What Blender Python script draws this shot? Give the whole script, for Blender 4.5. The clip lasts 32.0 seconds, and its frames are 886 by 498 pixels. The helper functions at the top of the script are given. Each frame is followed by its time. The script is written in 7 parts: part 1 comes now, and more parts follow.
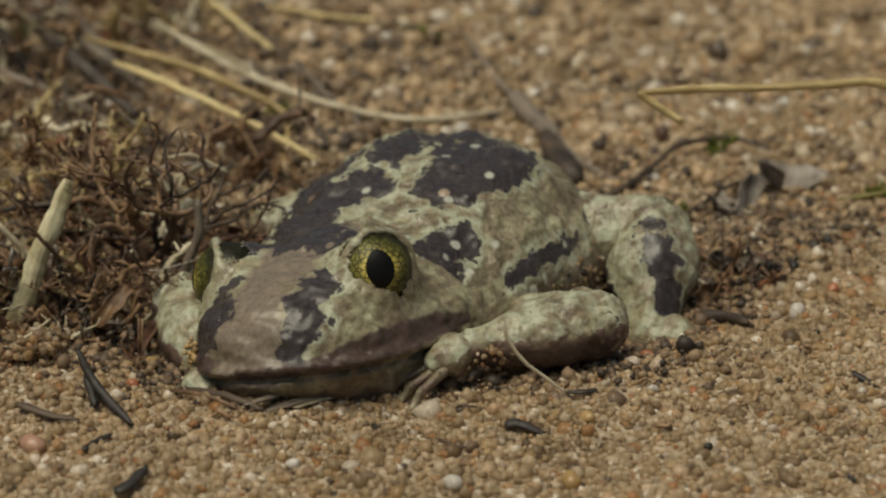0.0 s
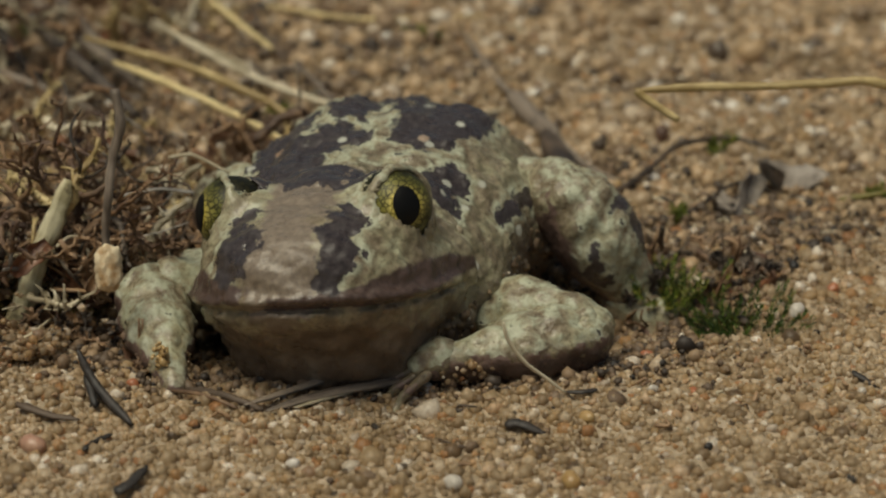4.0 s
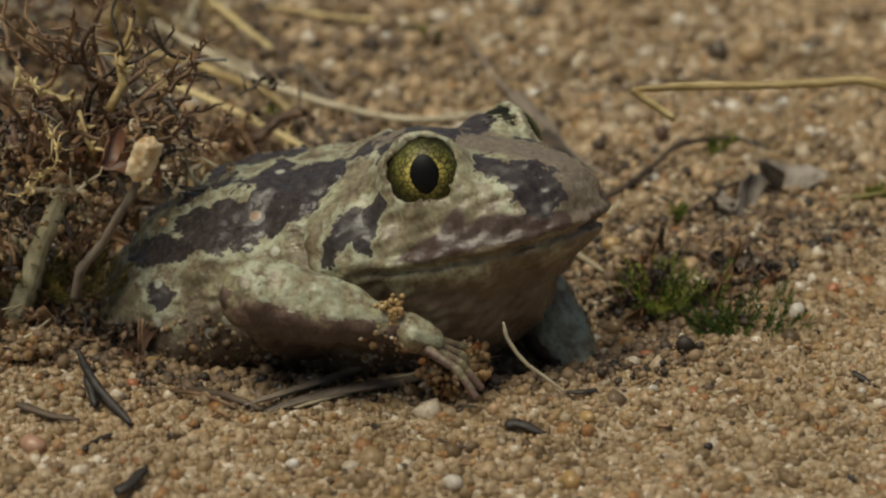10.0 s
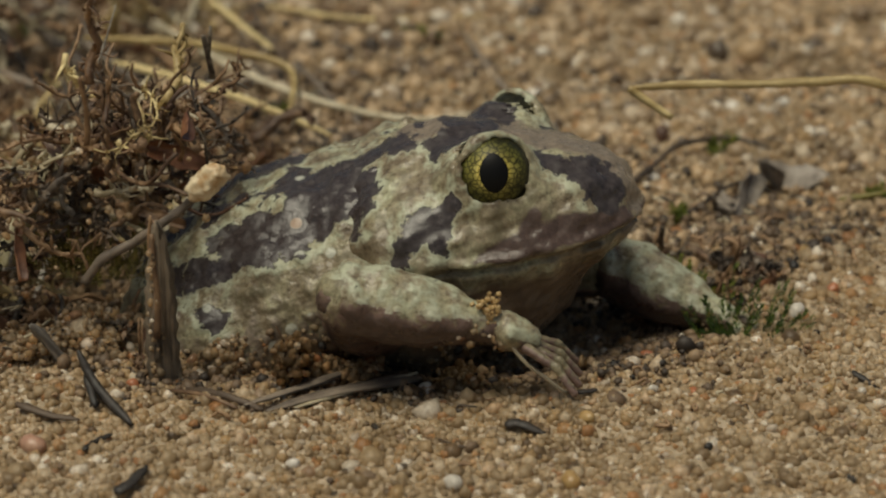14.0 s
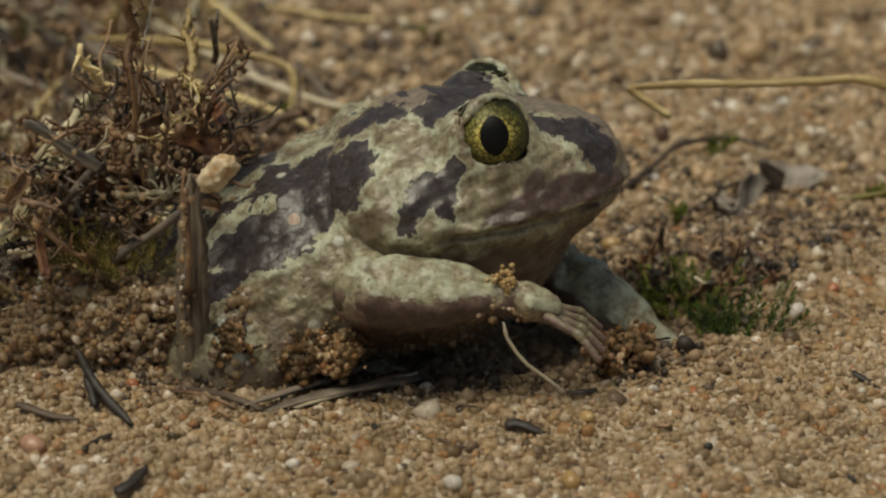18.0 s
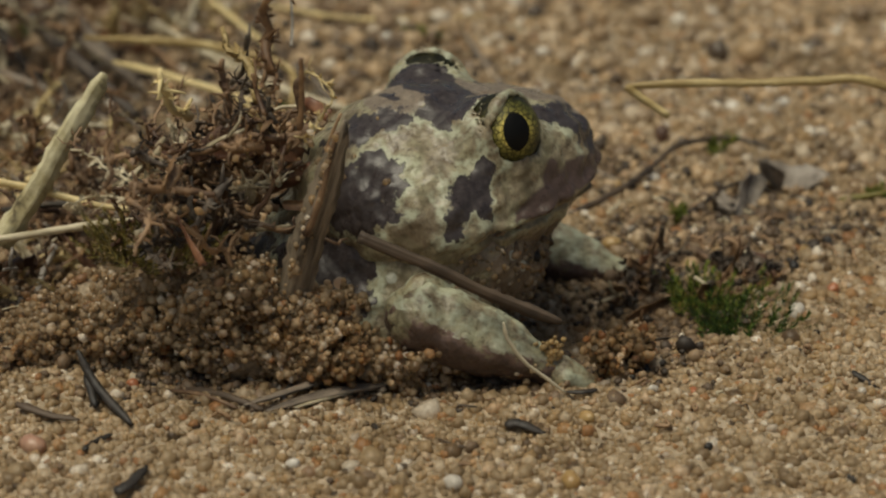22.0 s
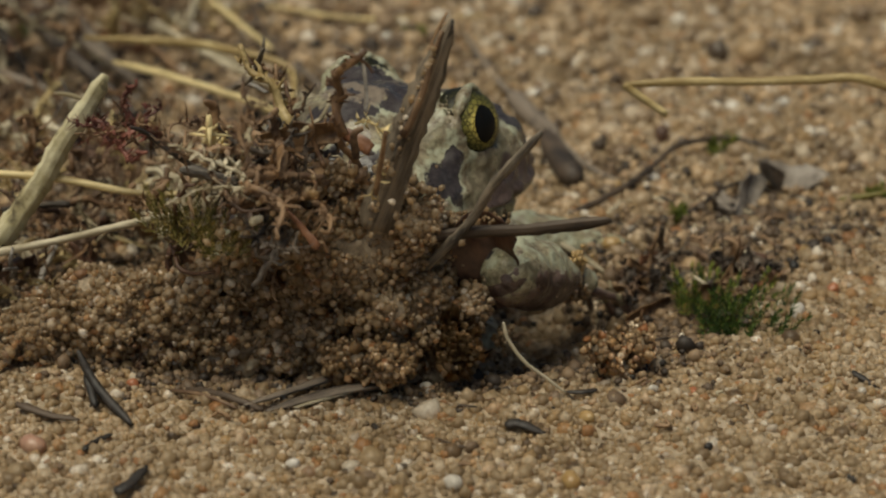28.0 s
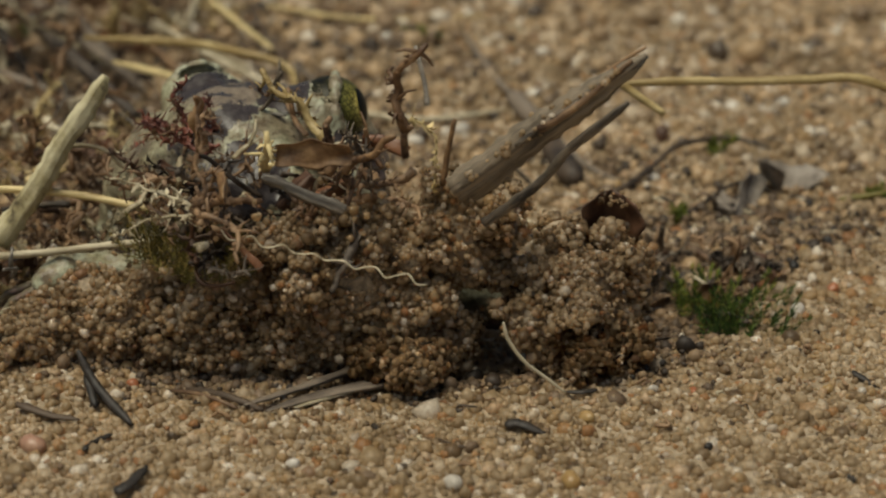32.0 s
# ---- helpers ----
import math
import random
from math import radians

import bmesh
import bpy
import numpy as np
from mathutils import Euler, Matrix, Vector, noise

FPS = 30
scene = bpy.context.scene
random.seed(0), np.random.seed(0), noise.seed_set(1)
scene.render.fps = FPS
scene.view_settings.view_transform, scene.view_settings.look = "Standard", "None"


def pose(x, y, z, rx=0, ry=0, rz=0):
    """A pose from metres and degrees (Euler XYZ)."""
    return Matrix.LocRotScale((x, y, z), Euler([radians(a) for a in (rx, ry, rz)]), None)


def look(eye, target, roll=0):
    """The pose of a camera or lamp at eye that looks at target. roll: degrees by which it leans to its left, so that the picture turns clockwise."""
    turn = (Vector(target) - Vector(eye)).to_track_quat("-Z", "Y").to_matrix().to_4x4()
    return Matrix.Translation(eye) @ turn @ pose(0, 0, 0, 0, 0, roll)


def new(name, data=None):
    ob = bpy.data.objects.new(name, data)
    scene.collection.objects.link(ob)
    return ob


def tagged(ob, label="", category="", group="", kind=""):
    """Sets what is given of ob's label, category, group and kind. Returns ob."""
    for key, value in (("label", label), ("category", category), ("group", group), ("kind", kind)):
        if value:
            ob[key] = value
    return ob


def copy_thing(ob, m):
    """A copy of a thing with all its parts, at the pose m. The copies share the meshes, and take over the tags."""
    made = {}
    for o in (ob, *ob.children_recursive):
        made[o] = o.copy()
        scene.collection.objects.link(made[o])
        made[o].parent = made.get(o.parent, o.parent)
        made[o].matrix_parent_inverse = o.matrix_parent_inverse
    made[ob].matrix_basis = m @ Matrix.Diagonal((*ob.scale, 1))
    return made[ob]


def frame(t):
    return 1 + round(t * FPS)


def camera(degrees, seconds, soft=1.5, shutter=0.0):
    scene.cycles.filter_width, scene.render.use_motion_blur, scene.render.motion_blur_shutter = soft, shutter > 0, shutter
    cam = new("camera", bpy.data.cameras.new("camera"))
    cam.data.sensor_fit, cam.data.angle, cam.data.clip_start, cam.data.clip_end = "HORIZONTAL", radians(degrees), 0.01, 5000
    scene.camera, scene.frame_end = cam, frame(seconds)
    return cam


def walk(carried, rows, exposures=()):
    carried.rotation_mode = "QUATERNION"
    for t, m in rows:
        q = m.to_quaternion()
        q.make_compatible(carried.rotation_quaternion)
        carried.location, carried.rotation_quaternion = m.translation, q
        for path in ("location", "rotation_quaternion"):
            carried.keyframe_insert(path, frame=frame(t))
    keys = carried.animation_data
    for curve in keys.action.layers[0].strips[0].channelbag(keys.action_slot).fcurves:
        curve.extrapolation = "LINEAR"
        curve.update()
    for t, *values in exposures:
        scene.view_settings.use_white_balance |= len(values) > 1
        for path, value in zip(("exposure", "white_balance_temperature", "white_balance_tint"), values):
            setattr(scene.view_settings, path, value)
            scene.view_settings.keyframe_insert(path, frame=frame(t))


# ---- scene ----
cam = camera(20.0, 32.0, soft=2.2)
VIEW = look((0.0, -0.2782, 0.1224), (0.0, 0.0, 0.010))
cam.data.dof.use_dof = True
cam.data.dof.focus_distance = 0.288
cam.data.dof.aperture_fstop = 28.0
walk(cam, [(0.0, VIEW), (32.0, VIEW)], exposures=[(0.0, -0.07, 7050, 1), (32.0, -0.07, 7050, 1)])

# ---- light: a thinly clouded sky with a soft high sun ----
world = bpy.data.worlds.new("sky")
world.use_nodes = True
scene.world = world
SUN_HIGH, SUN_ROUND = radians(73), radians(232)
nt = world.node_tree
sky = nt.nodes.new("ShaderNodeTexSky")
sky.sky_type = "NISHITA"
sky.sun_disc = False
sky.sun_elevation, sky.sun_rotation = SUN_HIGH, SUN_ROUND
sky.dust_density = 4.0
nt.links.new(sky.outputs[0], nt.nodes["Background"].inputs[0])
nt.nodes["Background"].inputs[1].default_value = 0.05
sun = new("sun", bpy.data.lights.new("sun", "SUN"))
sun.data.energy, sun.data.angle, sun.data.color = 2.3, radians(40), (1.0, 0.94, 0.84)
sun.matrix_world = look((math.sin(SUN_ROUND) * math.cos(SUN_HIGH), math.cos(SUN_ROUND) * math.cos(SUN_HIGH), math.sin(SUN_HIGH)), (0, 0, 0))


# ---- materials ----
def material(name, rough=0.6):
    m = bpy.data.materials.new(name)
    m.use_nodes = True
    b = m.node_tree.nodes["Principled BSDF"]
    b.inputs["Roughness"].default_value = rough
    return m, m.node_tree, b


def node(nt, kind, **values):
    n = nt.nodes.new(kind)
    for k, v in values.items():
        n.inputs[k.replace("_", " ")].default_value = v
    return n


def noise_node(nt, scale, detail=4.0, rough=0.6):
    n = node(nt, "ShaderNodeTexNoise", Scale=scale, Detail=detail, Roughness=rough)
    c = nt.nodes.new("ShaderNodeTexCoord")
    nt.links.new(c.outputs["Object"], n.inputs["Vector"])
    return n


def ramp(nt, source, stops):
    r = nt.nodes.new("ShaderNodeValToRGB")
    e = r.color_ramp.elements
    while len(e) < len(stops):
        e.new(0.5)
    for el, (p, c) in zip(e, stops):
        el.position, el.color = p, (*c, 1)
    nt.links.new(source, r.inputs[0])
    return r


def mix(nt, fac, a, b, mode="MIX"):
    m = nt.nodes.new("ShaderNodeMix")
    m.data_type, m.blend_type = "RGBA", mode
    for socket, value in ((m.inputs[0], fac), (m.inputs[6], a), (m.inputs[7], b)):
        if isinstance(value, (int, float)):
            socket.default_value = value
        elif isinstance(value, tuple):
            socket.default_value = (*value, 1)
        else:
            nt.links.new(value, socket)
    return m.outputs[2]


def calc(nt, op, a, b=0.0, c=0.0):
    m = nt.nodes.new("ShaderNodeMath")
    m.operation = op
    for socket, value in zip(m.inputs, (a, b, c)):
        if isinstance(value, (int, float)):
            socket.default_value = value
        else:
            nt.links.new(value, socket)
    return m.outputs[0]


def bump(nt, b, height, strength, distance):
    n = node(nt, "ShaderNodeBump", Strength=strength, Distance=distance)
    nt.links.new(height, n.inputs["Height"])
    nt.links.new(n.outputs[0], b.inputs["Normal"])


def fibre(name, dark, light, rough=0.6, scale=900.0, stretch=0.12, mottle=0.5, strength=0.5):
    """Dry stems, wood and straw: streaked along the local x axis."""
    m, nt, b = material(name, rough)
    c = nt.nodes.new("ShaderNodeTexCoord")
    mp = nt.nodes.new("ShaderNodeMapping")
    mp.inputs["Scale"].default_value = (stretch, 1, 1)
    nt.links.new(c.outputs["Object"], mp.inputs["Vector"])
    n = node(nt, "ShaderNodeTexNoise", Scale=scale, Detail=5.0, Roughness=0.65)
    nt.links.new(mp.outputs[0], n.inputs["Vector"])
    big = noise_node(nt, 160.0, 3.0)
    info = nt.nodes.new("ShaderNodeObjectInfo")
    f = calc(nt, "ADD", calc(nt, "MULTIPLY", n.outputs[0], 1 - mottle), calc(nt, "MULTIPLY", big.outputs[0], mottle))
    f = calc(nt, "ADD", f, calc(nt, "MULTIPLY", calc(nt, "SUBTRACT", info.outputs["Random"], 0.5), 0.18))
    r = ramp(nt, f, [(0.40, dark), (0.50, tuple((p + q) / 2 for p, q in zip(dark, light))), (0.60, light)])
    nt.links.new(r.outputs[0], b.inputs["Base Color"])
    bump(nt, b, n.outputs[0], strength, 0.0003)
    return m


def sand_grains(name, wet=1.0, hue=(1.0, 1.0, 1.0), clear=False):
    """Quartz grains: each its own colour, glassy and see-through to light."""
    m, nt, b = material(name, 0.22 if clear else 0.38)
    geo = nt.nodes.new("ShaderNodeNewGeometry")
    r = ramp(nt, geo.outputs["Random Per Island"], [
        (0.0, (0.05, 0.04, 0.035)), (0.02, (0.17, 0.12, 0.075)), (0.10, (0.29, 0.215, 0.135)), (0.30, (0.42, 0.33, 0.215)),
        (0.52, (0.49, 0.395, 0.27)), (0.66, (0.46, 0.33, 0.18)), (0.76, (0.58, 0.48, 0.345)), (0.86, (0.68, 0.60, 0.48)),
        (0.91, (0.48, 0.30, 0.15)), (0.94, (0.42, 0.21, 0.095)), (0.955, (0.38, 0.32, 0.26)), (0.97, (0.78, 0.73, 0.65)), (1.0, (0.88, 0.85, 0.78))])
    n = noise_node(nt, 2200.0, 3.0)
    patch = noise_node(nt, 55.0, 3.0)
    k = ramp(nt, patch.outputs[0], [(0.3, tuple(wet * h * c for h, c in zip(hue, (0.72, 0.69, 0.64)))), (0.7, tuple(wet * h * 1.08 for h in hue))])
    col = mix(nt, 1.0, r.outputs[0], k.outputs[0], "MULTIPLY")
    s = ramp(nt, n.outputs[0], [(0.3, (0.74, 0.70, 0.64)), (0.65, (1.12, 1.1, 1.08))])
    col = mix(nt, 1.0, col, s.outputs[0], "MULTIPLY")
    nt.links.new(col, b.inputs["Base Color"])
    b.inputs["IOR"].default_value = 1.5
    b.inputs["Coat Weight"].default_value = 0.7 if clear else 0.15
    b.inputs["Coat Roughness"].default_value = 0.06
    thin = nt.nodes.new("ShaderNodeBsdfTranslucent")
    nt.links.new(mix(nt, 0.5, col, (0.90, 0.76, 0.58)), thin.inputs["Color"])
    blend = node(nt, "ShaderNodeMixShader", Fac=0.52 if clear else 0.52)
    nt.links.new(b.outputs[0], blend.inputs[1])
    nt.links.new(thin.outputs[0], blend.inputs[2])
    last = blend
    if clear:
        glass = node(nt, "ShaderNodeBsdfGlass", Roughness=0.10, IOR=1.33)
        nt.links.new(mix(nt, 0.6, col, (0.95, 0.86, 0.74)), glass.inputs["Color"])
        last = node(nt, "ShaderNodeMixShader", Fac=0.34)
        nt.links.new(blend.outputs[0], last.inputs[1])
        nt.links.new(glass.outputs[0], last.inputs[2])
    nt.links.new(last.outputs[0], nt.nodes["Material Output"].inputs[0])
    bump(nt, b, n.outputs[0], 0.3, 0.0002)
    return m


def skin(name, olive, strength=0.35, under=((0.15, 0.115, 0.085), (0.27, 0.215, 0.16)), dots=0.0):
    """Toad skin: tan and pale green ground, dark blotches with pale rims, taupe patches, low warts."""
    m, nt, b = material(name, 0.4)

    def at(name):
        a = nt.nodes.new("ShaderNodeAttribute")
        a.attribute_name = name
        return a.outputs["Fac"]

    def step(value, lo, hi):
        return ramp(nt, value, [(lo, (0, 0, 0)), (hi, (1, 1, 1))]).outputs[0]

    fine, edge, wide = noise_node(nt, 1500.0, 5.0, 0.6), noise_node(nt, 520.0, 4.0, 0.55), noise_node(nt, 230.0, 4.0, 0.6)
    pale = ramp(nt, wide.outputs[0], [(0.34, (0.15, 0.113, 0.073)), (0.48, (0.245, 0.203, 0.135)), (0.58, (0.315, 0.285, 0.185)), (0.72, (0.41, 0.41, 0.28))])
    freckle = ramp(nt, fine.outputs[0], [(0.30, (0.45, 0.41, 0.36)), (0.45, (0.92, 0.90, 0.87)), (0.66, (1.25, 1.26, 1.24))])
    col = mix(nt, 1.0, pale.outputs[0], freckle.outputs[0], "MULTIPLY")
    col = mix(nt, calc(nt, "MULTIPLY", olive, step(edge.outputs[0], 0.48, 0.60)), col, (0.125, 0.105, 0.058))
    wob = calc(nt, "ADD", calc(nt, "MULTIPLY", calc(nt, "SUBTRACT", edge.outputs[0], 0.5), 4.2), calc(nt, "MULTIPLY", calc(nt, "SUBTRACT", fine.outputs[0], 0.5), 1.3))
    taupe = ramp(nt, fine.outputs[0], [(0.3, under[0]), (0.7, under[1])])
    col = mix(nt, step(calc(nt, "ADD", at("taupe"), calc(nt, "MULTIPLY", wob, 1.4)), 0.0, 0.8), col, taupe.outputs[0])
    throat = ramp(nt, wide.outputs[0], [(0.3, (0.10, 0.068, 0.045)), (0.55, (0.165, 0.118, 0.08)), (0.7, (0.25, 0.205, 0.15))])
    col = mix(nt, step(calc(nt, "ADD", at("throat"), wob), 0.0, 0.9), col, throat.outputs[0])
    f = calc(nt, "ADD", calc(nt, "ADD", at("dark"), 0.45), wob)
    rim = ramp(nt, calc(nt, "MULTIPLY_ADD", f, 0.25, 0.5), [(0.22, (0, 0, 0)), (0.42, (0.75, 0.75, 0.75)), (0.5, (0.9, 0.9, 0.9))]).outputs[0]
    rim = calc(nt, "MULTIPLY", rim, step(edge.outputs[0], 0.36, 0.56))
    col = mix(nt, calc(nt, "MULTIPLY", rim, at("rim")), col, (0.50, 0.515, 0.375))
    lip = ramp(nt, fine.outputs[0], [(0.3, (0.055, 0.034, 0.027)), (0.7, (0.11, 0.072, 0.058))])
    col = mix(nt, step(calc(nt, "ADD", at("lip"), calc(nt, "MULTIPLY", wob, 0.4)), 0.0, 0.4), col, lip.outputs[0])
    dark = ramp(nt, fine.outputs[0], [(0.28, (0.026, 0.019, 0.019)), (0.5, (0.046, 0.036, 0.035)), (0.75, (0.082, 0.067, 0.064))])
    inky = step(f, 0.0, 0.25)
    col = mix(nt, inky, col, dark.outputs[0])
    c = nt.nodes.new("ShaderNodeTexCoord")
    if dots:
        spot = node(nt, "ShaderNodeTexVoronoi", Scale=330.0)
        nt.links.new(c.outputs["Object"], spot.inputs["Vector"])
        sep = nt.nodes.new("ShaderNodeSeparateColor")
        nt.links.new(spot.outputs["Color"], sep.inputs[0])
        near = ramp(nt, spot.outputs["Distance"], [(0.20, (1, 1, 1)), (0.27, (0, 0, 0))]).outputs[0]
        col = mix(nt, calc(nt, "MULTIPLY", calc(nt, "MULTIPLY", near, step(sep.outputs[0], 0.62, 0.64)), dots), col, (0.55, 0.55, 0.46))
        col = mix(nt, calc(nt, "MULTIPLY", calc(nt, "MULTIPLY", near, step(sep.outputs[1], 0.95, 0.96)), dots), col, (0.26, 0.13, 0.065))
    nt.links.new(col, b.inputs["Base Color"])
    rr = ramp(nt, edge.outputs[0], [(0.40, (0.26,) * 3), (0.62, (0.50,) * 3)])
    nt.links.new(calc(nt, "ADD", rr.outputs[0], calc(nt, "MULTIPLY", inky, -0.06)), b.inputs["Roughness"])
    vo = node(nt, "ShaderNodeTexVoronoi", Scale=900.0)
    vo.feature = "SMOOTH_F1"
    nt.links.new(c.outputs["Object"], vo.inputs["Vector"])
    h = calc(nt, "ADD", calc(nt, "ADD", calc(nt, "MULTIPLY", vo.outputs["Distance"], -0.5), calc(nt, "MULTIPLY", edge.outputs[0], 1.4)), calc(nt, "MULTIPLY", fine.outputs[0], 0.25))
    h = calc(nt, "MULTIPLY", h, calc(nt, "SUBTRACT", 1.0, calc(nt, "MULTIPLY", inky, 0.55)))
    bump(nt, b, h, strength, 0.0004)
    return m


def plain(name, stops, scale, rough, strength=0.3):
    m, nt, b = material(name, rough)
    n = noise_node(nt, scale)
    info = nt.nodes.new("ShaderNodeObjectInfo")
    f = calc(nt, "ADD", n.outputs[0], calc(nt, "MULTIPLY", calc(nt, "SUBTRACT", info.outputs["Random"], 0.5), 0.15))
    r = ramp(nt, f, stops)
    nt.links.new(r.outputs[0], b.inputs["Base Color"])
    bump(nt, b, n.outputs[0], strength, 0.0004)
    return m


def blades(name, stops, rough=0.5):
    """Moss leaves: the colour varies from leaf to leaf."""
    m, nt, b = material(name, rough)
    geo = nt.nodes.new("ShaderNodeNewGeometry")
    r = ramp(nt, geo.outputs["Random Per Island"], stops)
    nt.links.new(r.outputs[0], b.inputs["Base Color"])
    return m


SAND = sand_grains("sand_grains", 1.36, (1.0, 1.0, 1.0))
GRAVEL = blades("mixed_gravel", [(0.0, (0.07, 0.05, 0.035)), (0.12, (0.22, 0.15, 0.09)), (0.45, (0.38, 0.27, 0.16)), (0.75, (0.46, 0.31, 0.17)), (0.92, (0.52, 0.42, 0.30)), (1.0, (0.75, 0.69, 0.6))], 0.4)
DAMP = sand_grains("damp_sand_grains", 1.62, (0.965, 0.97, 0.99), True)
HUMUS = blades("humus_crumbs", [(0.0, (0.015, 0.011, 0.009)), (0.2, (0.08, 0.055, 0.036)), (0.6, (0.17, 0.11, 0.064)), (1.0, (0.31, 0.21, 0.12))], 0.6)
SOIL = plain("damp_sand", [(0.35, (0.20, 0.15, 0.10)), (0.5, (0.33, 0.255, 0.17)), (0.65, (0.48, 0.38, 0.27))], 900.0, 0.7, 0.9)
STRAW = fibre("dry_straw", (0.33, 0.23, 0.09), (0.74, 0.59, 0.30), 0.45)
PALE = fibre("bleached_stem", (0.32, 0.26, 0.16), (0.66, 0.58, 0.42), 0.55)
GREY = fibre("grey_weathered_stem", (0.06, 0.045, 0.035), (0.24, 0.19, 0.145), 0.6)
SLATE = fibre("grey_split_wood", (0.13, 0.115, 0.10), (0.40, 0.36, 0.31), 0.5, 1500.0, 0.06, 0.3, 1.0)
WOOD = fibre("dark_splintered_wood", (0.035, 0.026, 0.019), (0.27, 0.215, 0.155), 0.6, 1500.0, 0.06, 0.3, 1.0)
TWIG = fibre("dark_twig", (0.022, 0.015, 0.011), (0.10, 0.068, 0.045), 0.6, 700.0)
RUST = fibre("brown_dried_moss", (0.075, 0.04, 0.024), (0.36, 0.225, 0.125), 0.55, 600.0, 0.4)
RED = fibre("red_brown_moss", (0.08, 0.022, 0.016), (0.26, 0.09, 0.06), 0.5, 600.0, 0.4)
LEAF = plain("dead_leaf", [(0.3, (0.055, 0.026, 0.016)), (0.7, (0.16, 0.08, 0.045))], 500.0, 0.5)
ASH = plain("grey_dead_leaf", [(0.32, (0.07, 0.055, 0.045)), (0.5, (0.19, 0.155, 0.125)), (0.68, (0.36, 0.31, 0.26))], 400.0, 0.6, 0.8)
CREAM = plain("mouldy_pale_stem", [(0.38, (0.10, 0.075, 0.04)), (0.48, (0.42, 0.36, 0.20)), (0.65, (0.66, 0.60, 0.40))], 260.0, 0.6)
BUD = plain("pale_seed_bud", [(0.38, (0.44, 0.25, 0.10)), (0.6, (0.74, 0.62, 0.42))], 500.0, 0.45)
MOSS = blades("green_moss", [(0.0, (0.025, 0.045, 0.012)), (0.35, (0.08, 0.13, 0.02)), (0.72, (0.26, 0.31, 0.045)), (0.88, (0.38, 0.37, 0.08)), (1.0, (0.28, 0.15, 0.05))])
MOSS_DEEP = blades("dark_green_moss", [(0.0, (0.015, 0.03, 0.008)), (0.5, (0.05, 0.10, 0.015)), (0.85, (0.13, 0.19, 0.03)), (1.0, (0.2, 0.14, 0.04))])
OLIVE = blades("olive_moss", [(0.0, (0.06, 0.05, 0.012)), (0.5, (0.17, 0.145, 0.03)), (1.0, (0.32, 0.23, 0.07))])
COAL = plain("black_humus", [(0.3, (0.010, 0.009, 0.008)), (0.7, (0.045, 0.036, 0.03))], 800.0, 0.55)
SKIN = skin("toad_skin", 0.6, 0.45)
BACK = skin("toad_back", 0.85, 1.0, dots=0.8)
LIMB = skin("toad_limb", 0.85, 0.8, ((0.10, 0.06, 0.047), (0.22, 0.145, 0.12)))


def iris():
    m, nt, b = material("golden_iris", 0.45)
    n, w = noise_node(nt, 900.0, 5.0, 0.7), noise_node(nt, 300.0, 2.0)
    vo = node(nt, "ShaderNodeTexVoronoi", Scale=1500.0)
    vo.feature = "DISTANCE_TO_EDGE"
    c = nt.nodes.new("ShaderNodeTexCoord")
    warp = mix(nt, 0.0006, c.outputs["Object"], n.outputs["Color"], "ADD")
    nt.links.new(warp, vo.inputs["Vector"])
    veins = ramp(nt, vo.outputs["Distance"], [(0.0, (0.06, 0.05, 0.025)), (0.16, (1, 1, 1))])
    gold = ramp(nt, w.outputs[0], [(0.3, (0.11, 0.10, 0.03)), (0.55, (0.27, 0.24, 0.07)), (0.75, (0.46, 0.41, 0.155))])
    sep = nt.nodes.new("ShaderNodeSeparateXYZ")
    nt.links.new(c.outputs["Object"], sep.inputs[0])
    off = calc(nt, "SQRT", calc(nt, "ADD", calc(nt, "MULTIPLY", sep.outputs[1], sep.outputs[1]), calc(nt, "MULTIPLY", sep.outputs[2], sep.outputs[2])))
    rim = ramp(nt, calc(nt, "MULTIPLY", off, 240.0), [(0.42, (2.3, 2.1, 1.5)), (0.49, (1.2, 1.15, 1.0)), (0.68, (0.70, 0.72, 0.58)), (0.84, (0.42, 0.46, 0.34)), (0.95, (0.12, 0.12, 0.09))])
    col = mix(nt, 1.0, gold.outputs[0], veins.outputs[0], "MULTIPLY")
    nt.links.new(mix(nt, 1.0, col, rim.outputs[0], "MULTIPLY"), b.inputs["Base Color"])
    b.inputs["Specular IOR Level"].default_value = 0.25
    b.inputs["Coat Weight"].default_value = 0.05
    b.inputs["Coat Roughness"].default_value = 0.3
    return m


IRIS = iris()
PUPIL = plain("black_pupil", [(0.3, (0.004, 0.004, 0.004)), (0.7, (0.008, 0.008, 0.008))], 300.0, 0.4, 0.0)
PUPIL.node_tree.nodes["Principled BSDF"].inputs["Specular IOR Level"].default_value = 0.12


# ---- helpers of this scene ----
MM = 0.001
UP = Vector((0, 0, 1))


def link_mesh(name, verts, faces, material, smooth=True):
    me = bpy.data.meshes.new(name)
    me.from_pydata([tuple(v) for v in verts], [], [tuple(f) for f in faces])
    if smooth:
        me.shade_smooth()
    if material:
        me.materials.append(material)
    return me


def part(name, bm, material, parent, label="", smooth=True):
    me = bpy.data.meshes.new(name)
    bm.to_mesh(me)
    bm.free()
    if smooth:
        me.shade_smooth()
    me.materials.append(material)
    ob = new(name, me)
    ob.parent = parent
    return tagged(ob, label)


def hang(name, me, parent, label="", m=None):
    ob = new(name, me)
    ob.parent = parent
    if m is not None:
        ob.matrix_basis = m
    return tagged(ob, label)


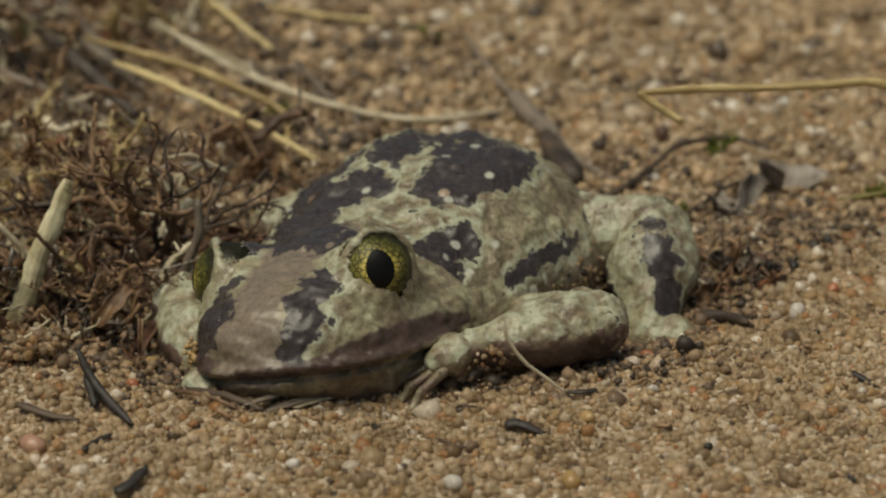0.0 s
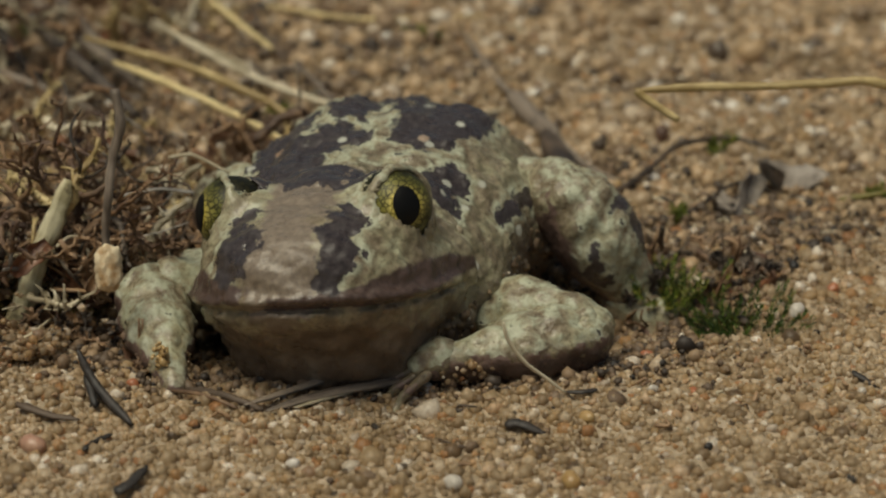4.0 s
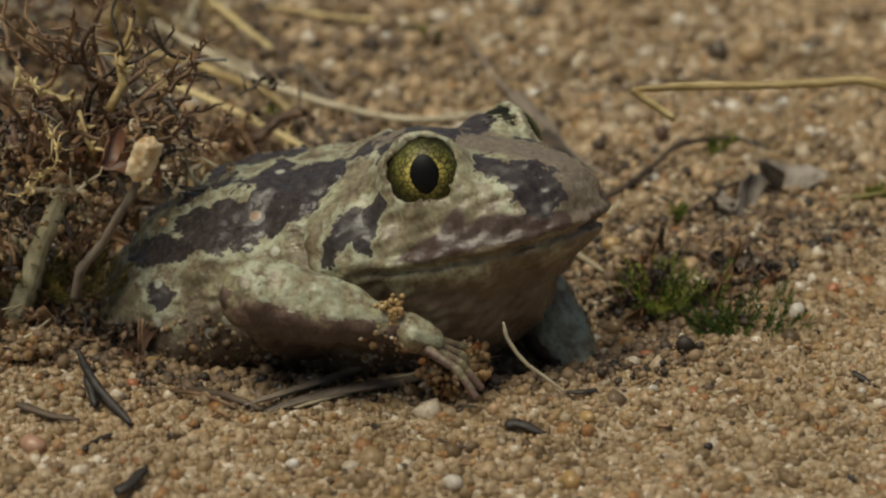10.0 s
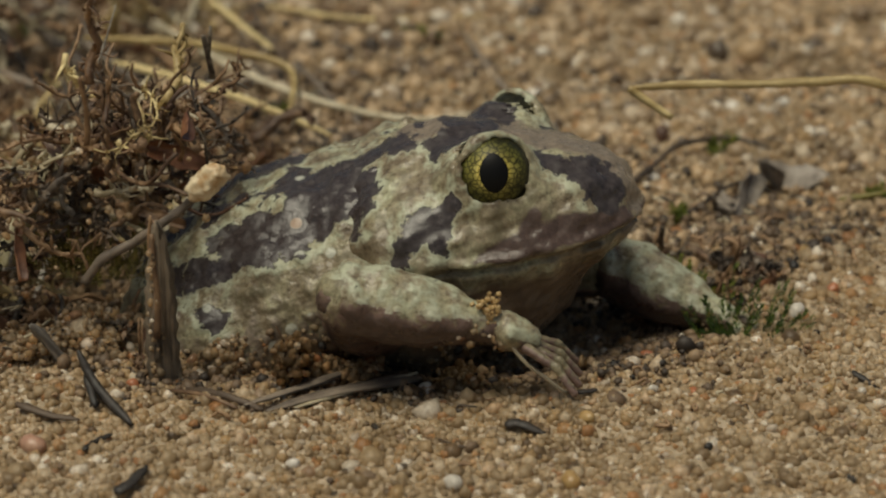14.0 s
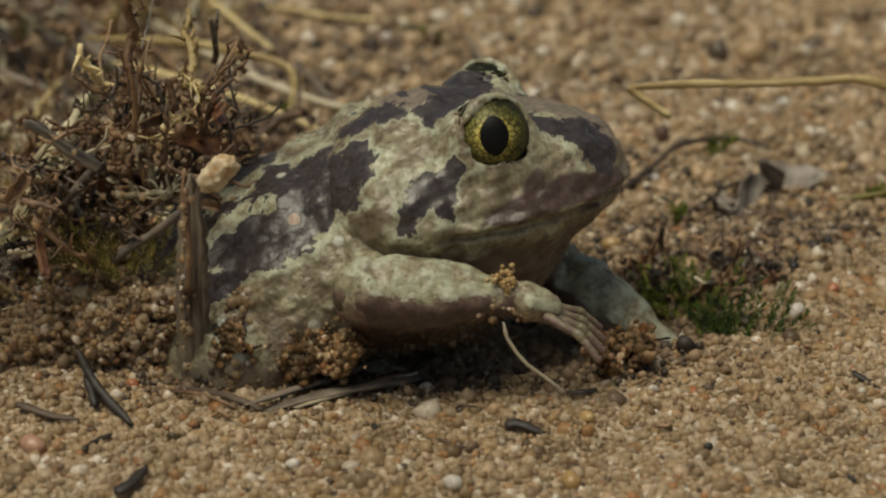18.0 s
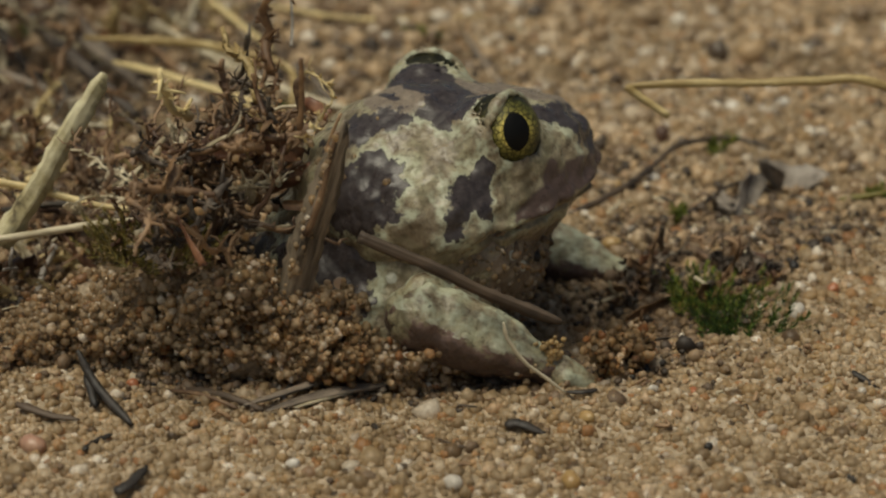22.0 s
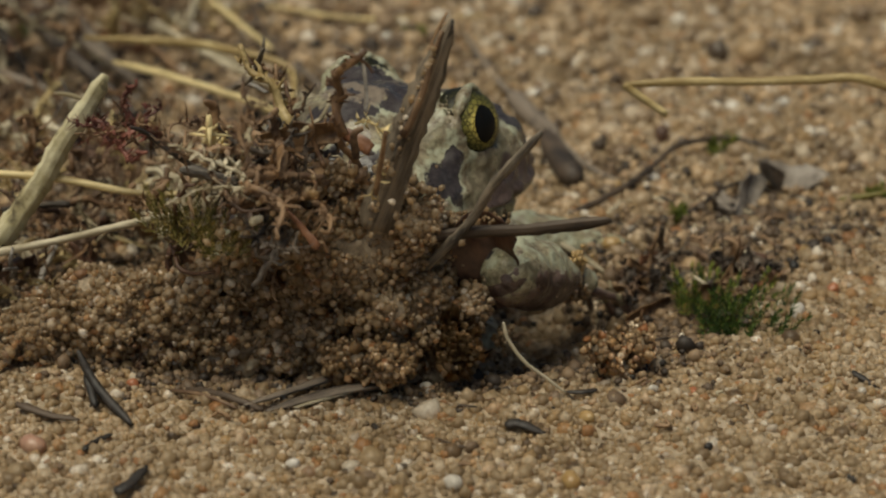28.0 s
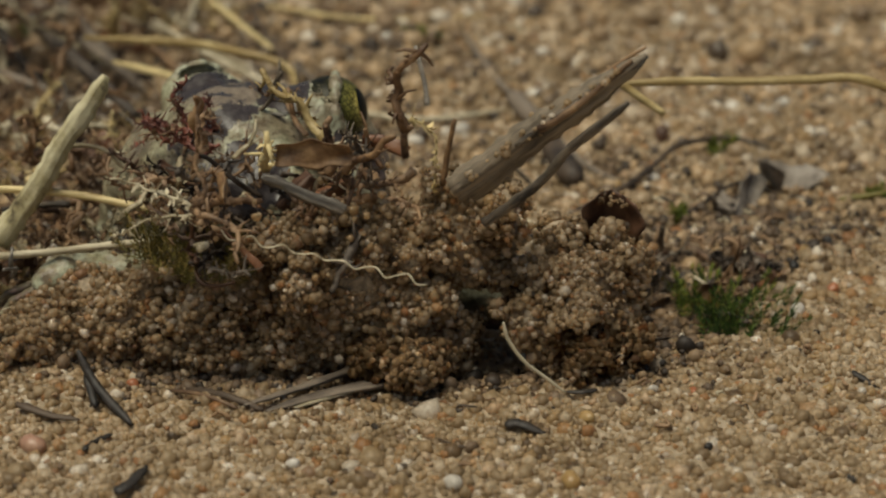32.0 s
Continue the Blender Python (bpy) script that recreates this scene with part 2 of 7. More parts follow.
def surface(field, lo, hi, step):
    """A smooth closed skin where field(x, y, z) is nought, in millimetres."""
    ax = [np.arange(a, b + step, step) for a, b in zip(lo, hi)]
    g = np.meshgrid(*ax, indexing="ij")
    v = field(*g)
    n = v.shape
    cells = tuple(k - 1 for k in n)
    total, count = np.zeros(cells + (3,)), np.zeros(cells)

    def corner(a, dx, dy, dz):
        return a[dx:dx + cells[0], dy:dy + cells[1], dz:dz + cells[2]]

    offs = [(i, j, k) for i in (0, 1) for j in (0, 1) for k in (0, 1)]
    for a in offs:
        for axis in range(3):
            if a[axis]:
                continue
            b = list(a)
            b[axis] = 1
            va, vb = corner(v, *a), corner(v, *b)
            hit = (va < 0) != (vb < 0)
            f = np.where(hit, va / np.where(hit, va - vb, 1), 0)
            for c in range(3):
                p = a[c] + (f if c == axis else 0)
                total[..., c] += np.where(hit, p, 0)
            count += hit
    used = count > 0
    index = np.full(cells, -1)
    index[used] = np.arange(used.sum())
    where = np.argwhere(used)
    verts = (where + total[used] / count[used][:, None]) * step + np.array(lo)
    quads = []
    for axis in range(3):
        p, q = [(1, 2), (2, 0), (0, 1)][axis]
        s0 = [slice(1, -1)] * 3
        s0[axis] = slice(0, -1)
        s1 = list(s0)
        s1[axis] = slice(1, None)
        va, vb = v[tuple(s0)], v[tuple(s1)]
        for flip in (False, True):
            e = np.argwhere((va < 0) & (vb >= 0) if not flip else (va >= 0) & (vb < 0))
            if not len(e):
                continue
            e = e + 1
            e[:, axis] -= 1
            ring = []
            for dp, dq in ((-1, -1), (0, -1), (0, 0), (-1, 0)):
                c = e.copy()
                c[:, p] += dp
                c[:, q] += dq
                ring.append(index[c[:, 0], c[:, 1], c[:, 2]])
            ring = np.stack(ring, 1)
            quads.append(ring[:, ::-1] if flip else ring)
    return verts, np.concatenate(quads)


def ball(x, y, z, c, r):
    """Signed distance, nearly, to an ellipsoid."""
    k = np.sqrt(((x - c[0]) / r[0]) ** 2 + ((y - c[1]) / r[1]) ** 2 + ((z - c[2]) / r[2]) ** 2)
    return (k - 1) * min(r)


def rod(x, y, z, a, b, ra, rb):
    """Signed distance to a tapered capsule."""
    a, b = np.array(a, float), np.array(b, float)
    d = b - a
    h = np.clip(((x - a[0]) * d[0] + (y - a[1]) * d[1] + (z - a[2]) * d[2]) / (d @ d), 0, 1)
    return np.sqrt((x - a[0] - h * d[0]) ** 2 + (y - a[1] - h * d[1]) ** 2 + (z - a[2] - h * d[2]) ** 2) - (ra + (rb - ra) * h)


def join(a, b, k):
    """Smooth union."""
    h = np.clip(0.5 + 0.5 * (b - a) / k, 0, 1)
    return b + (a - b) * h - k * h * (1 - h)


def lumps(x, y, z, size, seed):
    """A cheap smooth noise, -1 to 1."""
    rng = np.random.RandomState(seed)
    out = 0
    for i in range(5):
        w = rng.normal(size=3)
        w *= (0.8 + 0.5 * rng.rand()) / np.linalg.norm(w) * 2 * math.pi / size
        out = out + np.sin(w[0] * x + w[1] * y + w[2] * z + rng.rand() * 6.28)
    return out / 3.0


def warty(verts, faces, rng, n, high, wide, keep=lambda p: True):
    """Pushes small round warts out of a skin."""
    v = np.array(verts)
    a, b, c = v[faces[:, 0]], v[faces[:, 1]], v[faces[:, 2]]
    fn = np.cross(b - a, c - a)
    normal = np.zeros_like(v)
    for i in range(4):
        np.add.at(normal, faces[:, i], fn)
    normal /= np.linalg.norm(normal, axis=1)[:, None] + 1e-9
    move = np.zeros(len(v))
    for i in rng.choice(len(v), n):
        if keep(v[i]):
            w = wide * (0.6 + 0.9 * rng.rand())
            d2 = ((v - v[i]) ** 2).sum(1)
            move = np.maximum(move, high * (0.5 + rng.rand()) * np.exp(-d2 / (w * w)))
    return v + normal * move[:, None]


def tint(me, name, values):
    me.attributes.new(name, "FLOAT", "POINT").data.foreach_set("value", np.asarray(values, np.float32))


def bezier(points, n):
    """A smooth line through points (Catmull-Rom), n pieces a span."""
    p = [Vector(a) for a in points]
    p = [2 * p[0] - p[1]] + p + [2 * p[-1] - p[-2]]
    out = []
    for i in range(1, len(p) - 2):
        for k in range(n):
            t = k / n
            out.append(0.5 * (2 * p[i] + (p[i + 1] - p[i - 1]) * t + (2 * p[i - 1] - 5 * p[i] + 4 * p[i + 1] - p[i + 2]) * t * t
                              + (3 * p[i] - p[i - 1] - 3 * p[i + 1] + p[i + 2]) * t ** 3))
    return out + [p[-2]]


def tube(bm, line, radii, sides=8, flat=1.0, rough=0.0, rng=None, ridges=0):
    """A stem along a line; flat squeezes it, ridges groove it lengthwise."""
    rng = rng or random.Random(1)
    rings = []
    side = None
    cut_in = [rng.choice((0.62, 0.78, 0.9, 1.0, 1.08)) if ridges else 1.0 for k in range(sides)]
    for i, p in enumerate(line):
        d = (line[min(i + 1, len(line) - 1)] - line[max(i - 1, 0)]).normalized()
        if side is None:
            side = d.cross(UP)
            if side.length < 0.1:
                side = d.cross(Vector((0, 1, 0)))
        side = (side - d * side.dot(d)).normalized()
        up = side.cross(d)
        r = radii[0] + (radii[-1] - radii[0]) * i / max(1, len(line) - 1) if len(radii) == 2 else radii[i]
        ring = []
        for k in range(sides):
            a = 2 * math.pi * k / sides
            q = r * (1 + rough * (rng.random() - 0.5)) * cut_in[k]
            if ridges and rng.random() < 0.03:
                cut_in[k] = rng.choice((0.62, 0.8, 0.95, 1.05))
            ring.append(bm.verts.new(p + side * (math.cos(a) * q) + up * (math.sin(a) * q * flat)))
        rings.append(ring)
    for a, b in zip(rings, rings[1:]):
        for k in range(sides):
            bm.faces.new((a[k], a[(k + 1) % sides], b[(k + 1) % sides], b[k]))
    bm.faces.new(rings[0][::-1])
    bm.faces.new(rings[-1])


def aim(at, x_axis, up=UP):
    """A pose at a place whose x axis points along x_axis."""
    x = Vector(x_axis).normalized()
    y = Vector(up).cross(x)
    if y.length < 1e-4:
        y = Vector((0, 1, 0))
    y.normalize()
    z = x.cross(y)
    m = Matrix((x, y, z)).transposed().to_4x4()
    m.translation = at
    return m


def span(a, b):
    """The pose of a stem whose head is at a and whose foot points to b, in millimetres."""
    a, b = Vector(a) * MM, Vector(b) * MM
    return aim(a, b - a, Vector((0, -1, 0.05)))


# ---- ground ----
def height(x, y):
    """The sand's height in millimetres at x, y in millimetres: a shallow pit behind a low rim."""
    x, y = np.asarray(x, float), np.asarray(y, float)
    z = 0.5 * np.sin(x * 0.09 + 1.3) * np.sin(y * 0.07 + 0.4) + 0.35 * np.sin(x * 0.21 - y * 0.16 + 2.0) + 0.25 * np.sin(x * 0.13 + y * 0.3)
    z = z + 0.22 * np.sin(x * 0.55 + 0.7 * np.sin(y * 0.3)) * np.sin(y * 0.62 + 1.0)
    z = z + 0.34 * np.sin(x * 1.05 + 1.3 * np.sin(y * 0.47 + 0.2 * x)) * np.sin(y * 0.93 + 0.9 * np.sin(x * 0.41) + 0.6)
    z = z * np.clip((250 - np.hypot(x, y)) / 100, 0.0, 1.0)
    pit = ((x + 4) / 40) ** 2 + ((y - 6) / 19) ** 2
    z = z - 5.5 * np.exp(-pit ** 2)
    z = z + 1.5 * np.exp(-((x - 45) / 28) ** 2 - ((y + 8) / 14) ** 2)
    z = z + 1.2 * np.exp(-((x + 47) / 9) ** 2 - ((y + 9) / 6) ** 2)
    return z + 4.0 * np.clip((y - 60) / 120, 0, 1) * np.clip((250 - np.hypot(x, y)) / 100, 0.0, 1.0)


def on_sand(x, y, lift=0.0):
    return Vector((x, y, float(height(x, y)) + lift)) * MM


def ground():
    ring = np.concatenate([np.arange(-300, -120, 12), np.arange(-120, 220, 2.0), np.arange(220, 401, 12)])
    far = np.array([-30000, -3000, -700])
    ax = np.concatenate([far, ring, -far[::-1]])
    gx, gy = np.meshgrid(ax, ax, indexing="ij")
    gz = height(gx, gy) - 0.04
    n = len(ax)
    v = np.stack([gx, gy, gz], -1).reshape(-1, 3) * MM
    i = np.arange(n * n).reshape(n, n)
    f = np.stack([i[:-1, :-1], i[1:, :-1], i[1:, 1:], i[:-1, 1:]], -1).reshape(-1, 4)
    tagged(new("ground", link_mesh("ground", v, f, SOIL)), "damp brown sand ground with a shallow dug hollow", "sand", kind="structure")


def pebble_shapes(rng, fine):
    """Unit grain shapes: (verts, triangles) of broken, worn quartz."""
    out = []
    bm = bmesh.new()
    if fine:
        bmesh.ops.create_icosphere(bm, subdivisions=2, radius=1)
    else:
        bmesh.ops.create_icosphere(bm, subdivisions=1, radius=1)
    base = np.array([v.co[:] for v in bm.verts])
    tri = np.array([[v.index for v in f.verts] for f in bm.faces])
    bm.free()
    for k in range(24):
        p = base * (1 + 0.16 * lumps(base[:, 0], base[:, 1], base[:, 2], 2.2, 100 + k)[:, None])
        for j in range(rng.randint(3, 7)):
            d = rng.normal(size=3)
            d /= np.linalg.norm(d)
            p = p - np.maximum(0, p @ d - rng.uniform(0.5, 0.8))[:, None] * d
        p = p * 1.1
        out.append(p * np.array([1.0, 0.75 + 0.4 * rng.rand(), 0.7 + 0.3 * rng.rand()]))
    return out, tri


def grain_mesh(name, centres, radii, rng, fine, mat):
    """One mesh of many grains, each turned and shaped by chance. Millimetres."""
    shapes, tri = pebble_shapes(rng, fine)
    n, k = len(centres), len(shapes[0])
    pick = rng.randint(0, len(shapes), n)
    q = rng.normal(size=(n, 4))
    q /= np.linalg.norm(q, axis=1)[:, None]
    w, x, y, z = q.T
    rot = np.stack([1 - 2 * (y * y + z * z), 2 * (x * y - z * w), 2 * (x * z + y * w), 2 * (x * y + z * w), 1 - 2 * (x * x + z * z),
                    2 * (y * z - x * w), 2 * (x * z - y * w), 2 * (y * z + x * w), 1 - 2 * (x * x + y * y)], -1).reshape(n, 3, 3)
    p = np.einsum("nij,nkj->nki", rot, np.array(shapes)[pick]) * np.asarray(radii)[:, None, None] + np.asarray(centres)[:, None, :]
    v = (p.reshape(-1, 3) * MM).astype(np.float32)
    f = (tri[None] + (np.arange(n) * k)[:, None, None]).reshape(-1, 3).astype(np.int32)
    me = bpy.data.meshes.new(name)
    me.vertices.add(len(v))
    me.vertices.foreach_set("co", v.ravel())
    me.loops.add(f.size)
    me.loops.foreach_set("vertex_index", f.ravel())
    me.polygons.add(len(f))
    me.polygons.foreach_set("loop_start", np.arange(0, f.size, 3, dtype=np.int32))
    me.update()
    me.materials.append(mat)
    return me


def scatter_sand():
    rng = np.random.RandomState(5)
    for name, y0, y1, gap, fine, label in (("sand", -54, 8, 0.82, False, "loose coarse brown quartz sand grains"),
                                           ("sand", 8, 60, 0.98, False, "loose brown sand grains behind the hollow"),
                                           ("gravelly_sand", 60, 170, 1.35, False, "coarse brown sand with small gravel")):
        gx, gy = np.meshgrid(np.arange(-84, 84, gap), np.arange(y0, y1, gap * 0.92), indexing="ij")
        gx, gy = gx.ravel() + rng.uniform(-0.6, 0.6, gx.size) * gap, gy.ravel() + rng.uniform(-0.6, 0.6, gy.size) * gap
        keep = np.abs(gx) < (gy + 278) * 0.192 + 3
        gx, gy = gx[keep], gy[keep]
        r = np.clip(gap * 0.62 * np.exp(rng.normal(0, 0.33, len(gx))), 0.18, 1.3)
        big = rng.rand(len(gx)) < 0.015
        r[big] *= 1.7
        c = np.stack([gx, gy, height(gx, gy) + r * rng.uniform(-0.38, 0.2, len(gx))], -1)
        tagged(new(name, grain_mesh(name, c, r, rng, fine, SAND)), label, "sand", kind="stuff")


def scatter_gravel():
    """Larger rounded grains strewn thinly over the sand behind."""
    rng = np.random.RandomState(25)
    x, y = rng.uniform(-84, 84, 2600), rng.uniform(12, 170, 2600)
    r = np.clip(1.05 * np.exp(rng.normal(0, 0.35, 2600)), 0.6, 2.4) * (0.6 + y / 200)
    c = np.stack([x, y, height(x, y) + r * rng.uniform(0.0, 0.4, 2600)], -1)
    tagged(new("gravel", grain_mesh("gravel", c, r, rng, False, GRAVEL)), "pale and tan small gravel on sand", "gravel", kind="stuff")


def scatter_humus():
    """Dark crumbs of humus and bark, thick to the back left and in a patch to the back right."""
    rng = np.random.RandomState(15)
    spots = []
    for x, y, sx, sy, n in ((-46, 22, 14, 22, 900), (-30, 40, 15, 16, 800), (-34, 22, 12, 14, 700), (-50, 8, 8, 16, 350), (-20, 60, 18, 16, 800), (-62, 70, 16, 26, 700), (30, 30, 8, 9, 420), (43, 38, 9, 9, 500), (26, 52, 8, 7, 260),
                            (27, 14, 9, 8, 900), (17, 22, 8, 7, 300), (30, 8, 7, 6, 420), (20, 75, 40, 30, 120), (0, -32, 46, 10, 26), (-36, 4, 12, 8, 500), (-38, -6, 9, 8, 800), (-30, -15, 8, 5, 260), (-2, -12, 26, 5, 1500), (20, -7, 10, 6, 420), (33, 24, 12, 9, 500), (48, 30, 10, 10, 300), (-62, 100, 26, 34, 900), (-20, 105, 22, 26, 800)):
        spots.append(np.stack([rng.normal(x, sx * 0.6, n), rng.normal(y, sy * 0.6, n)], -1))
    p = np.concatenate(spots)
    r = np.clip(0.36 * np.exp(rng.normal(0, 0.45, len(p))), 0.15, 1.3) * np.where(p[:, 1] > 60, 1.7, 1)
    c = np.stack([p[:, 0], p[:, 1], height(p[:, 0], p[:, 1]) + 0.25 + r * rng.uniform(-0.1, 0.6, len(p))], -1)
    tagged(new("humus", grain_mesh("humus", c, r, rng, False, HUMUS)), "dark crumbs of humus and bark on sand", "humus", kind="stuff")


def scatter_litter():
    """Short bits of root, stem and straw strewn over the sand."""
    rng = random.Random(19)
    for name, mat, n, label in (("plant_litter", RUST, 420, "short brown bits of dead stems on sand"), ("root_litter", TWIG, 200, "short dark bits of root on sand"),
                                ("straw_litter", PALE, 90, "short pale bits of straw on sand")):
        bm = bmesh.new()
        for k in range(n):
            x, y, sx, sy = rng.choice(((-46, 26, 15, 22), (-46, 26, 15, 22), (-40, 45, 22, 25), (-60, 75, 18, 28), (-56, 105, 26, 34), (-56, 105, 26, 34), (38, 34, 14, 12), (0, 90, 60, 40), (10, -20, 50, 12)))
            x, y = rng.gauss(x, sx * 0.6), rng.gauss(y, sy * 0.6)
            if y < 0 and rng.random() < 0.75:
                continue
            a, ln = rng.uniform(0, 6.283), rng.uniform(1.0, 7.0) if y > 0 else rng.uniform(0.5, 2.0)
            q, lift = rng.uniform(0.1, 0.32), rng.uniform(0.2, 1.6)
            pts = [on_sand(x + math.cos(a) * ln * s + rng.gauss(0, 0.3), y + math.sin(a) * ln * s * 0.8 + rng.gauss(0, 0.3), 0.3 + lift * (0.5 - abs(s - 0.5)) + rng.random() * 0.4)
                   for s in (0, 0.35, 0.7, 1)]
            tube(bm, bezier(pts, 3), (q * MM, q * 0.6 * MM), 6, 1.0, 0.3, rng)
        me = bpy.data.meshes.new(name)
        bm.to_mesh(me)
        bm.free()
        me.shade_smooth()
        me.materials.append(mat)
        tagged(new(name, me), label, "litter", kind="stuff")


ground()
scatter_sand()
scatter_gravel()
scatter_humus()
scatter_litter()


def clump(name, size, seed, label, knobs=30, hollow=7):
    """A heap of damp grains that stick together: a knobbly core under a coat of grains. Millimetres."""
    rng = np.random.RandomState(seed)
    size = np.array(size, float)
    core, coat, radii = [], [], []
    balls = [(np.array([0, 0, -0.3 * size[2]]), 0.62 * size)]
    for k in range(knobs):
        d = rng.normal(size=3)
        d /= np.linalg.norm(d)
        d[2] = abs(d[2]) * 0.9 - 0.25
        balls.append((d * size * rng.uniform(0.5, 1.0), np.full(3, size.min()) * rng.choice((0.10, 0.14, 0.2, 0.3, 0.4))))
    for c, r in balls:
        n = int(4 * math.pi * r.max() ** 2 / 0.22)
        d = rng.normal(size=(n, 3))
        d /= np.linalg.norm(d, axis=1)[:, None]
        k = 1 + 0.24 * lumps(d[:, 0], d[:, 1], d[:, 2], 1.2, seed + len(coat)) + 0.14 * lumps(d[:, 0], d[:, 1], d[:, 2], 0.5, seed + 40 + len(coat))
        p = c + d * k[:, None] * r
        inside = np.zeros(n, bool)
        for c2, r2 in balls:
            if c2 is not c:
                inside |= (((p - c2) / r2) ** 2).sum(1) < 0.8
        p = p[~inside & (p[:, 2] > -0.85 * size[2])]
        coat.append(p + rng.normal(size=p.shape) * rng.choice((0.15, 0.3, 0.5), len(p))[:, None])
    coat = np.concatenate(coat)
    hollows = [(np.array([rng.uniform(-0.75, 0.75) * size[0], -0.95 * size[1], rng.uniform(-0.65, 0.15) * size[2]]), (rng.uniform(0.38, 0.6) if k < hollow // 2 else rng.uniform(0.15, 0.3)) * size.min()) for k in range(hollow)]
    for c, r in hollows:
        u = -c / np.linalg.norm(c)
        q = coat - c
        along = q @ u
        miss = (q ** 2).sum(1) - along ** 2
        sunk = (miss < r * r) & (along < np.sqrt(np.maximum(0, r * r - miss)))
        coat[sunk] += u * (np.sqrt(r * r - miss[sunk]) * 1.6 - along[sunk])[:, None]
    radii = np.clip(0.42 * np.exp(rng.normal(0, 0.30, len(coat))), 0.2, 0.9)
    root = new(name, grain_mesh(name, coat, radii, rng, False, DAMP))
    tagged(root, label, "sand heap", group="heaps of dug sand")
    bm = bmesh.new()
    chance = random.Random(seed)
    for k in range(knobs // 2):
        a = Vector(coat[chance.randrange(len(coat))])
        d = Vector((chance.gauss(0, 1), chance.gauss(-0.3, 0.5), chance.gauss(0.2, 0.6))).normalized() * chance.uniform(1.2, 4.0)
        q = chance.uniform(0.1, 0.28)
        tube(bm, [(a - d * 0.4) * MM, (a + d * 0.2 + Vector((0, -0.3, 0.2))) * MM, (a + d * 0.7) * MM], (q * MM, q * 0.6 * MM), 6, 0.7, 0.3, chance)
    part("embedded_litter", bm, RUST if seed % 2 else TWIG, root, "short brown plant bits stuck in the sand")

    def inner(x, y, z):
        d = ball(x, y, z, balls[0][0], balls[0][1] * 1.0)
        for c, r in balls[1:]:
            d = join(d, ball(x, y, z, c, r * 0.97), 0.6)
        for c, r in hollows:
            d = np.maximum(d, -rod(x, y, z, c + c * 0.3, c - c / np.linalg.norm(c) * 0.7 * r, r, r))
        return d
    lo = np.min([c - r for c, r in balls], 0) - 1
    hi = np.max([c + r for c, r in balls], 0) + 1
    v, f = surface(inner, lo, hi, 0.6)
    hang("core", link_mesh("core", v * MM, f, SOIL), root, "damp sand core")
    return root


# ---- the toad; its parts in millimetres, x forward, y to its left, z up ----
def blotches(v, spots):
    """How deep a point lies in the nearest of the round-ended bars (a, b, radius)."""
    out = np.full(len(v), -9.0)
    for a, b, r in spots:
        out = np.maximum(out, -rod(v[:, 0], v[:, 1], v[:, 2], a, b, r, r))
    return out


def normals(v, f):
    """Outward directions at the corners of a skin."""
    fn = np.cross(v[f[:, 1]] - v[f[:, 0]], v[f[:, 2]] - v[f[:, 0]])
    out = np.zeros_like(v)
    for i in range(4):
        np.add.at(out, f[:, i], fn)
    return out / (np.linalg.norm(out, axis=1)[:, None] + 1e-9)


def marks(v, n, d, shapes):
    """How deep a point lies in the nearest of some outlined marks, drawn on the skin as it is seen along the direction d."""
    d = Vector(d).normalized()
    u = UP.cross(d).normalized()
    w = d.cross(u)
    p = np.stack([v @ np.array(u), v @ np.array(w)], 1)
    out = np.full(len(v), -9.0)
    for line in shapes:
        q = np.array(line, float)
        odd, far = np.zeros(len(p), bool), np.full(len(p), 1e9)
        for a, b in zip(q, np.roll(q, -1, 0)):
            e = b - a
            h = np.clip(((p - a) @ e) / (e @ e), 0, 1)
            far = np.minimum(far, np.linalg.norm(p - a - h[:, None] * e, axis=1))
            crosses = (a[1] > p[:, 1]) != (b[1] > p[:, 1])
            odd ^= crosses & (p[:, 0] < a[0] + (p[:, 1] - a[1]) / (e[1] if e[1] else 1e-9) * e[0])
        out = np.maximum(out, np.where(odd, far, -far))
    return out - 14 * np.maximum(0, 0.22 - n @ np.array(d))


def both(spots):
    """Spots and their mirror images on the other side."""
    flip = lambda p: (p[0], -p[1], p[2])
    return spots + [(flip(a), flip(b), r) for a, b, r in spots]


def skin_part(name, verts, faces, mat, dark, taupe, lip, parent, label="", throat=-5.0, rim=1.0):
    me = link_mesh(name, np.asarray(verts) * MM, faces, mat)
    tint(me, "dark", dark)
    tint(me, "taupe", taupe)
    tint(me, "lip", lip)
    tint(me, "throat", np.zeros(len(verts)) + throat)
    tint(me, "rim", np.zeros(len(verts)) + rim)
    return hang(name, me, parent, label)


EYE = (0.1, 9.6, 0.3)
GAZE = Vector((0.42, 0.89, 0.16)).normalized()


def mouth_line(x):
    return -8.3 - 0.16 * (13.5 - x) + 0.004 * (13.5 - x) ** 2


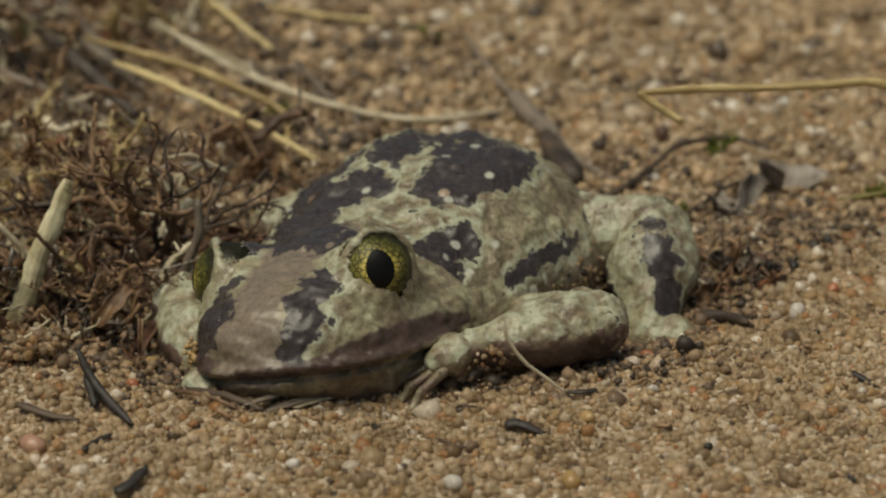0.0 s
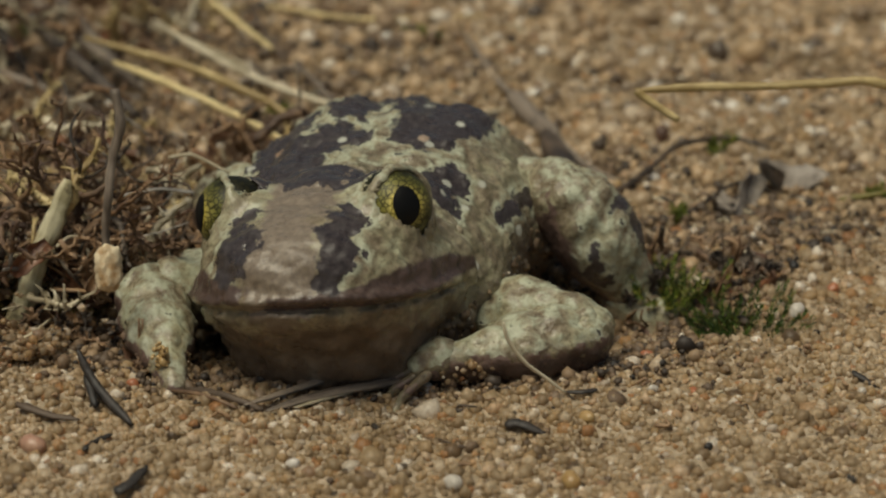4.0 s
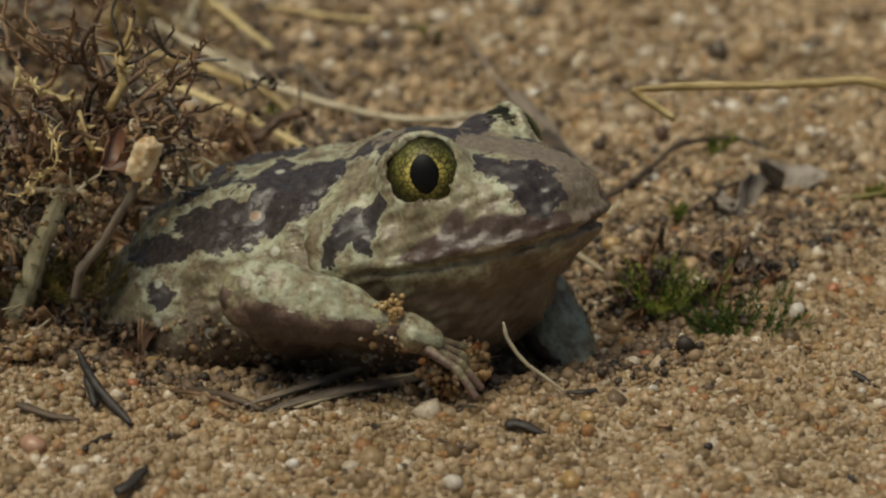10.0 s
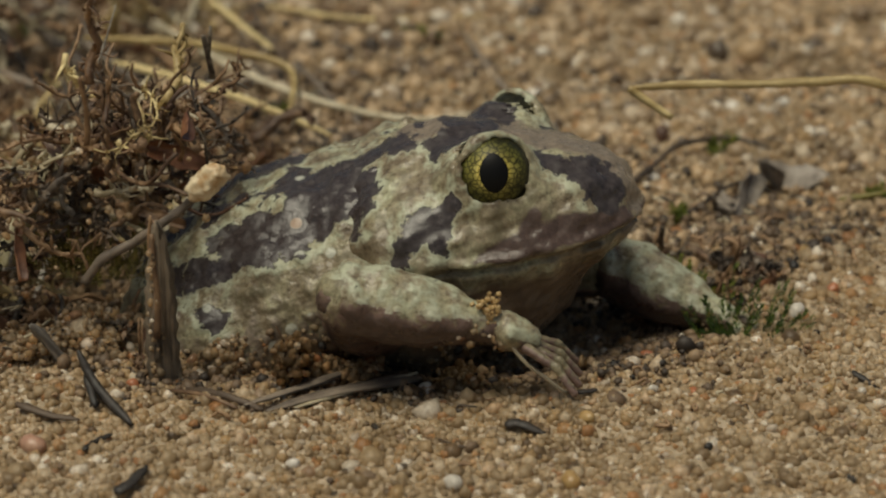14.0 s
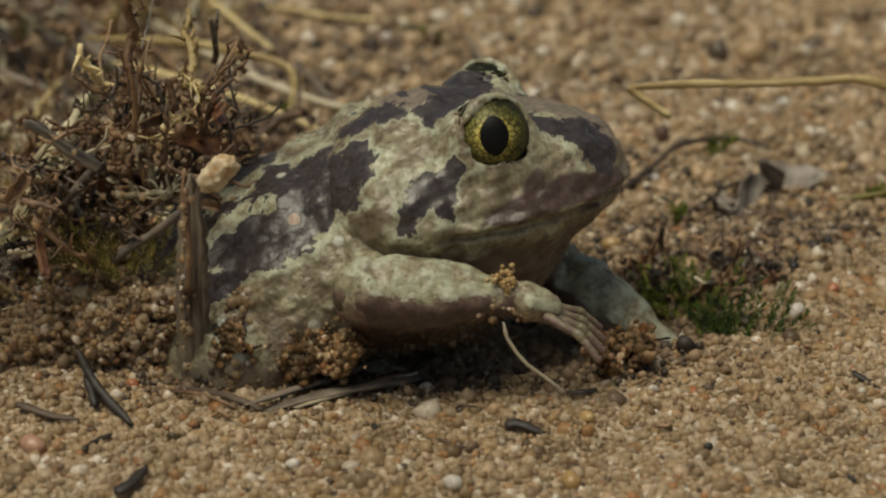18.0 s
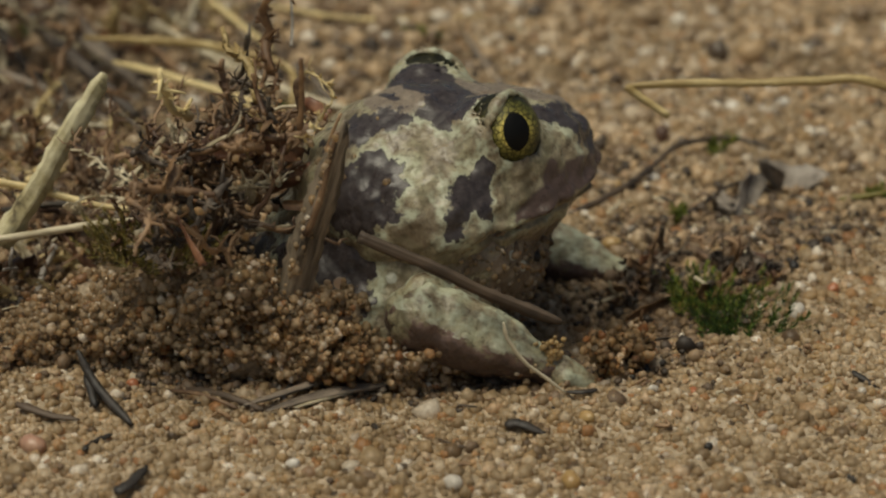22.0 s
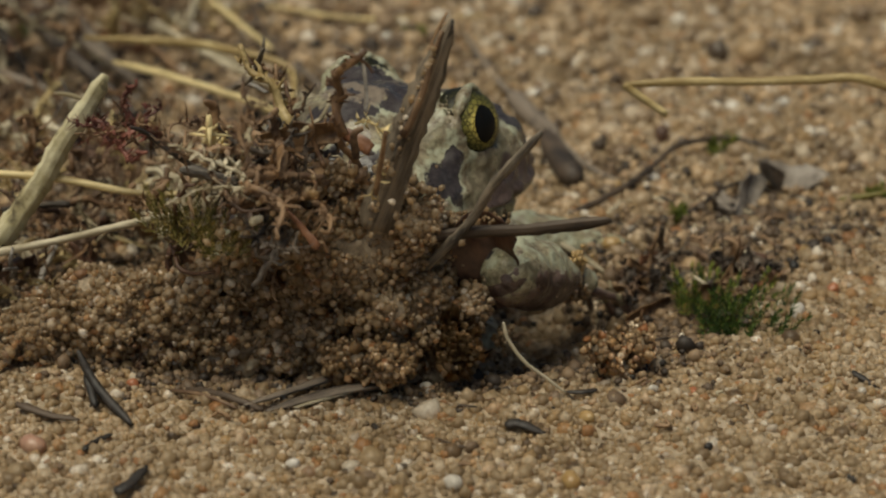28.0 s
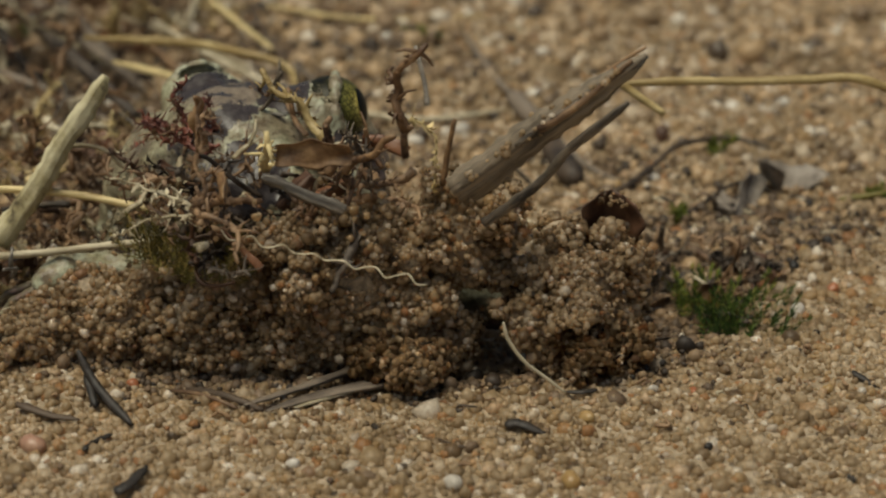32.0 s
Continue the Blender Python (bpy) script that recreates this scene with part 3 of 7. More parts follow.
def head_field(x, y, z):
    s = np.abs(y)
    d = ball(x, y, z, (-4, 0, -5.5), (16, 13.8, 7.6))
    d = join(d, ball(x, y, z, (-6.5, 0, -1.6), (9, 7.5, 5.9)), 3)
    d = join(d, ball(x, y, z, (5.5, 0, -5.0), (8.6, 8.2, 5.2)), 5)
    d = join(d, ball(x, y, z, (-2.5, 0, -9.6), (14.6, 13.4, 4.6)), 3.5)
    d = join(d, ball(x, y, z, (-4, 0, -15), (12, 12.6, 8.5)), 4)
    d = join(d, ball(x, y, z, (-10.5, 0, -8.5), (8, 14.2, 7.2)), 5)
    d = join(d, ball(x, s, z, (-0.8, 8.6, -0.4), (5.6, 5.0, 4.9)), 2.2)
    out = (x - EYE[0]) * GAZE[0] + (s - EYE[1]) * GAZE[1] + (z - EYE[2]) * GAZE[2]
    px, py, pz = x - EYE[0] - out * GAZE[0], s - EYE[1] - out * GAZE[1], z - EYE[2] - out * GAZE[2]
    ring = np.sqrt((np.sqrt(px * px + py * py + pz * pz) - 4.28) ** 2 + (out - 1.0 - 0.10 * pz + 0.12 * px) ** 2) - (0.50 + 0.05 * np.clip(pz, -2, 3.5))
    d = join(d, ring, 0.9)
    d = np.maximum(d, 4.40 - np.sqrt((x - EYE[0]) ** 2 + (s - EYE[1]) ** 2 + (z - EYE[2]) ** 2))
    d = join(d, rod(x, s, z, (9.8, 3.5, -1.5), (10.4, 3.9, -2.2), 0.9, 0.9), 1.2)
    d = np.maximum(d, 0.45 - np.sqrt((x - 11.2) ** 2 + (s - 4.3) ** 2 + (z + 1.9) ** 2))
    lip = z - mouth_line(x)
    d = d + 0.4 * np.exp(-(lip / 0.36) ** 2) * np.clip((x + 8) / 3, 0, 1) - 0.35 * np.exp(-((lip - 1.0) / 0.7) ** 2) * np.clip((x + 6) / 3, 0, 1)
    return d + 0.16 * lumps(x, y, z, 4.0, 3) + 0.07 * lumps(x, y, z, 1.7, 4)


def build_toad():
    toad = new("toad")
    tagged(toad, "cream and dark brown blotched spadefoot toad digging into sand", "toad")
    rng = np.random.RandomState(8)

    # head
    v, f = surface(head_field, (-24, -19, -27), (17, 19, 8), 0.38)
    v = warty(v, f, rng, 160, 0.12, 0.5, lambda p: p[2] > -8)
    x, y, z = v.T
    n = normals(v, f)
    right, level, left = (0.35, -0.91, 0.22), (-0.05, -0.97, 0.25), (0.85, 0.49, 0.21)
    dark = np.maximum.reduce([
        marks(v, n, right, [[(2.5, -0.4), (6.3, -1.0), (9.5, -1.9), (11.3, -3.9), (12.2, -6.2), (10.3, -7.5), (7.4, -6.7), (6.2, -5.7), (6.8, -4.1), (4.8, -2.7), (2.6, -2.0)]]),
        marks(v, n, right, [[(-6.2, -3.1), (-7.7, -2.9), (-9.5, -4.7), (-13.4, -5.4), (-14.9, -7.5), (-16.1, -10.3), (-14.8, -10.7), (-13.3, -8.6), (-11.6, -7.3), (-11.6, -9.4), (-10.2, -9.9), (-9.6, -6.6), (-7.6, -5.2)]]),
        marks(v, n, level, [[(-7.8, 1.6), (-3.9, 4.6), (0.4, 4.4), (0.0, 2.6), (-4.5, 0.6), (-6.1, -0.4)]]),
        marks(v, n, level, [[(-20, -3.6), (-17.5, -3.4), (-14.8, -2.7), (-12.8, -4.1), (-14.1, -6.0), (-15.4, -7.3), (-14.4, -8.9), (-17.4, -10.8), (-20, -10)], [(-19.2, -0.2), (-13.7, 1.8), (-9.7, 2.4), (-9.4, 1.0), (-13.7, 0.0), (-17.7, -1.2)]]),
        marks(v, n, left, [[(3.8, 0.5), (5.0, -0.5), (3.3, -2.0), (1.1, -3.9), (1.7, -5.9), (-0.5, -7.1), (-2.1, -9.4), (-3.9, -8.4), (-3.1, -6.0), (-1.9, -4.3), (-2.3, -2.6), (0.3, -0.8), (2.5, 0.3)]]),
        marks(v, n, left, [[(0.3, 5.4), (2.9, 7.6), (6.3, 7.4), (6.2, 5.3), (4.5, 4.0), (2.5, 2.4), (0.8, 3.8)]]),
        blotches(v, both([((-4.6, 6.6, 4.6), (-1.6, 8.0, 5.6), 3.6)]) + [((-16, -8, 1), (-20, -6, 0), 2.0)])])
    lid = np.linalg.norm(v - np.where(y[:, None] > 0, 1, -1) * np.array([0, EYE[1], 0]) - np.array([EYE[0], 0, EYE[2]]), axis=1)
    facing = (x - EYE[0]) * GAZE[0] + (np.abs(y) - EYE[1]) * GAZE[1] + (z - EYE[2]) * GAZE[2]
    dark = np.where((lid < 5.6) & (facing > -1.6), np.minimum(dark, -1.2), dark)
    taupe = np.maximum(blotches(v, [((14, 0, -5), (-8, 0, 4), 5.4), ((13, 0, -7), (13, 0, -5), 4.0)]), -9)
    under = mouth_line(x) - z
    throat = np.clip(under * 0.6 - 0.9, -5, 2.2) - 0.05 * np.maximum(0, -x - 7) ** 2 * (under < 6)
    lip = np.maximum(marks(v, n, right, [[(-7.1, -11.4), (-4.8, -10.2), (-1.5, -8.7), (0.6, -6.3), (0.9, -8.4), (3.7, -7.6), (8.2, -7.8), (12.4, -7.4), (12.8, -9.2), (8.1, -10.2), (1.6, -10.9), (-4.9, -11.8)]]),
                     marks(v, n, left, [[(-9, -9.4), (-4, -9.6), (-1.2, -9.8), (2.7, -8.9), (8.1, -7.6), (14.3, -7.0), (19.9, -8.0), (13.2, -9.8), (8.9, -10.8), (2.3, -11.6), (-4, -12), (-9, -11.4)]]))
    lip = np.where(z > mouth_line(x) - 0.1, lip + 0.45, -3)
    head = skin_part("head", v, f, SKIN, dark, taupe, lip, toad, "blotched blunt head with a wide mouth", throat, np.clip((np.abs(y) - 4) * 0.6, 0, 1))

    # eyes: golden ball with a black upright slit
    eyes = []
    for side, name in ((1, "eye"), (-1, "eye")):
        bm = bmesh.new()
        bmesh.ops.create_uvsphere(bm, u_segments=48, v_segments=32, radius=4.46 * MM)
        g = Vector((GAZE[0], GAZE[1] * side, GAZE[2]))
        m = aim(Vector((EYE[0], EYE[1] * side, EYE[2])) * MM, g)
        eye = part(name, bm, IRIS, head, "golden eye with dark veins")
        eye.matrix_basis = m
        eyes.append(eye)
        bm = bmesh.new()
        rings, spokes = 8, 32
        grid = []
        for i in range(rings + 1):
            row = []
            for k in range(spokes):
                a, e = 2 * math.pi * k / spokes, i / rings
                py, pz = 1.65 * e * math.cos(a), 2.3 * e * math.sin(a) * (1 - 0.10 * abs(math.cos(a)))
                row.append(bm.verts.new(Vector((math.sqrt(4.51 ** 2 - py * py - pz * pz), py, pz)) * MM))
                if i == 0:
                    break
            grid.append(row)
        for k in range(spokes):
            bm.faces.new((grid[0][0], grid[1][k], grid[1][(k + 1) % spokes]))
            for i in range(1, rings):
                bm.faces.new((grid[i][k], grid[i + 1][k], grid[i + 1][(k + 1) % spokes], grid[i][(k + 1) % spokes]))
        part("pupil", bm, PUPIL, eye, "black upright slit pupil")

    # trunk, from the neck back
    def trunk_field(x, y, z):
        d = ball(x, y, z, (-17, 0, -3.5), (22, 19.3, 12.6))
        d = join(d, ball(x, y, z, (-3, 0, -4.5), (9.5, 16.5, 10.5)), 6)
        d = join(d, ball(x, y, z, (-3, 0, 0), (10, 12, 8.5)), 4)
        d = join(d, ball(x, y, z, (-31, 0, -6), (11, 14, 9.2)), 5)
        d = join(d, ball(x, y, z, (-2, 0, -11), (10.5, 13.5, 9.5)), 6)
        d = join(d, ball(x, np.abs(y), z, (-26, 12, -7), (9, 8, 8)), 4)
        d = join(d, rod(x, np.abs(y), z, (-2, 6, 5), (-28, 8, 5), 2.2, 2.0), 4)
        return d + 0.3 * lumps(x, y, z, 7.0, 11) + 0.12 * lumps(x, y, z, 2.2, 12)

    v, f = surface(trunk_field, (-46, -25, -24), (12, 25, 15), 0.62)
    v = warty(v, f, rng, 800, 0.42, 0.62, lambda p: p[2] > -9)
    x, y, z = v.T
    n = normals(v, f)
    right, flank, left = (0.2, -0.92, 0.33), (0.45, -0.86, 0.23), (0.65, 0.57, 0.5)
    dark = np.maximum.reduce([
        marks(v, n, right, [[(-14.9, 6.0), (-13.4, 7.5), (-9.0, 7.4), (-5.5, 7.7), (-2.8, 6.9), (-2.3, 4.5), (-4.6, 3.7), (-6.4, 3.5), (-6.6, 1.6), (-10.1, 1.8), (-12.2, 0.6), (-14.6, 0.1), (-17.3, -0.7), (-19.1, 1.1), (-22.0, 0.9), (-21.4, 2.8), (-17.8, 3.3), (-15.9, 4.3)]]),
        -1.6 + marks(v, n, right, [[(-16.7, 11.8), (-15.4, 12.8), (-12.4, 12.4), (-9.0, 11.9), (-5.2, 10.1), (-7.1, 9.8), (-10.1, 10.3), (-15.3, 10.0)], [(-4.2, 11.4), (1.2, 9.9), (4.9, 8.4), (4.6, 6.9), (0.4, 8.4), (-3.5, 9.8)]]),
        marks(v, n, flank, [[(-34.0, 4.5), (-29.9, 5.2), (-26.6, 4.0), (-23.4, 3.1), (-28.6, 2.6), (-32.2, 2.8)], [(-31.6, 0.2), (-29.9, -0.1), (-29.4, -1.7), (-31.0, -2.1)],
                            [(-26.3, 6.0), (-20.5, 7.2), (-17.0, 6.0), (-18.0, 3.6), (-22.2, 2.5), (-25.3, 4.6)]]),
        marks(v, n, left, [[(9.2, 6.4), (13.0, 7.0), (15.8, 7.3), (16.8, 5.2), (15.7, 4.3), (14.1, 4.8), (13.0, 1.9), (11.9, 3.8), (9.7, 5.0)], [(19.5, 0.1), (21.9, 1.8), (26.9, 2.5), (30.4, 3.2), (30.7, 2.4), (23.8, 0.9)]]),
        marks(v, n, left, [[(11.7, 12.8), (13.9, 14.0), (16.5, 17.1), (20.8, 17.0), (26.3, 15.8), (28.8, 13.9), (25.6, 11.8), (22.9, 10.7), (19.8, 11.4), (16.9, 10.3), (13.5, 10.8)]]),
        marks(v, n, left, [[(8.0, 17.8), (9.5, 19.2), (13.9, 19.9), (17.4, 19.2), (15.2, 18.1), (10.7, 16.7)], [(3.1, 14.7), (5.0, 16.0), (8.5, 15.8), (9.0, 14.2), (6.9, 13.4), (3.3, 13.2)],
                           [(0.0, 16.6), (0.9, 18.3), (4.5, 18.9), (7.4, 19.1), (3.8, 18.0), (1.2, 16.6)], [(18.8, 18.4), (22.3, 18.3), (23.9, 17.4), (20.9, 17.4)]]),
        blotches(v, [((-27, 8.5, 6), (-31, 8, 4), 2.4), ((-31, -3, 6), (-35, -3, 4), 2.3), ((-28, 14, -3), (-31, 11.5, -5), 1.8)])]) + 0.3
    # Lower flank browned downwards: shade below and clinging dirt put into the colour
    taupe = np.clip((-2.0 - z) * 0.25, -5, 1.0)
    underside = np.clip((-4.5 - z) * 0.3, -5, 1.2)
    skin_part("trunk", v, f, BACK, dark, taupe, np.full(len(v), -5.0), toad, "warty cream back with dark brown blotches", underside)
    low = np.argwhere((z < -4 + 2 * rng.rand(len(z))) & (np.abs(y) > 8)).ravel()
    pick = rng.choice(low, 1500)
    hang("stuck_sand", grain_mesh("stuck_sand", v[pick], np.clip(0.34 * np.exp(rng.normal(0, 0.35, 1500)), 0.15, 0.75), rng, False, DAMP), toad, "damp sand sticking to the flanks")
    pick = rng.choice(low, 700)
    hang("stuck_humus", grain_mesh("stuck_humus", v[pick], np.clip(0.36 * np.exp(rng.normal(0, 0.4, 700)), 0.15, 0.9), rng, False, HUMUS), toad, "dark crumbs sticking to the flanks")

    # limbs: each bone runs along x from its joint
    def limb(name, length, ra, rb, bulge, spots, label, underside=0.0):
        def field(x, y, z):
            d = rod(x, y, z, (0, 0, 0), (length, 0, 0), ra, rb)
            d = join(d, ball(x, y, z, (length * 0.34, 0, 0.3), (length * 0.36, bulge * 1.08, bulge)), 2.5)
            d = join(d, rod(x, y, z, (length * 0.1, 0, ra * 0.75), (length * 0.95, 0, rb * 0.7), ra * 0.42, rb * 0.5), 1.2)
            d = d + 0.22 * np.sin(x * 1.5 + 0.6 * y) * np.clip((ra + 1 - x) / ra, 0, 1) * (z > 0)
            return d + 0.18 * lumps(x, y, z, 4.0, 21) + 0.08 * lumps(x, y, z, 1.6, 22)
        w = max(ra, bulge) + 2
        v, f = surface(field, (-ra - 2, -w, -w), (length + rb + 2, w, w), 0.42)
        v = warty(v, f, rng, 60, 0.2, 0.6, lambda p: p[2] > -1)
        taupe = np.clip((-v[:, 2] - underside) * 0.7, -5, 2)
        # The lip's dark brown again, on the lowest part of each limb
        low_brown = np.clip((-v[:, 2] - underside - 1.2) * 0.5, -5, 0.6)
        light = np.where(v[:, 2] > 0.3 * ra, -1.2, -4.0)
        return skin_part(name, v, f, LIMB, np.maximum(blotches(v, spots), light), taupe, low_brown, toad, label)

    def digits(owner, name, count, length, spread, thick, base):
        v, f = surface(lambda x, y, z: join(rod(x, y, z, (0, 0, 0), (length * 0.55, 0, 0.6), thick, thick * 0.75),
                                            rod(x, y, z, (length * 0.55, 0, 0.6), (length, 0, -0.4), thick * 0.75, thick * 0.7), 0.4),
                       (-thick - 1, -thick - 1, -thick - 1.5), (length + 2, thick + 1, thick + 2), 0.26)
        me = link_mesh(name, v * MM, f, LIMB)
        for k in ("dark", "lip", "throat", "rim"):
            tint(me, k, np.full(len(v), 0.0 if k == "rim" else -5.0))
        tint(me, "taupe", np.clip(0.6 - v[:, 2], -5, 1))
        for i in range(count):
            a = (i - (count - 1) / 2) * spread
            hang(name, me, owner, "", pose(base * MM, (i - (count - 1) / 2) * 0.0011, 0, 0, 4, a))

    arms, legs = [], []
    for side in (1, -1):
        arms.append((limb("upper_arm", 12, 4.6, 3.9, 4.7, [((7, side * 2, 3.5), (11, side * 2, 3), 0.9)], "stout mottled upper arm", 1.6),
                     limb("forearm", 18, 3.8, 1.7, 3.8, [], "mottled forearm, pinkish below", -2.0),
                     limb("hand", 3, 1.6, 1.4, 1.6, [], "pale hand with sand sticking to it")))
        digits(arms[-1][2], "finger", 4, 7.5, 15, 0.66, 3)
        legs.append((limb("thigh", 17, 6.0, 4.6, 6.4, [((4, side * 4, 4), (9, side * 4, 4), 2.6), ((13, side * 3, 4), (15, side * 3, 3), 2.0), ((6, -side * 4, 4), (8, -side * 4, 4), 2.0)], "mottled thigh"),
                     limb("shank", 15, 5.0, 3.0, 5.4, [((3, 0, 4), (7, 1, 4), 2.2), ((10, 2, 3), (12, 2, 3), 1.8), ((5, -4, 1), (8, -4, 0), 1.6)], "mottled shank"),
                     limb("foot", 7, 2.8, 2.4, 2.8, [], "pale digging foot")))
        digits(legs[-1][2], "toe", 5, 8.0, 13, 0.9, 6)
    
    # grains that stick to the arms, and an amber crumb on the right wrist
    for side, (upper, lower, end) in zip((1, -1), arms):
        p = rng.normal(size=(320, 3))
        p /= np.linalg.norm(p, axis=1)[:, None]
        along = rng.rand(320) ** 0.7 * 18
        c = np.stack([along, p[:, 1] * (3.9 - along * 0.09), np.minimum(p[:, 2], 0.3) * (3.9 - along * 0.09)], -1)
        hang("stuck_sand", grain_mesh("stuck_sand", c, np.clip(0.3 * np.exp(rng.normal(0, 0.3, 320)), 0.15, 0.6), rng, False, DAMP), lower, "damp sand sticking to the arm")
        if side < 0:
            c = rng.normal(size=(60, 3)) * [0.7, 0.5, 0.9] + [15.5, -1.0, 2.6]
            hang("amber_crumb", grain_mesh("amber_crumb", c, np.clip(0.36 * np.exp(rng.normal(0, 0.3, 60)), 0.15, 0.7), rng, False, AMBER), lower, "amber crumb stuck to the wrist")
    return toad, head, arms, legs, eyes


def bend(root, goal, pole, a, b):
    """Elbow and wrist of a two-boned limb."""
    d = goal - root
    reach = min(max(d.length, abs(a - b) + 1e-4), a + b - 2e-4)
    d.normalize()
    wrist = root + d * reach
    along = (a * a - b * b + reach * reach) / (2 * reach)
    side = pole - root
    side = side - d * side.dot(d)
    if side.length < 1e-5:
        side = UP.copy()
    side.normalize()
    return root + d * along + side * math.sqrt(max(0, a * a - along * along)), wrist


# ---- small things ----
WHITE = plain("white_quartz", [(0.3, (0.45, 0.40, 0.33)), (0.7, (0.68, 0.63, 0.56))], 600.0, 0.3)
PINK = plain("pink_quartz", [(0.3, (0.36, 0.19, 0.13)), (0.7, (0.50, 0.32, 0.22))], 600.0, 0.3)
BRICK = plain("red_feldspar", [(0.3, (0.30, 0.10, 0.045)), (0.7, (0.45, 0.19, 0.09))], 600.0, 0.3)
AMBER = plain("amber_quartz", [(0.3, (0.32, 0.19, 0.07)), (0.7, (0.48, 0.33, 0.15))], 600.0, 0.28)
CURL = plain("tan_curled_leaf", [(0.32, (0.08, 0.038, 0.018)), (0.5, (0.19, 0.105, 0.05)), (0.68, (0.36, 0.22, 0.11))], 420.0, 0.5, 0.9)
RUSSET = plain("russet_leaf", [(0.3, (0.12, 0.045, 0.022)), (0.7, (0.30, 0.14, 0.07))], 500.0, 0.4)
SEEDS = {"n": 0}


def stem(name, points, radii, mat, label, category, group="", flat=1.0, ridges=0):
    """A stalk, twig or flake along points in millimetres, as it lies."""
    SEEDS["n"] += 1
    rng = random.Random(SEEDS["n"])
    base = Vector(points[0]) * MM
    far = Vector(points[-1]) * MM
    m = aim(base, far - base)
    inv = m.inverted()
    line = bezier([inv @ (Vector(p) * MM) for p in points], 8 if len(points) > 2 else 12)
    n = len(line)
    for i, p in enumerate(line):
        p += Vector((0, rng.uniform(-1, 1), rng.uniform(-1, 1))) * radii[0] * 0.07 * MM
    r = []
    for i in range(n):
        k = i / (n - 1)
        q = (radii[0] + (radii[1] - radii[0]) * k) * (1 + 0.07 * rng.uniform(-1, 1))
        end = min(1, 0.45 + 4 * k, 0.45 + 4 * (1 - k))
        r.append(q * end * MM)
    bm = bmesh.new()
    tube(bm, line, r, 22 if ridges else 9, flat, 0.06, rng, ridges)
    me = bpy.data.meshes.new(name)
    bm.to_mesh(me)
    bm.free()
    me.shade_smooth()
    me.materials.append(mat)
    ob = tagged(new(name, me), label, category, group)
    ob.matrix_basis = m
    return ob


def pebble(x, y, r, mat):
    SEEDS["n"] += 1
    rng = np.random.RandomState(SEEDS["n"])
    bm = bmesh.new()
    bmesh.ops.create_icosphere(bm, subdivisions=3, radius=1)
    for v in bm.verts:
        d = np.array(v.co[:])[None]
        k = 1 + 0.13 * lumps(d[:, 0], d[:, 1], d[:, 2], 1.9, SEEDS["n"])[0]
        v.co = Vector((v.co.x * k, v.co.y * k * 0.8, v.co.z * k * 0.82)) * r * MM
    me = bpy.data.meshes.new("pebble")
    bm.to_mesh(me)
    bm.free()
    me.shade_smooth()
    me.materials.append(mat)
    words = {"white_quartz": "small whitish quartz", "pink_quartz": "small pink", "red_feldspar": "small red", "amber_quartz": "small amber",
             "black_humus": "small black", "dead_leaf": "small dark brown"}[mat.name]
    ob = tagged(new("pebble", me), words + " pebble bedded in sand", "pebble", group="pebbles on the sand")
    ob.matrix_basis = pose(*on_sand(x, y, r * 0.45), 0, 0, rng.rand() * 360)


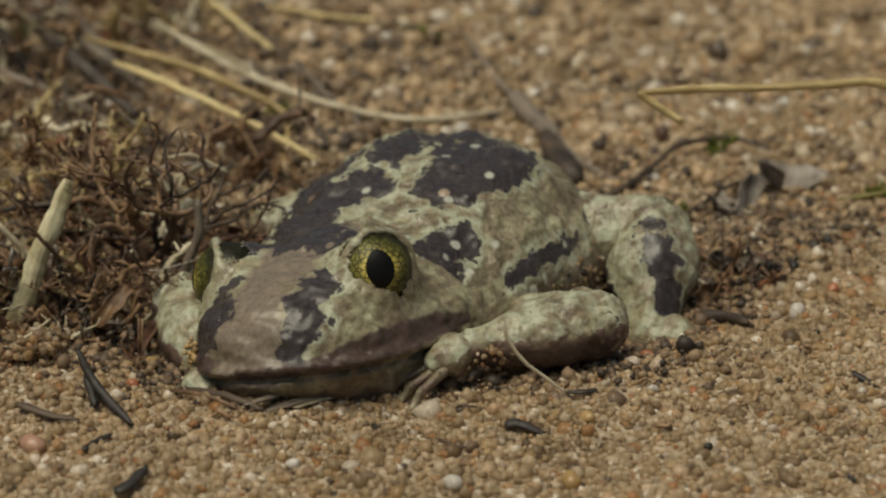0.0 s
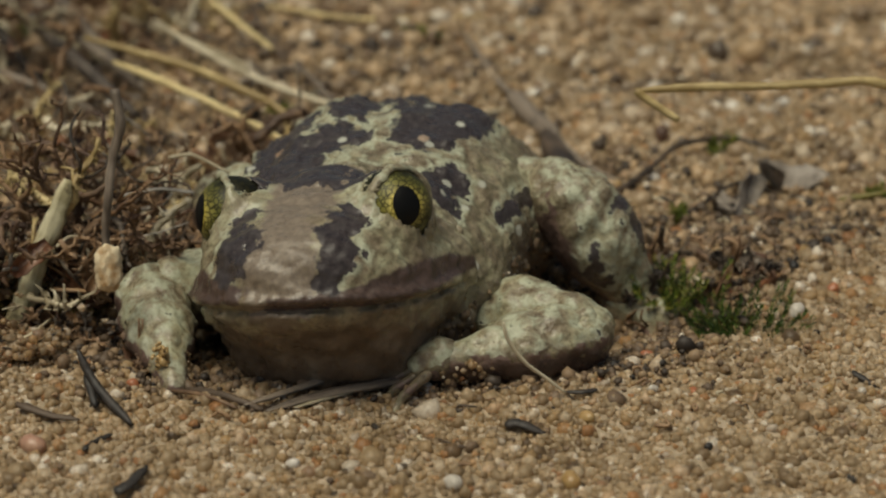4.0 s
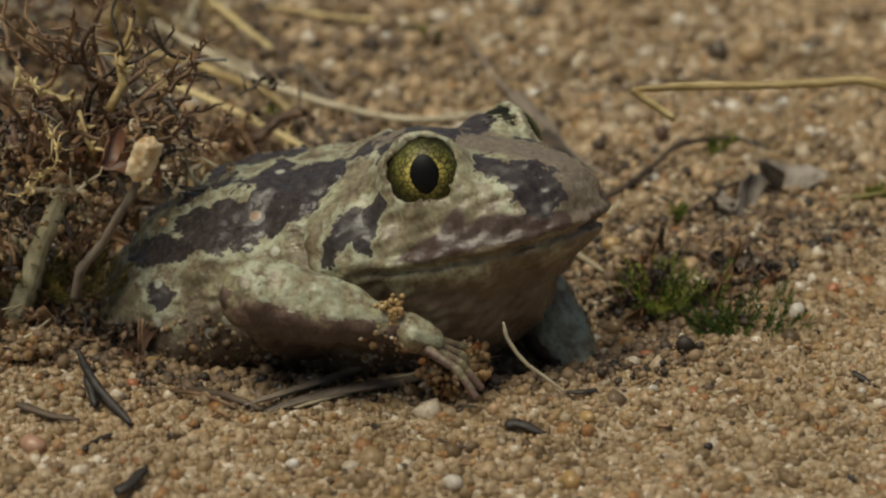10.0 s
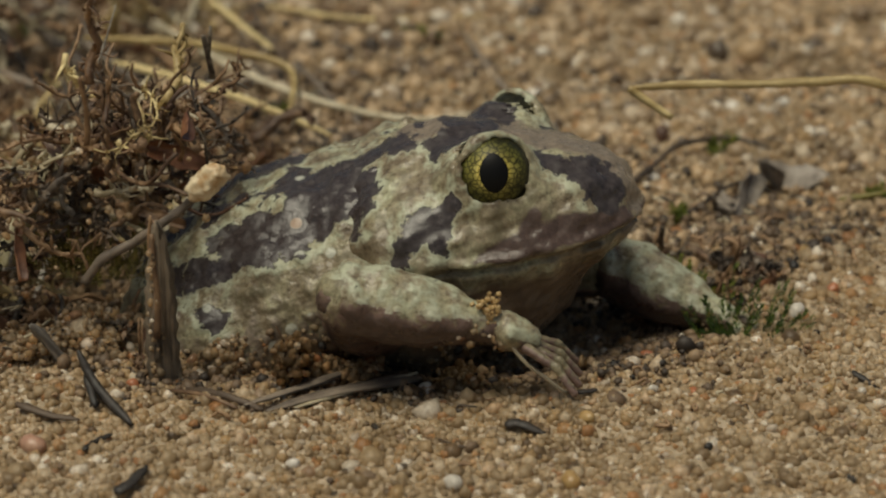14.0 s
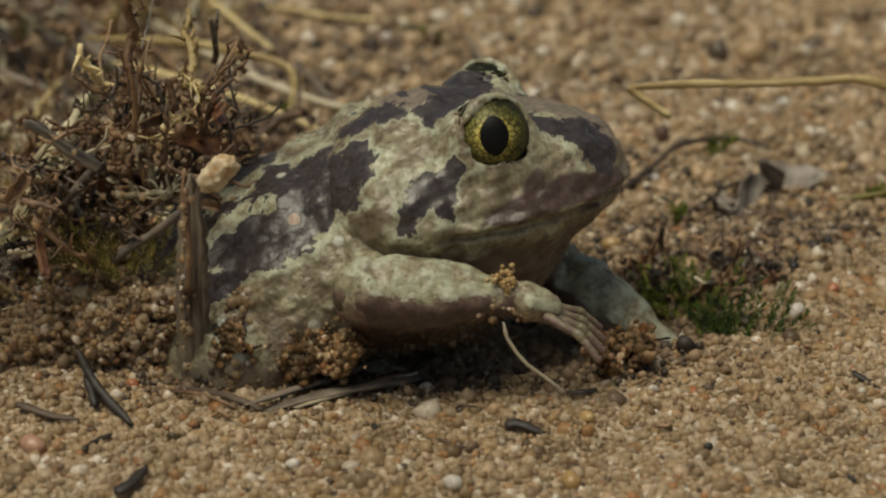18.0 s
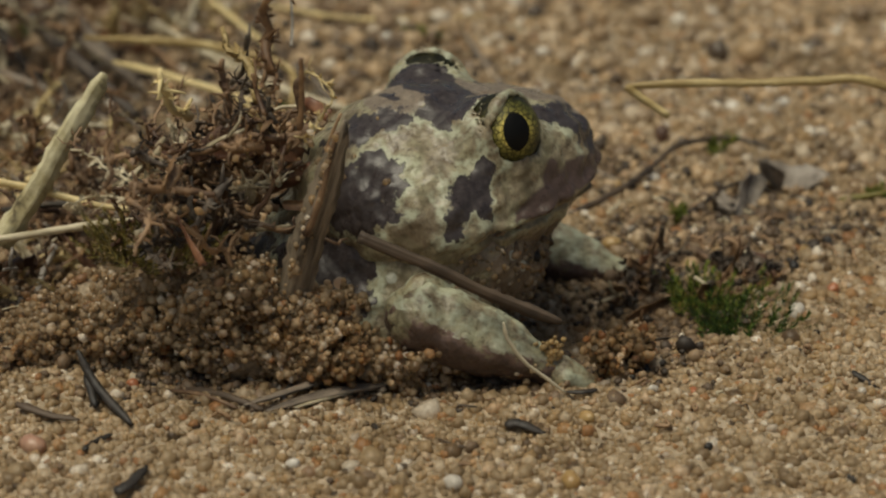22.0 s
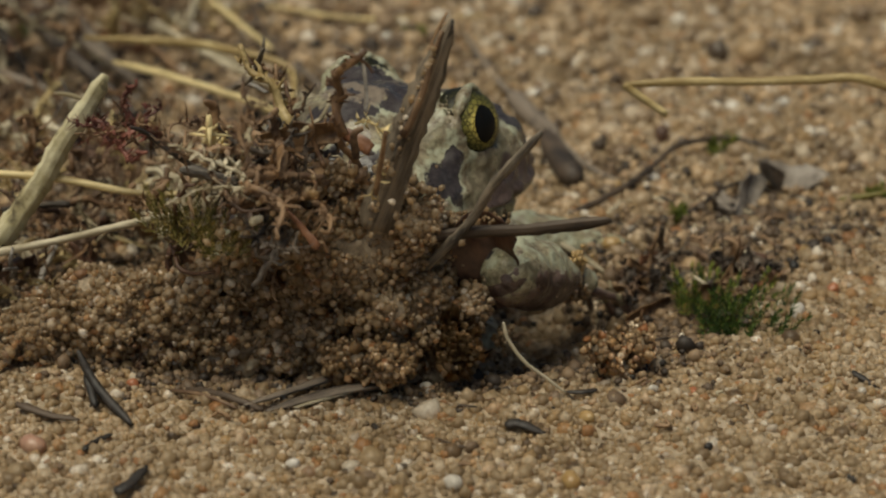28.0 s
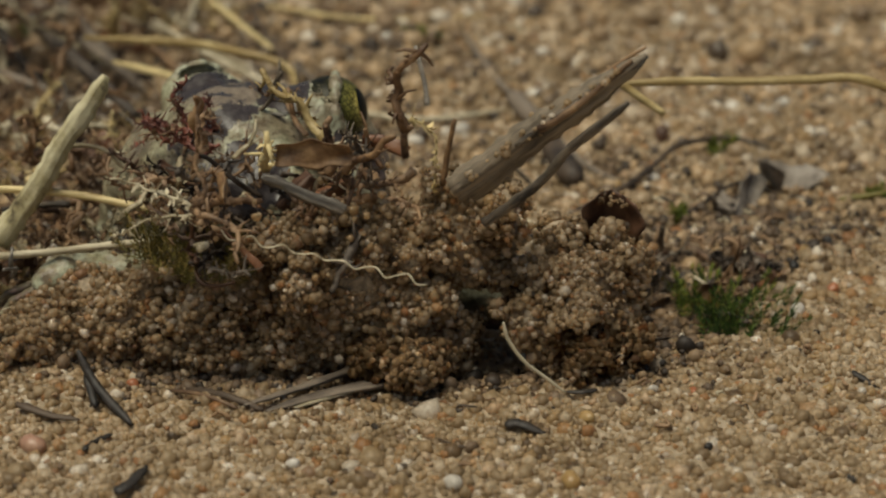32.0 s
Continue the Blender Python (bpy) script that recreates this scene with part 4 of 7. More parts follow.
def moss_clump(name, seed, size, count, mats, label, thick=0.3, scales=4, spread=0.42, curls=0, strips=0):
    """A tangle of dried branching stems with shrivelled scale leaves round one middle."""
    rng = random.Random(seed)
    root = new(name)
    tagged(root, label, "dried moss")
    for k in range(count):
        bm = bmesh.new()
        d = Vector((rng.gauss(0, 1), rng.gauss(0, 0.6), rng.gauss(0.12, 0.42))).normalized()
        p = Vector((rng.gauss(0, size * spread), rng.gauss(0, size * spread * 0.4), max(-0.4, min(0.26, rng.gauss(0.0, spread * 0.36))) * size))
        line = [p * MM]
        n = rng.randint(6, 11)
        for i in range(n):
            d = (d + Vector((rng.gauss(0, 0.4), rng.gauss(0, 0.4), rng.gauss(0, 0.4)))).normalized()
            p = p + d * size * 0.06
            line.append(p * MM)
        q = thick * rng.choice((0.5, 0.7, 0.9, 1.3, 1.9))
        tube(bm, line, (q * MM, q * 0.5 * MM), 6, 1.0, 0.4, rng)
        for i in range(1, n):
            for s in range(rng.randint(0, 2)):
                e = Vector((rng.gauss(0, 1), rng.gauss(0, 1), rng.gauss(0.2, 1))).normalized()
                a = line[i]
                b = a + e * size * rng.uniform(0.04, 0.10) * MM
                c = b + (e + Vector((rng.gauss(0, 0.8), rng.gauss(0, 0.8), rng.gauss(0, 0.8)))).normalized() * size * 0.05 * MM
                tube(bm, [a, b, c], (q * 0.6 * MM, q * 0.2 * MM), 5, 0.7, 0.3, rng)
            for s in range(scales):
                e = Vector((rng.gauss(0, 1), rng.gauss(0, 1), rng.gauss(0.2, 1))).normalized()
                side = e.cross(Vector((rng.gauss(0, 1), rng.gauss(0, 1), rng.gauss(0, 1)))).normalized()
                a = line[i] + (line[i - 1] - line[i]) * rng.random()
                ln, w = rng.uniform(0.5, 1.5) * MM, rng.uniform(0.15, 0.42) * MM
                fold = e.cross(side) * w * 0.9
                v = [bm.verts.new(z) for z in (a, a + e * ln * 0.5 + side * w, a + e * ln * 0.5 + fold, a + e * ln * 0.5 - side * w, a + e * ln - fold)]
                for tri in ((0, 1, 2), (0, 2, 3), (4, 2, 1), (4, 3, 2)):
                    bm.faces.new([v[j] for j in tri])
        part("moss_stem", bm, mats[k % len(mats)], root)
    for k in range(strips):
        bm = bmesh.new()
        a = Vector((rng.gauss(0, size * spread), rng.gauss(-0.12, 0.12) * size, rng.gauss(0.0, 0.2) * size))
        d = Vector((rng.gauss(0, 1), rng.gauss(0, 0.4), rng.gauss(0, 0.7))).normalized() * rng.uniform(3, 9)
        bend1 = Vector((rng.gauss(0, 0.5), rng.gauss(0, 0.5), rng.gauss(0.2, 0.6)))
        q = rng.uniform(0.18, 0.5)
        line = bezier([a * MM, (a + d * 0.35 + bend1) * MM, (a + d * 0.7 + bend1 * 0.6) * MM, (a + d) * MM], 4)
        tube(bm, line, (q * MM, q * 0.7 * MM), 7, rng.choice((0.35, 0.6, 1.0)), 0.15, rng)
        if rng.random() < 0.4:
            e = a + d * 0.6 + bend1 * 0.6
            tube(bm, [e * MM, (e + d * 0.2 + Vector((0, -0.3, 1.2))) * MM, (e + d * 0.25 + Vector((rng.gauss(0, 0.6), -0.3, 2.4))) * MM], (q * 0.8 * MM, q * 0.4 * MM), 6, 0.7, 0.2, rng)
        part("litter_strip", bm, rng.choice((CURL, RUST, CURL, PALE, WOOD, SLATE)), root)
    if strips:
        rs = np.random.RandomState(seed)
        c = rs.normal(size=(4 * strips, 3)) * np.array([0.42, 0.24, 0.14]) * size + np.array([0, -0.06, -0.14]) * size
        hang("clinging_sand", grain_mesh("clinging_sand", c, np.clip(0.36 * np.exp(rs.normal(0, 0.35, len(c))), 0.15, 0.8), rs, False, DAMP), root, "damp grains caught in the moss")
    for k in range(curls):
        scrap = leaf_piece("curled_leaf", rng.uniform(1.4, 3.0), rng.uniform(4, 9), rng.choice((CURL, LEAF, CURL, RUSSET)), "curled brown leaf scrap", 200 + seed + k)
        scrap.parent = root
        del scrap["category"]
        scrap.matrix_basis = pose(rng.gauss(0, size * spread) * MM, rng.gauss(-0.12, 0.12) * size * MM, rng.gauss(-0.05, 0.15) * size * MM, rng.uniform(-60, 60), rng.uniform(20, 150), rng.uniform(-50, 50))
    return root


def branching_moss(name, seed, tall, count, mats, label):
    """Dead branching moss: a few thick dark stems from one foot, forked and set with knobs and curled tips."""
    rng = random.Random(seed)
    root = tagged(new(name), label, "dried moss")

    def grow(bm, p, d, q, left):
        line = [p]
        for i in range(rng.randint(4, 6)):
            d = (d + Vector((rng.gauss(0, 0.28), rng.gauss(0, 0.28), rng.gauss(0.04, 0.25)))).normalized()
            p = p + d * tall * rng.uniform(0.05, 0.085)
            line.append(p)
            if rng.random() < 0.8:
                e = Vector((rng.gauss(0, 1), rng.gauss(0, 1), rng.gauss(0.4, 0.8))).normalized()
                k = tall * rng.uniform(0.02, 0.06)
                tube(bm, [p * MM, (p + e * k * 0.6) * MM, (p + e * k + d * k * 0.5) * MM], (q * 0.75 * MM, q * 0.45 * MM), 6, 0.8, 0.3, rng)
        tube(bm, bezier([a * MM for a in line], 2), (q * MM, q * 0.7 * MM), 7, 0.9, 0.45, rng)
        if left:
            for k in range(rng.choice((1, 2, 2, 3))):
                grow(bm, p, (d + Vector((rng.gauss(0, 0.7), rng.gauss(0, 0.5), rng.gauss(0.1, 0.5)))).normalized(), q * 0.72, left - 1)

    for k in range(count):
        bm = bmesh.new()
        d = Vector((rng.gauss(0, 0.75), rng.gauss(0, 0.4), rng.uniform(0.35, 1.0))).normalized()
        grow(bm, Vector((rng.gauss(0, tall * 0.16), rng.gauss(0, tall * 0.08), -0.3 * tall)), d, rng.uniform(0.38, 0.66), 2)
        part("moss_branch", bm, mats[k % len(mats)], root)
    return root


def moss_tuft(name, seed, shoots, high, mat, label, wide=0.75):
    """A cushion of leafy moss shoots: narrow pointed leaves all round each short stem."""
    rng = random.Random(seed)
    bm = bmesh.new()
    for k in range(shoots):
        a, s = rng.uniform(0, 6.283), rng.random() ** 0.5
        base = Vector((math.cos(a) * s * high * wide, math.sin(a) * s * high * 0.5, -0.35 * high))
        axis = (Vector((math.cos(a) * s * 0.8, math.sin(a) * s * 0.6, 1.0)) + Vector((rng.gauss(0, 0.22), rng.gauss(0, 0.22), 0))).normalized()
        tall = high * rng.uniform(0.45, 1.0)
        for j in range(34):
            h = j / 33
            p = base + axis * tall * h
            b = j * 2.4 + rng.random()
            e = axis.orthogonal().normalized()
            out = (Matrix.Rotation(b, 3, axis) @ e)
            d = (out * (1.15 - 0.75 * h) + axis * (0.5 + 0.5 * h)).normalized()
            side = d.cross(axis).normalized()
            ln, w = rng.uniform(0.8, 1.5) * (1.1 - 0.3 * h), rng.uniform(0.10, 0.2)
            mid, tip, fold = p + d * ln * 0.45, p + (d + axis * 0.15).normalized() * ln, d.cross(side) * w * 0.6
            v = [bm.verts.new(q * MM) for q in (p, mid + side * w, mid + fold, mid - side * w, tip)]
            for tri in ((0, 1, 2), (0, 2, 3), (4, 2, 1), (4, 3, 2)):
                bm.faces.new([v[i] for i in tri])
    me = bpy.data.meshes.new(name)
    bm.to_mesh(me)
    bm.free()
    me.materials.append(mat)
    return tagged(new(name, me), label, "moss")


def loose_stem(name, length, radii, mat, label, category, bow=0.6, flat=1.0, ridges=0, seed=1, bits=(), swell=1.0, path=None):
    """A stem that moves: its head at its origin, its body along x."""
    rng = random.Random(seed)
    pts = [Vector((length * k / 5, rng.uniform(-1, 1) * bow * (0 < k), rng.uniform(-1, 1) * bow * (0 < k))) * MM for k in range(6)]
    if path:
        pts = [Vector(p) * MM for p in path]
    line = bezier(pts, 6)
    n = len(line)
    r = [(radii[0] + (radii[1] - radii[0]) * min(1, swell * i / (n - 1))) * (1 + 0.12 * rng.uniform(-1, 1)) * min(1, 0.4 + i / 4) * MM for i in range(n)]
    bm = bmesh.new()
    tube(bm, line, r, 26 if ridges else 9, flat, 0.06 if ridges else 0.1, rng, ridges)
    me = bpy.data.meshes.new(name)
    bm.to_mesh(me)
    bm.free()
    me.shade_smooth()
    me.materials.append(mat)
    ob = tagged(new(name, me), label, category)
    for at, ln, up in bits:
        a = Vector((length * at, 0, 0)) * MM
        b = a + Vector((-ln * 0.6, rng.uniform(-0.5, 0.5), up)) * MM
        c = b + Vector((-ln * 0.5, rng.uniform(-0.5, 0.5), up * 0.2)) * MM
        bm = bmesh.new()
        tube(bm, [a, b, c], (radii[0] * 0.4 * MM, radii[0] * 0.12 * MM), 6, 1, 0.2, rng)
        part("sliver", bm, mat, ob)
    return ob


def moss_sprig(x, y, high):
    SEEDS["n"] += 1
    ob = moss_tuft("moss_sprig", SEEDS["n"], 9, high, MOSS, "small green moss sprig growing in sand")
    ob.matrix_basis = pose(*on_sand(x, y, 0.35 * high), 0, 0, 40 * SEEDS["n"])


def leaf_piece(name, wide, high, mat, label, seed):
    """A curled torn leaf with real thickness."""
    rng = random.Random(seed)
    bm = bmesh.new()
    n = 14
    rows = {}
    for i in range(n + 1):
        for j in range(n + 1):
            u, w = i / n * 2 - 1, j / n * 2 - 1
            k = 1 - 0.35 * abs(w) ** 1.5 * (1 + 0.3 * math.sin(5 * u + seed))
            edge = 1 + 0.13 * math.sin(7 * w + seed) * abs(u)
            for s in (0, 1):
                curl = (u * u * 0.28 + 0.10 * math.sin(3 * u + 2 * w + seed)) * wide
                rows[i, j, s] = bm.verts.new(Vector((u * k * edge * wide / 2, -curl + s * 0.16 + 0.05 * rng.random(), w * high / 2)) * MM)
    for i in range(n):
        for j in range(n):
            bm.faces.new((rows[i, j, 0], rows[i + 1, j, 0], rows[i + 1, j + 1, 0], rows[i, j + 1, 0]))
            bm.faces.new((rows[i, j + 1, 1], rows[i + 1, j + 1, 1], rows[i + 1, j, 1], rows[i, j, 1]))
    for i in range(n):
        for a, b, c, d in (((i, 0), (i + 1, 0), 0, 1), ((i + 1, n), (i, n), 0, 1), ((0, i + 1), (0, i), 0, 1), ((n, i), (n, i + 1), 0, 1)):
            bm.faces.new((rows[(*b, c)], rows[(*a, c)], rows[(*a, d)], rows[(*b, d)]))
    bmesh.ops.recalc_face_normals(bm, faces=bm.faces)
    me = bpy.data.meshes.new(name)
    bm.to_mesh(me)
    bm.free()
    me.shade_smooth()
    me.materials.append(mat)
    return tagged(new(name, me), label, "leaf")


TOAD = build_toad()

# ---- stalks, twigs and pebbles as they lie ----
STALK_A = stem("grass_stalk", [(-53.9, 84.3, 10.2), (-38.1, 77.5, 7.9), (-29.3, 71.5, 6.2), (-24.2, 69.4, 4.1), (-22.3, 66.1, 2.4), (-22.7, 53.6, 1.3)], (0.75, 0.5), STRAW, "bent dry yellow grass stalk lying on sand", "grass stalk", group="dry grass stalks")
STALK_B = stem("grass_stalk", [(-49.5, 82.1, 7.1), (-40.1, 72.5, 6.7), (-29.7, 65.2, 4.4), (-22.8, 59.2, 2.7), (-16.2, 53.9, 0.7)], (0.65, 0.45), STRAW, "straight dry yellow grass stalk lying on sand", "grass stalk", group="dry grass stalks")
stem("grass_stalk", [(-45.5, 100.2, 8.3), (-37.0, 92.9, 5.3), (-25.8, 81.2, 3.8), (-13.7, 73.7, 2.4), (-5.3, 69.7, 2.3), (1.3, 73.1, 1.4), (9.8, 78.6, 0.8)], (0.55, 0.5), PALE, "long curved bleached grass stalk on sand", "grass stalk", group="dry grass stalks")
stem("grass_stalk", [(-39.2, 118.6, 7.0), (-31.2, 108.7, 3.8), (-25.8, 102.6, 1.7)], (0.55, 0.4), STRAW, "short dry grass stalk lying on sand", "grass stalk", group="dry grass stalks")
stem("grass_stalk", [(-40.8, 126.9, 4.6), (-41.8, 109.9, 2.8)], (0.7, 0.6), PALE, "short pale grass stalk leaning on sand", "grass stalk", group="dry grass stalks")
stem("grass_stalk", [(-29.1, 119.3, 4.9), (-13.3, 115.8, 3.6), (7.1, 119.7, 3.1)], (0.5, 0.4), STRAW, "thin dry grass stalk lying on sand", "grass stalk", group="dry grass stalks")
stem("grass_stalk", [(-24.5, 119.1, 4.0), (-11.6, 123.8, 3.2), (9.0, 122.0, 3.2)], (0.4, 0.3), RUST, "thin brown grass stalk lying on sand", "grass stalk", group="dry grass stalks")
stem("grass_stalk", [(-52.2, 113.9, 4.6), (-43.3, 103.8, 4.9), (-32.1, 96.4, 2.5), (-29.8, 94.6, 1.7)], (0.5, 0.4), PALE, "short bleached stalk among stems", "grass stalk", group="dry grass stalks")
stem("dry_weed", [(-72.3, 108.1, 12.0), (-62.9, 92.8, 10.1), (-53.3, 78.3, 7.4), (-44.6, 67.0, 3.8)], (1.5, 1.0), GREY, "thick grey weathered dead stem leaning over sand", "weed")
stem("dry_weed", [(-67.6, 112.1, 9.9), (-59.0, 95.4, 8.8), (-49.9, 84.6, 5.9), (-44.6, 81.1, 2.5)], (1.0, 0.7), GREY, "grey weathered dead stem leaning over sand", "weed")
stem("dark_twig", [(-34.0, 81.3, 2.2), (-28.6, 84.4, 4.0), (-22.0, 89.3, 3.5), (-16.3, 77.4, 2.4), (-7.7, 63.1, -0.0)], (0.45, 0.4), GREY, "thin dark arched stem on sand", "weed")
stem("dark_twig", [(-32.4, 121.1, 5.4), (-28.7, 111.1, 2.6), (-24.8, 97.2, 2.5)], (0.55, 0.45), TWIG, "short dark stem on sand", "weed")
stem("dark_twig", [(3.3, 110.3, 3.1), (8.7, 86.2, 2.4), (12.3, 76.3, 2.4), (15.5, 63.4, 2.7), (20.4, 54.8, 0.4), (25.9, 47.4, 0.2)], (0.6, 0.5), GREY, "long grey brown twig lying on sand", "twig")
stem("dark_twig", [(10.3, 83.0, 1.9), (12.6, 74.3, 1.7), (16.3, 62.4, 2.0)], (1.5, 1.5), GREY, "thick dark broken twig on sand", "twig")
stem("dark_twig", [(14.9, 67.1, 1.6), (16.1, 56.9, 1.4), (18.4, 47.1, 1.1)], (1.4, 2.2), TWIG, "thick dark broken twig on sand", "twig")
stem("dark_twig", [(16.8, 36.2, 0.4), (23.6, 42.1, 1.4), (28.7, 49.6, 1.9), (33.2, 56.1, 3.1), (41.1, 62.3, 2.0), (47.0, 60.5, 1.1)], (0.5, 0.35), TWIG, "thin dark bent stem lying on sand", "weed")
stem("dark_twig", [(32.1, 34.4, 0.7), (39.1, 43.9, 1.5), (43.4, 47.4, 1.2)], (0.3, 0.25), TWIG, "thin dark stem on sand", "weed")
stem("dark_twig", [(6.2, 62.8, 0.1), (9.3, 55.6, 0.7), (13.0, 46.8, 0.0)], (0.35, 0.3), TWIG, "thin dark stem on sand", "weed")
stem("dark_twig", [(6.3, 22.8, 0.9), (10.8, 26.7, 0.9), (15.2, 27.3, 0.8)], (0.45, 0.35), TWIG, "thin dark stem on sand", "weed")
stem("grass_stalk", [(1.2, 46.2, 1.6), (8.8, 34.7, 1.3), (15.8, 24.3, 0.6), (20.9, 20.4, -1.5)], (0.5, 0.45), PALE, "straight pale grass stalk on sand behind the toad", "grass stalk", group="dry grass stalks")
stem("grass_stalk", [(31.5, 26.8, 0.0), (36.5, 18.4, -0.5)], (0.5, 0.3), RUST, "short brown stalk bit on sand", "grass stalk", group="dry grass stalks")
stem("grass_stalk", [(53.6, 41.6, 0.3), (60.2, 41.0, 1.6), (66.5, 45.3, 0.6)], (0.5, 0.4), OLIVE, "thin greenish stalk on sand", "grass stalk", group="dry grass stalks")
stem("straw_thread", [(-52.6, -12.8, 2.7), (-48.7, -10.4, 3.1), (-47.1, -6.7, 3.1), (-46.8, 0.7, 1.2), (-46.0, 6.7, -0.1)], (0.22, 0.16), PALE, "thin pale bent straw thread on sand", "straw")
stem("straw_thread", [(6.7, -22.0, 10.1), (7.3, -22.0, 7.9), (9.2, -22.0, 5.2), (11.5, -21.5, 3.1), (13.8, -21.0, 1.0)], (0.24, 0.2), PALE, "thin pale curved root thread on sand", "straw")
stem("flat_stick", [(-22.1, -26.0, 1.8), (-16.9, -20.9, 1.3), (-10.7, -14.4, 0.7), (-5.2, -2.2, -2.4)], (0.45, 0.85), GREY, "split flattened grey stick lying on sand", "stick", flat=0.55, ridges=1)
stem("flat_stick", [(-19.7, -25.8, 1.0), (-14.3, -21.9, 0.9), (-8.0, -17.9, 0.5), (-2.7, -14.0, -0.4)], (0.5, 1.25), GREY, "split fibrous grey stick lying on sand", "stick", flat=0.6, ridges=1)
stem("flat_stick", [(-16.6, -24.8, 0.9), (-10.5, -19.8, 0.6), (-3.0, -13.7, 0.1)], (0.3, 0.5), PALE, "thin split straw sliver on a stick", "stick", flat=0.5, ridges=1)
stem("charred_twig", [(-41.1, -20.4, 6.0), (-39.6, -21.8, 3.4), (-37.9, -23.8, 2.0), (-34.4, -28.2, 0.5)], (0.45, 0.6), COAL, "black charred twig leaning on sand", "twig")
stem("charred_twig", [(-40.4, -20.5, 3.2), (-38.7, -25.2, 1.2)], (0.4, 0.5), COAL, "short black twig on sand", "twig")
stem("dark_twig", [(-29.2, -19.1, 0.6), (-24.3, -23.7, 1.8), (-20.0, -26.0, 1.1)], (0.4, 0.5), TWIG, "short dark twig lying on sand", "twig")
stem("dark_twig", [(-31.1, -19.5, 0.6), (-26.8, -23.6, 1.9), (-22.8, -26.6, 1.7)], (0.25, 0.25), RUST, "thin brown root on sand", "root")
stem("humus_flake", [(13.8, -20.8, 1.0), (15.7, -21.3, 1.2), (17.4, -20.0, 0.9)], (0.35, 0.5), COAL, "flat black humus flake on sand", "flake", flat=0.5)
stem("humus_flake", [(-33.9, -46.3, 1.5), (-32.6, -44.6, 1.7), (-31.2, -41.0, 1.9)], (0.9, 0.5), COAL, "black humus flake on sand", "flake", flat=0.5)
stem("humus_flake", [(-38.6, -35.8, 1.2), (-37.8, -32.2, 0.4), (-36.3, -30.3, 0.4)], (0.5, 0.35), COAL, "small black humus flake on sand", "flake", flat=0.6)
stem("humus_flake", [(6.9, -27.7, 0.2), (8.5, -28.2, 0.6), (11.3, -29.3, -0.1)], (0.9, 0.5), COAL, "dark humus crumb half in sand", "flake", flat=0.6)
stem("humus_flake", [(46.6, -18.0, 2.2), (47.9, -19.3, 1.8), (49.1, -20.1, 1.2)], (0.5, 0.35), COAL, "small dark flake on sand", "flake", flat=0.6)
stem("humus_flake", [(42.9, -40.1, 0.3), (43.7, -41.1, 0.2)], (0.3, 0.2), COAL, "tiny dark flake on sand", "flake")
stem("humus_flake", [(-0.9, -30.3, -0.1), (1.3, -33.3, 0.5), (3.4, -33.6, 0.2)], (0.15, 0.2), TWIG, "thin dark root bit on sand", "root")
stem("humus_flake", [(-7.8, -26.1, -0.6), (-7.2, -28.6, 0.1)], (0.35, 0.3), COAL, "tiny dark flake on sand", "flake")
stem("humus_flake", [(-47.7, -24.1, 1.1), (-43.6, -26.3, 0.7), (-40.3, -27.1, 0.6)], (0.7, 0.4), TWIG, "dark bark crumb on sand", "flake", flat=0.6)
stem("dry_weed", [(-68.9, 80.9, 6.6), (-60.6, 75.8, 5.6), (-52.7, 72.3, 3.3), (-46.7, 66.3, 1.4)], (0.7, 0.5), GREY, "brown weathered weed stalk in litter", "weed")
stem("dry_weed", [(-62.7, 109.7, 10.6), (-54.5, 94.2, 7.8), (-47.1, 84.6, 2.7)], (1.1, 0.8), GREY, "dark weathered weed stalk leaning over litter", "weed")
stem("dry_weed", [(-70.3, 95.9, 10.0), (-64.0, 87.2, 5.5), (-57.1, 74.0, 2.7)], (0.9, 0.7), TWIG, "dark weathered weed stalk in litter", "weed")
stem("dry_weed", [(-43.7, 70.4, 3.9), (-41.9, 58.2, 2.1), (-38.2, 44.1, 1.4), (-32.3, 28.5, -0.6)], (0.7, 0.5), TWIG, "dark brown weed stalk in litter", "weed")
stem("dry_weed", [(-63.7, 63.2, 2.5), (-56.1, 60.3, 1.4), (-47.7, 58.2, 1.5)], (0.35, 0.3), STRAW, "thin straw stalk in litter", "grass stalk")
stem("grass_stalk", [(-60.2, 41.4, 2.1), (-53.2, 35.2, 1.6), (-46.1, 27.2, 1.9), (-38.4, 23.6, 0.6)], (0.4, 0.35), STRAW, "thin dry grass stalk in litter", "grass stalk", group="dry grass stalks")
stem("dry_weed", [(-48.9, 104.9, 4.5), (-42.7, 96.1, 2.6), (-37.1, 82.9, 1.5)], (0.6, 0.5), RUST, "brown weed stalk in litter", "weed")
stem("dry_weed", [(-71.7, 113.9, 7.5), (-68.6, 99.0, 6.4), (-67.9, 91.5, 2.3)], (0.8, 0.7), PALE, "pale upright weed stalk in litter", "weed")
stem("dark_twig", [(-32.4, 26.3, 0.3), (-31.6, 30.4, 2.2), (-28.1, 33.7, 2.5), (-25.0, 36.9, 1.1)], (0.35, 0.3), TWIG, "thin black arched twig on sand", "twig")
stem("dark_twig", [(-36.3, 32.4, 1.5), (-33.1, 26.3, 0.6), (-30.9, 23.5, -0.6)], (0.5, 0.4), TWIG, "dark twig in litter", "twig")
stem("dark_twig", [(31.1, 6.4, -1.5), (35.0, 3.7, -0.5), (37.0, 0.5, 0.1)], (0.9, 0.6), TWIG, "thick dark root stub on sand", "twig")
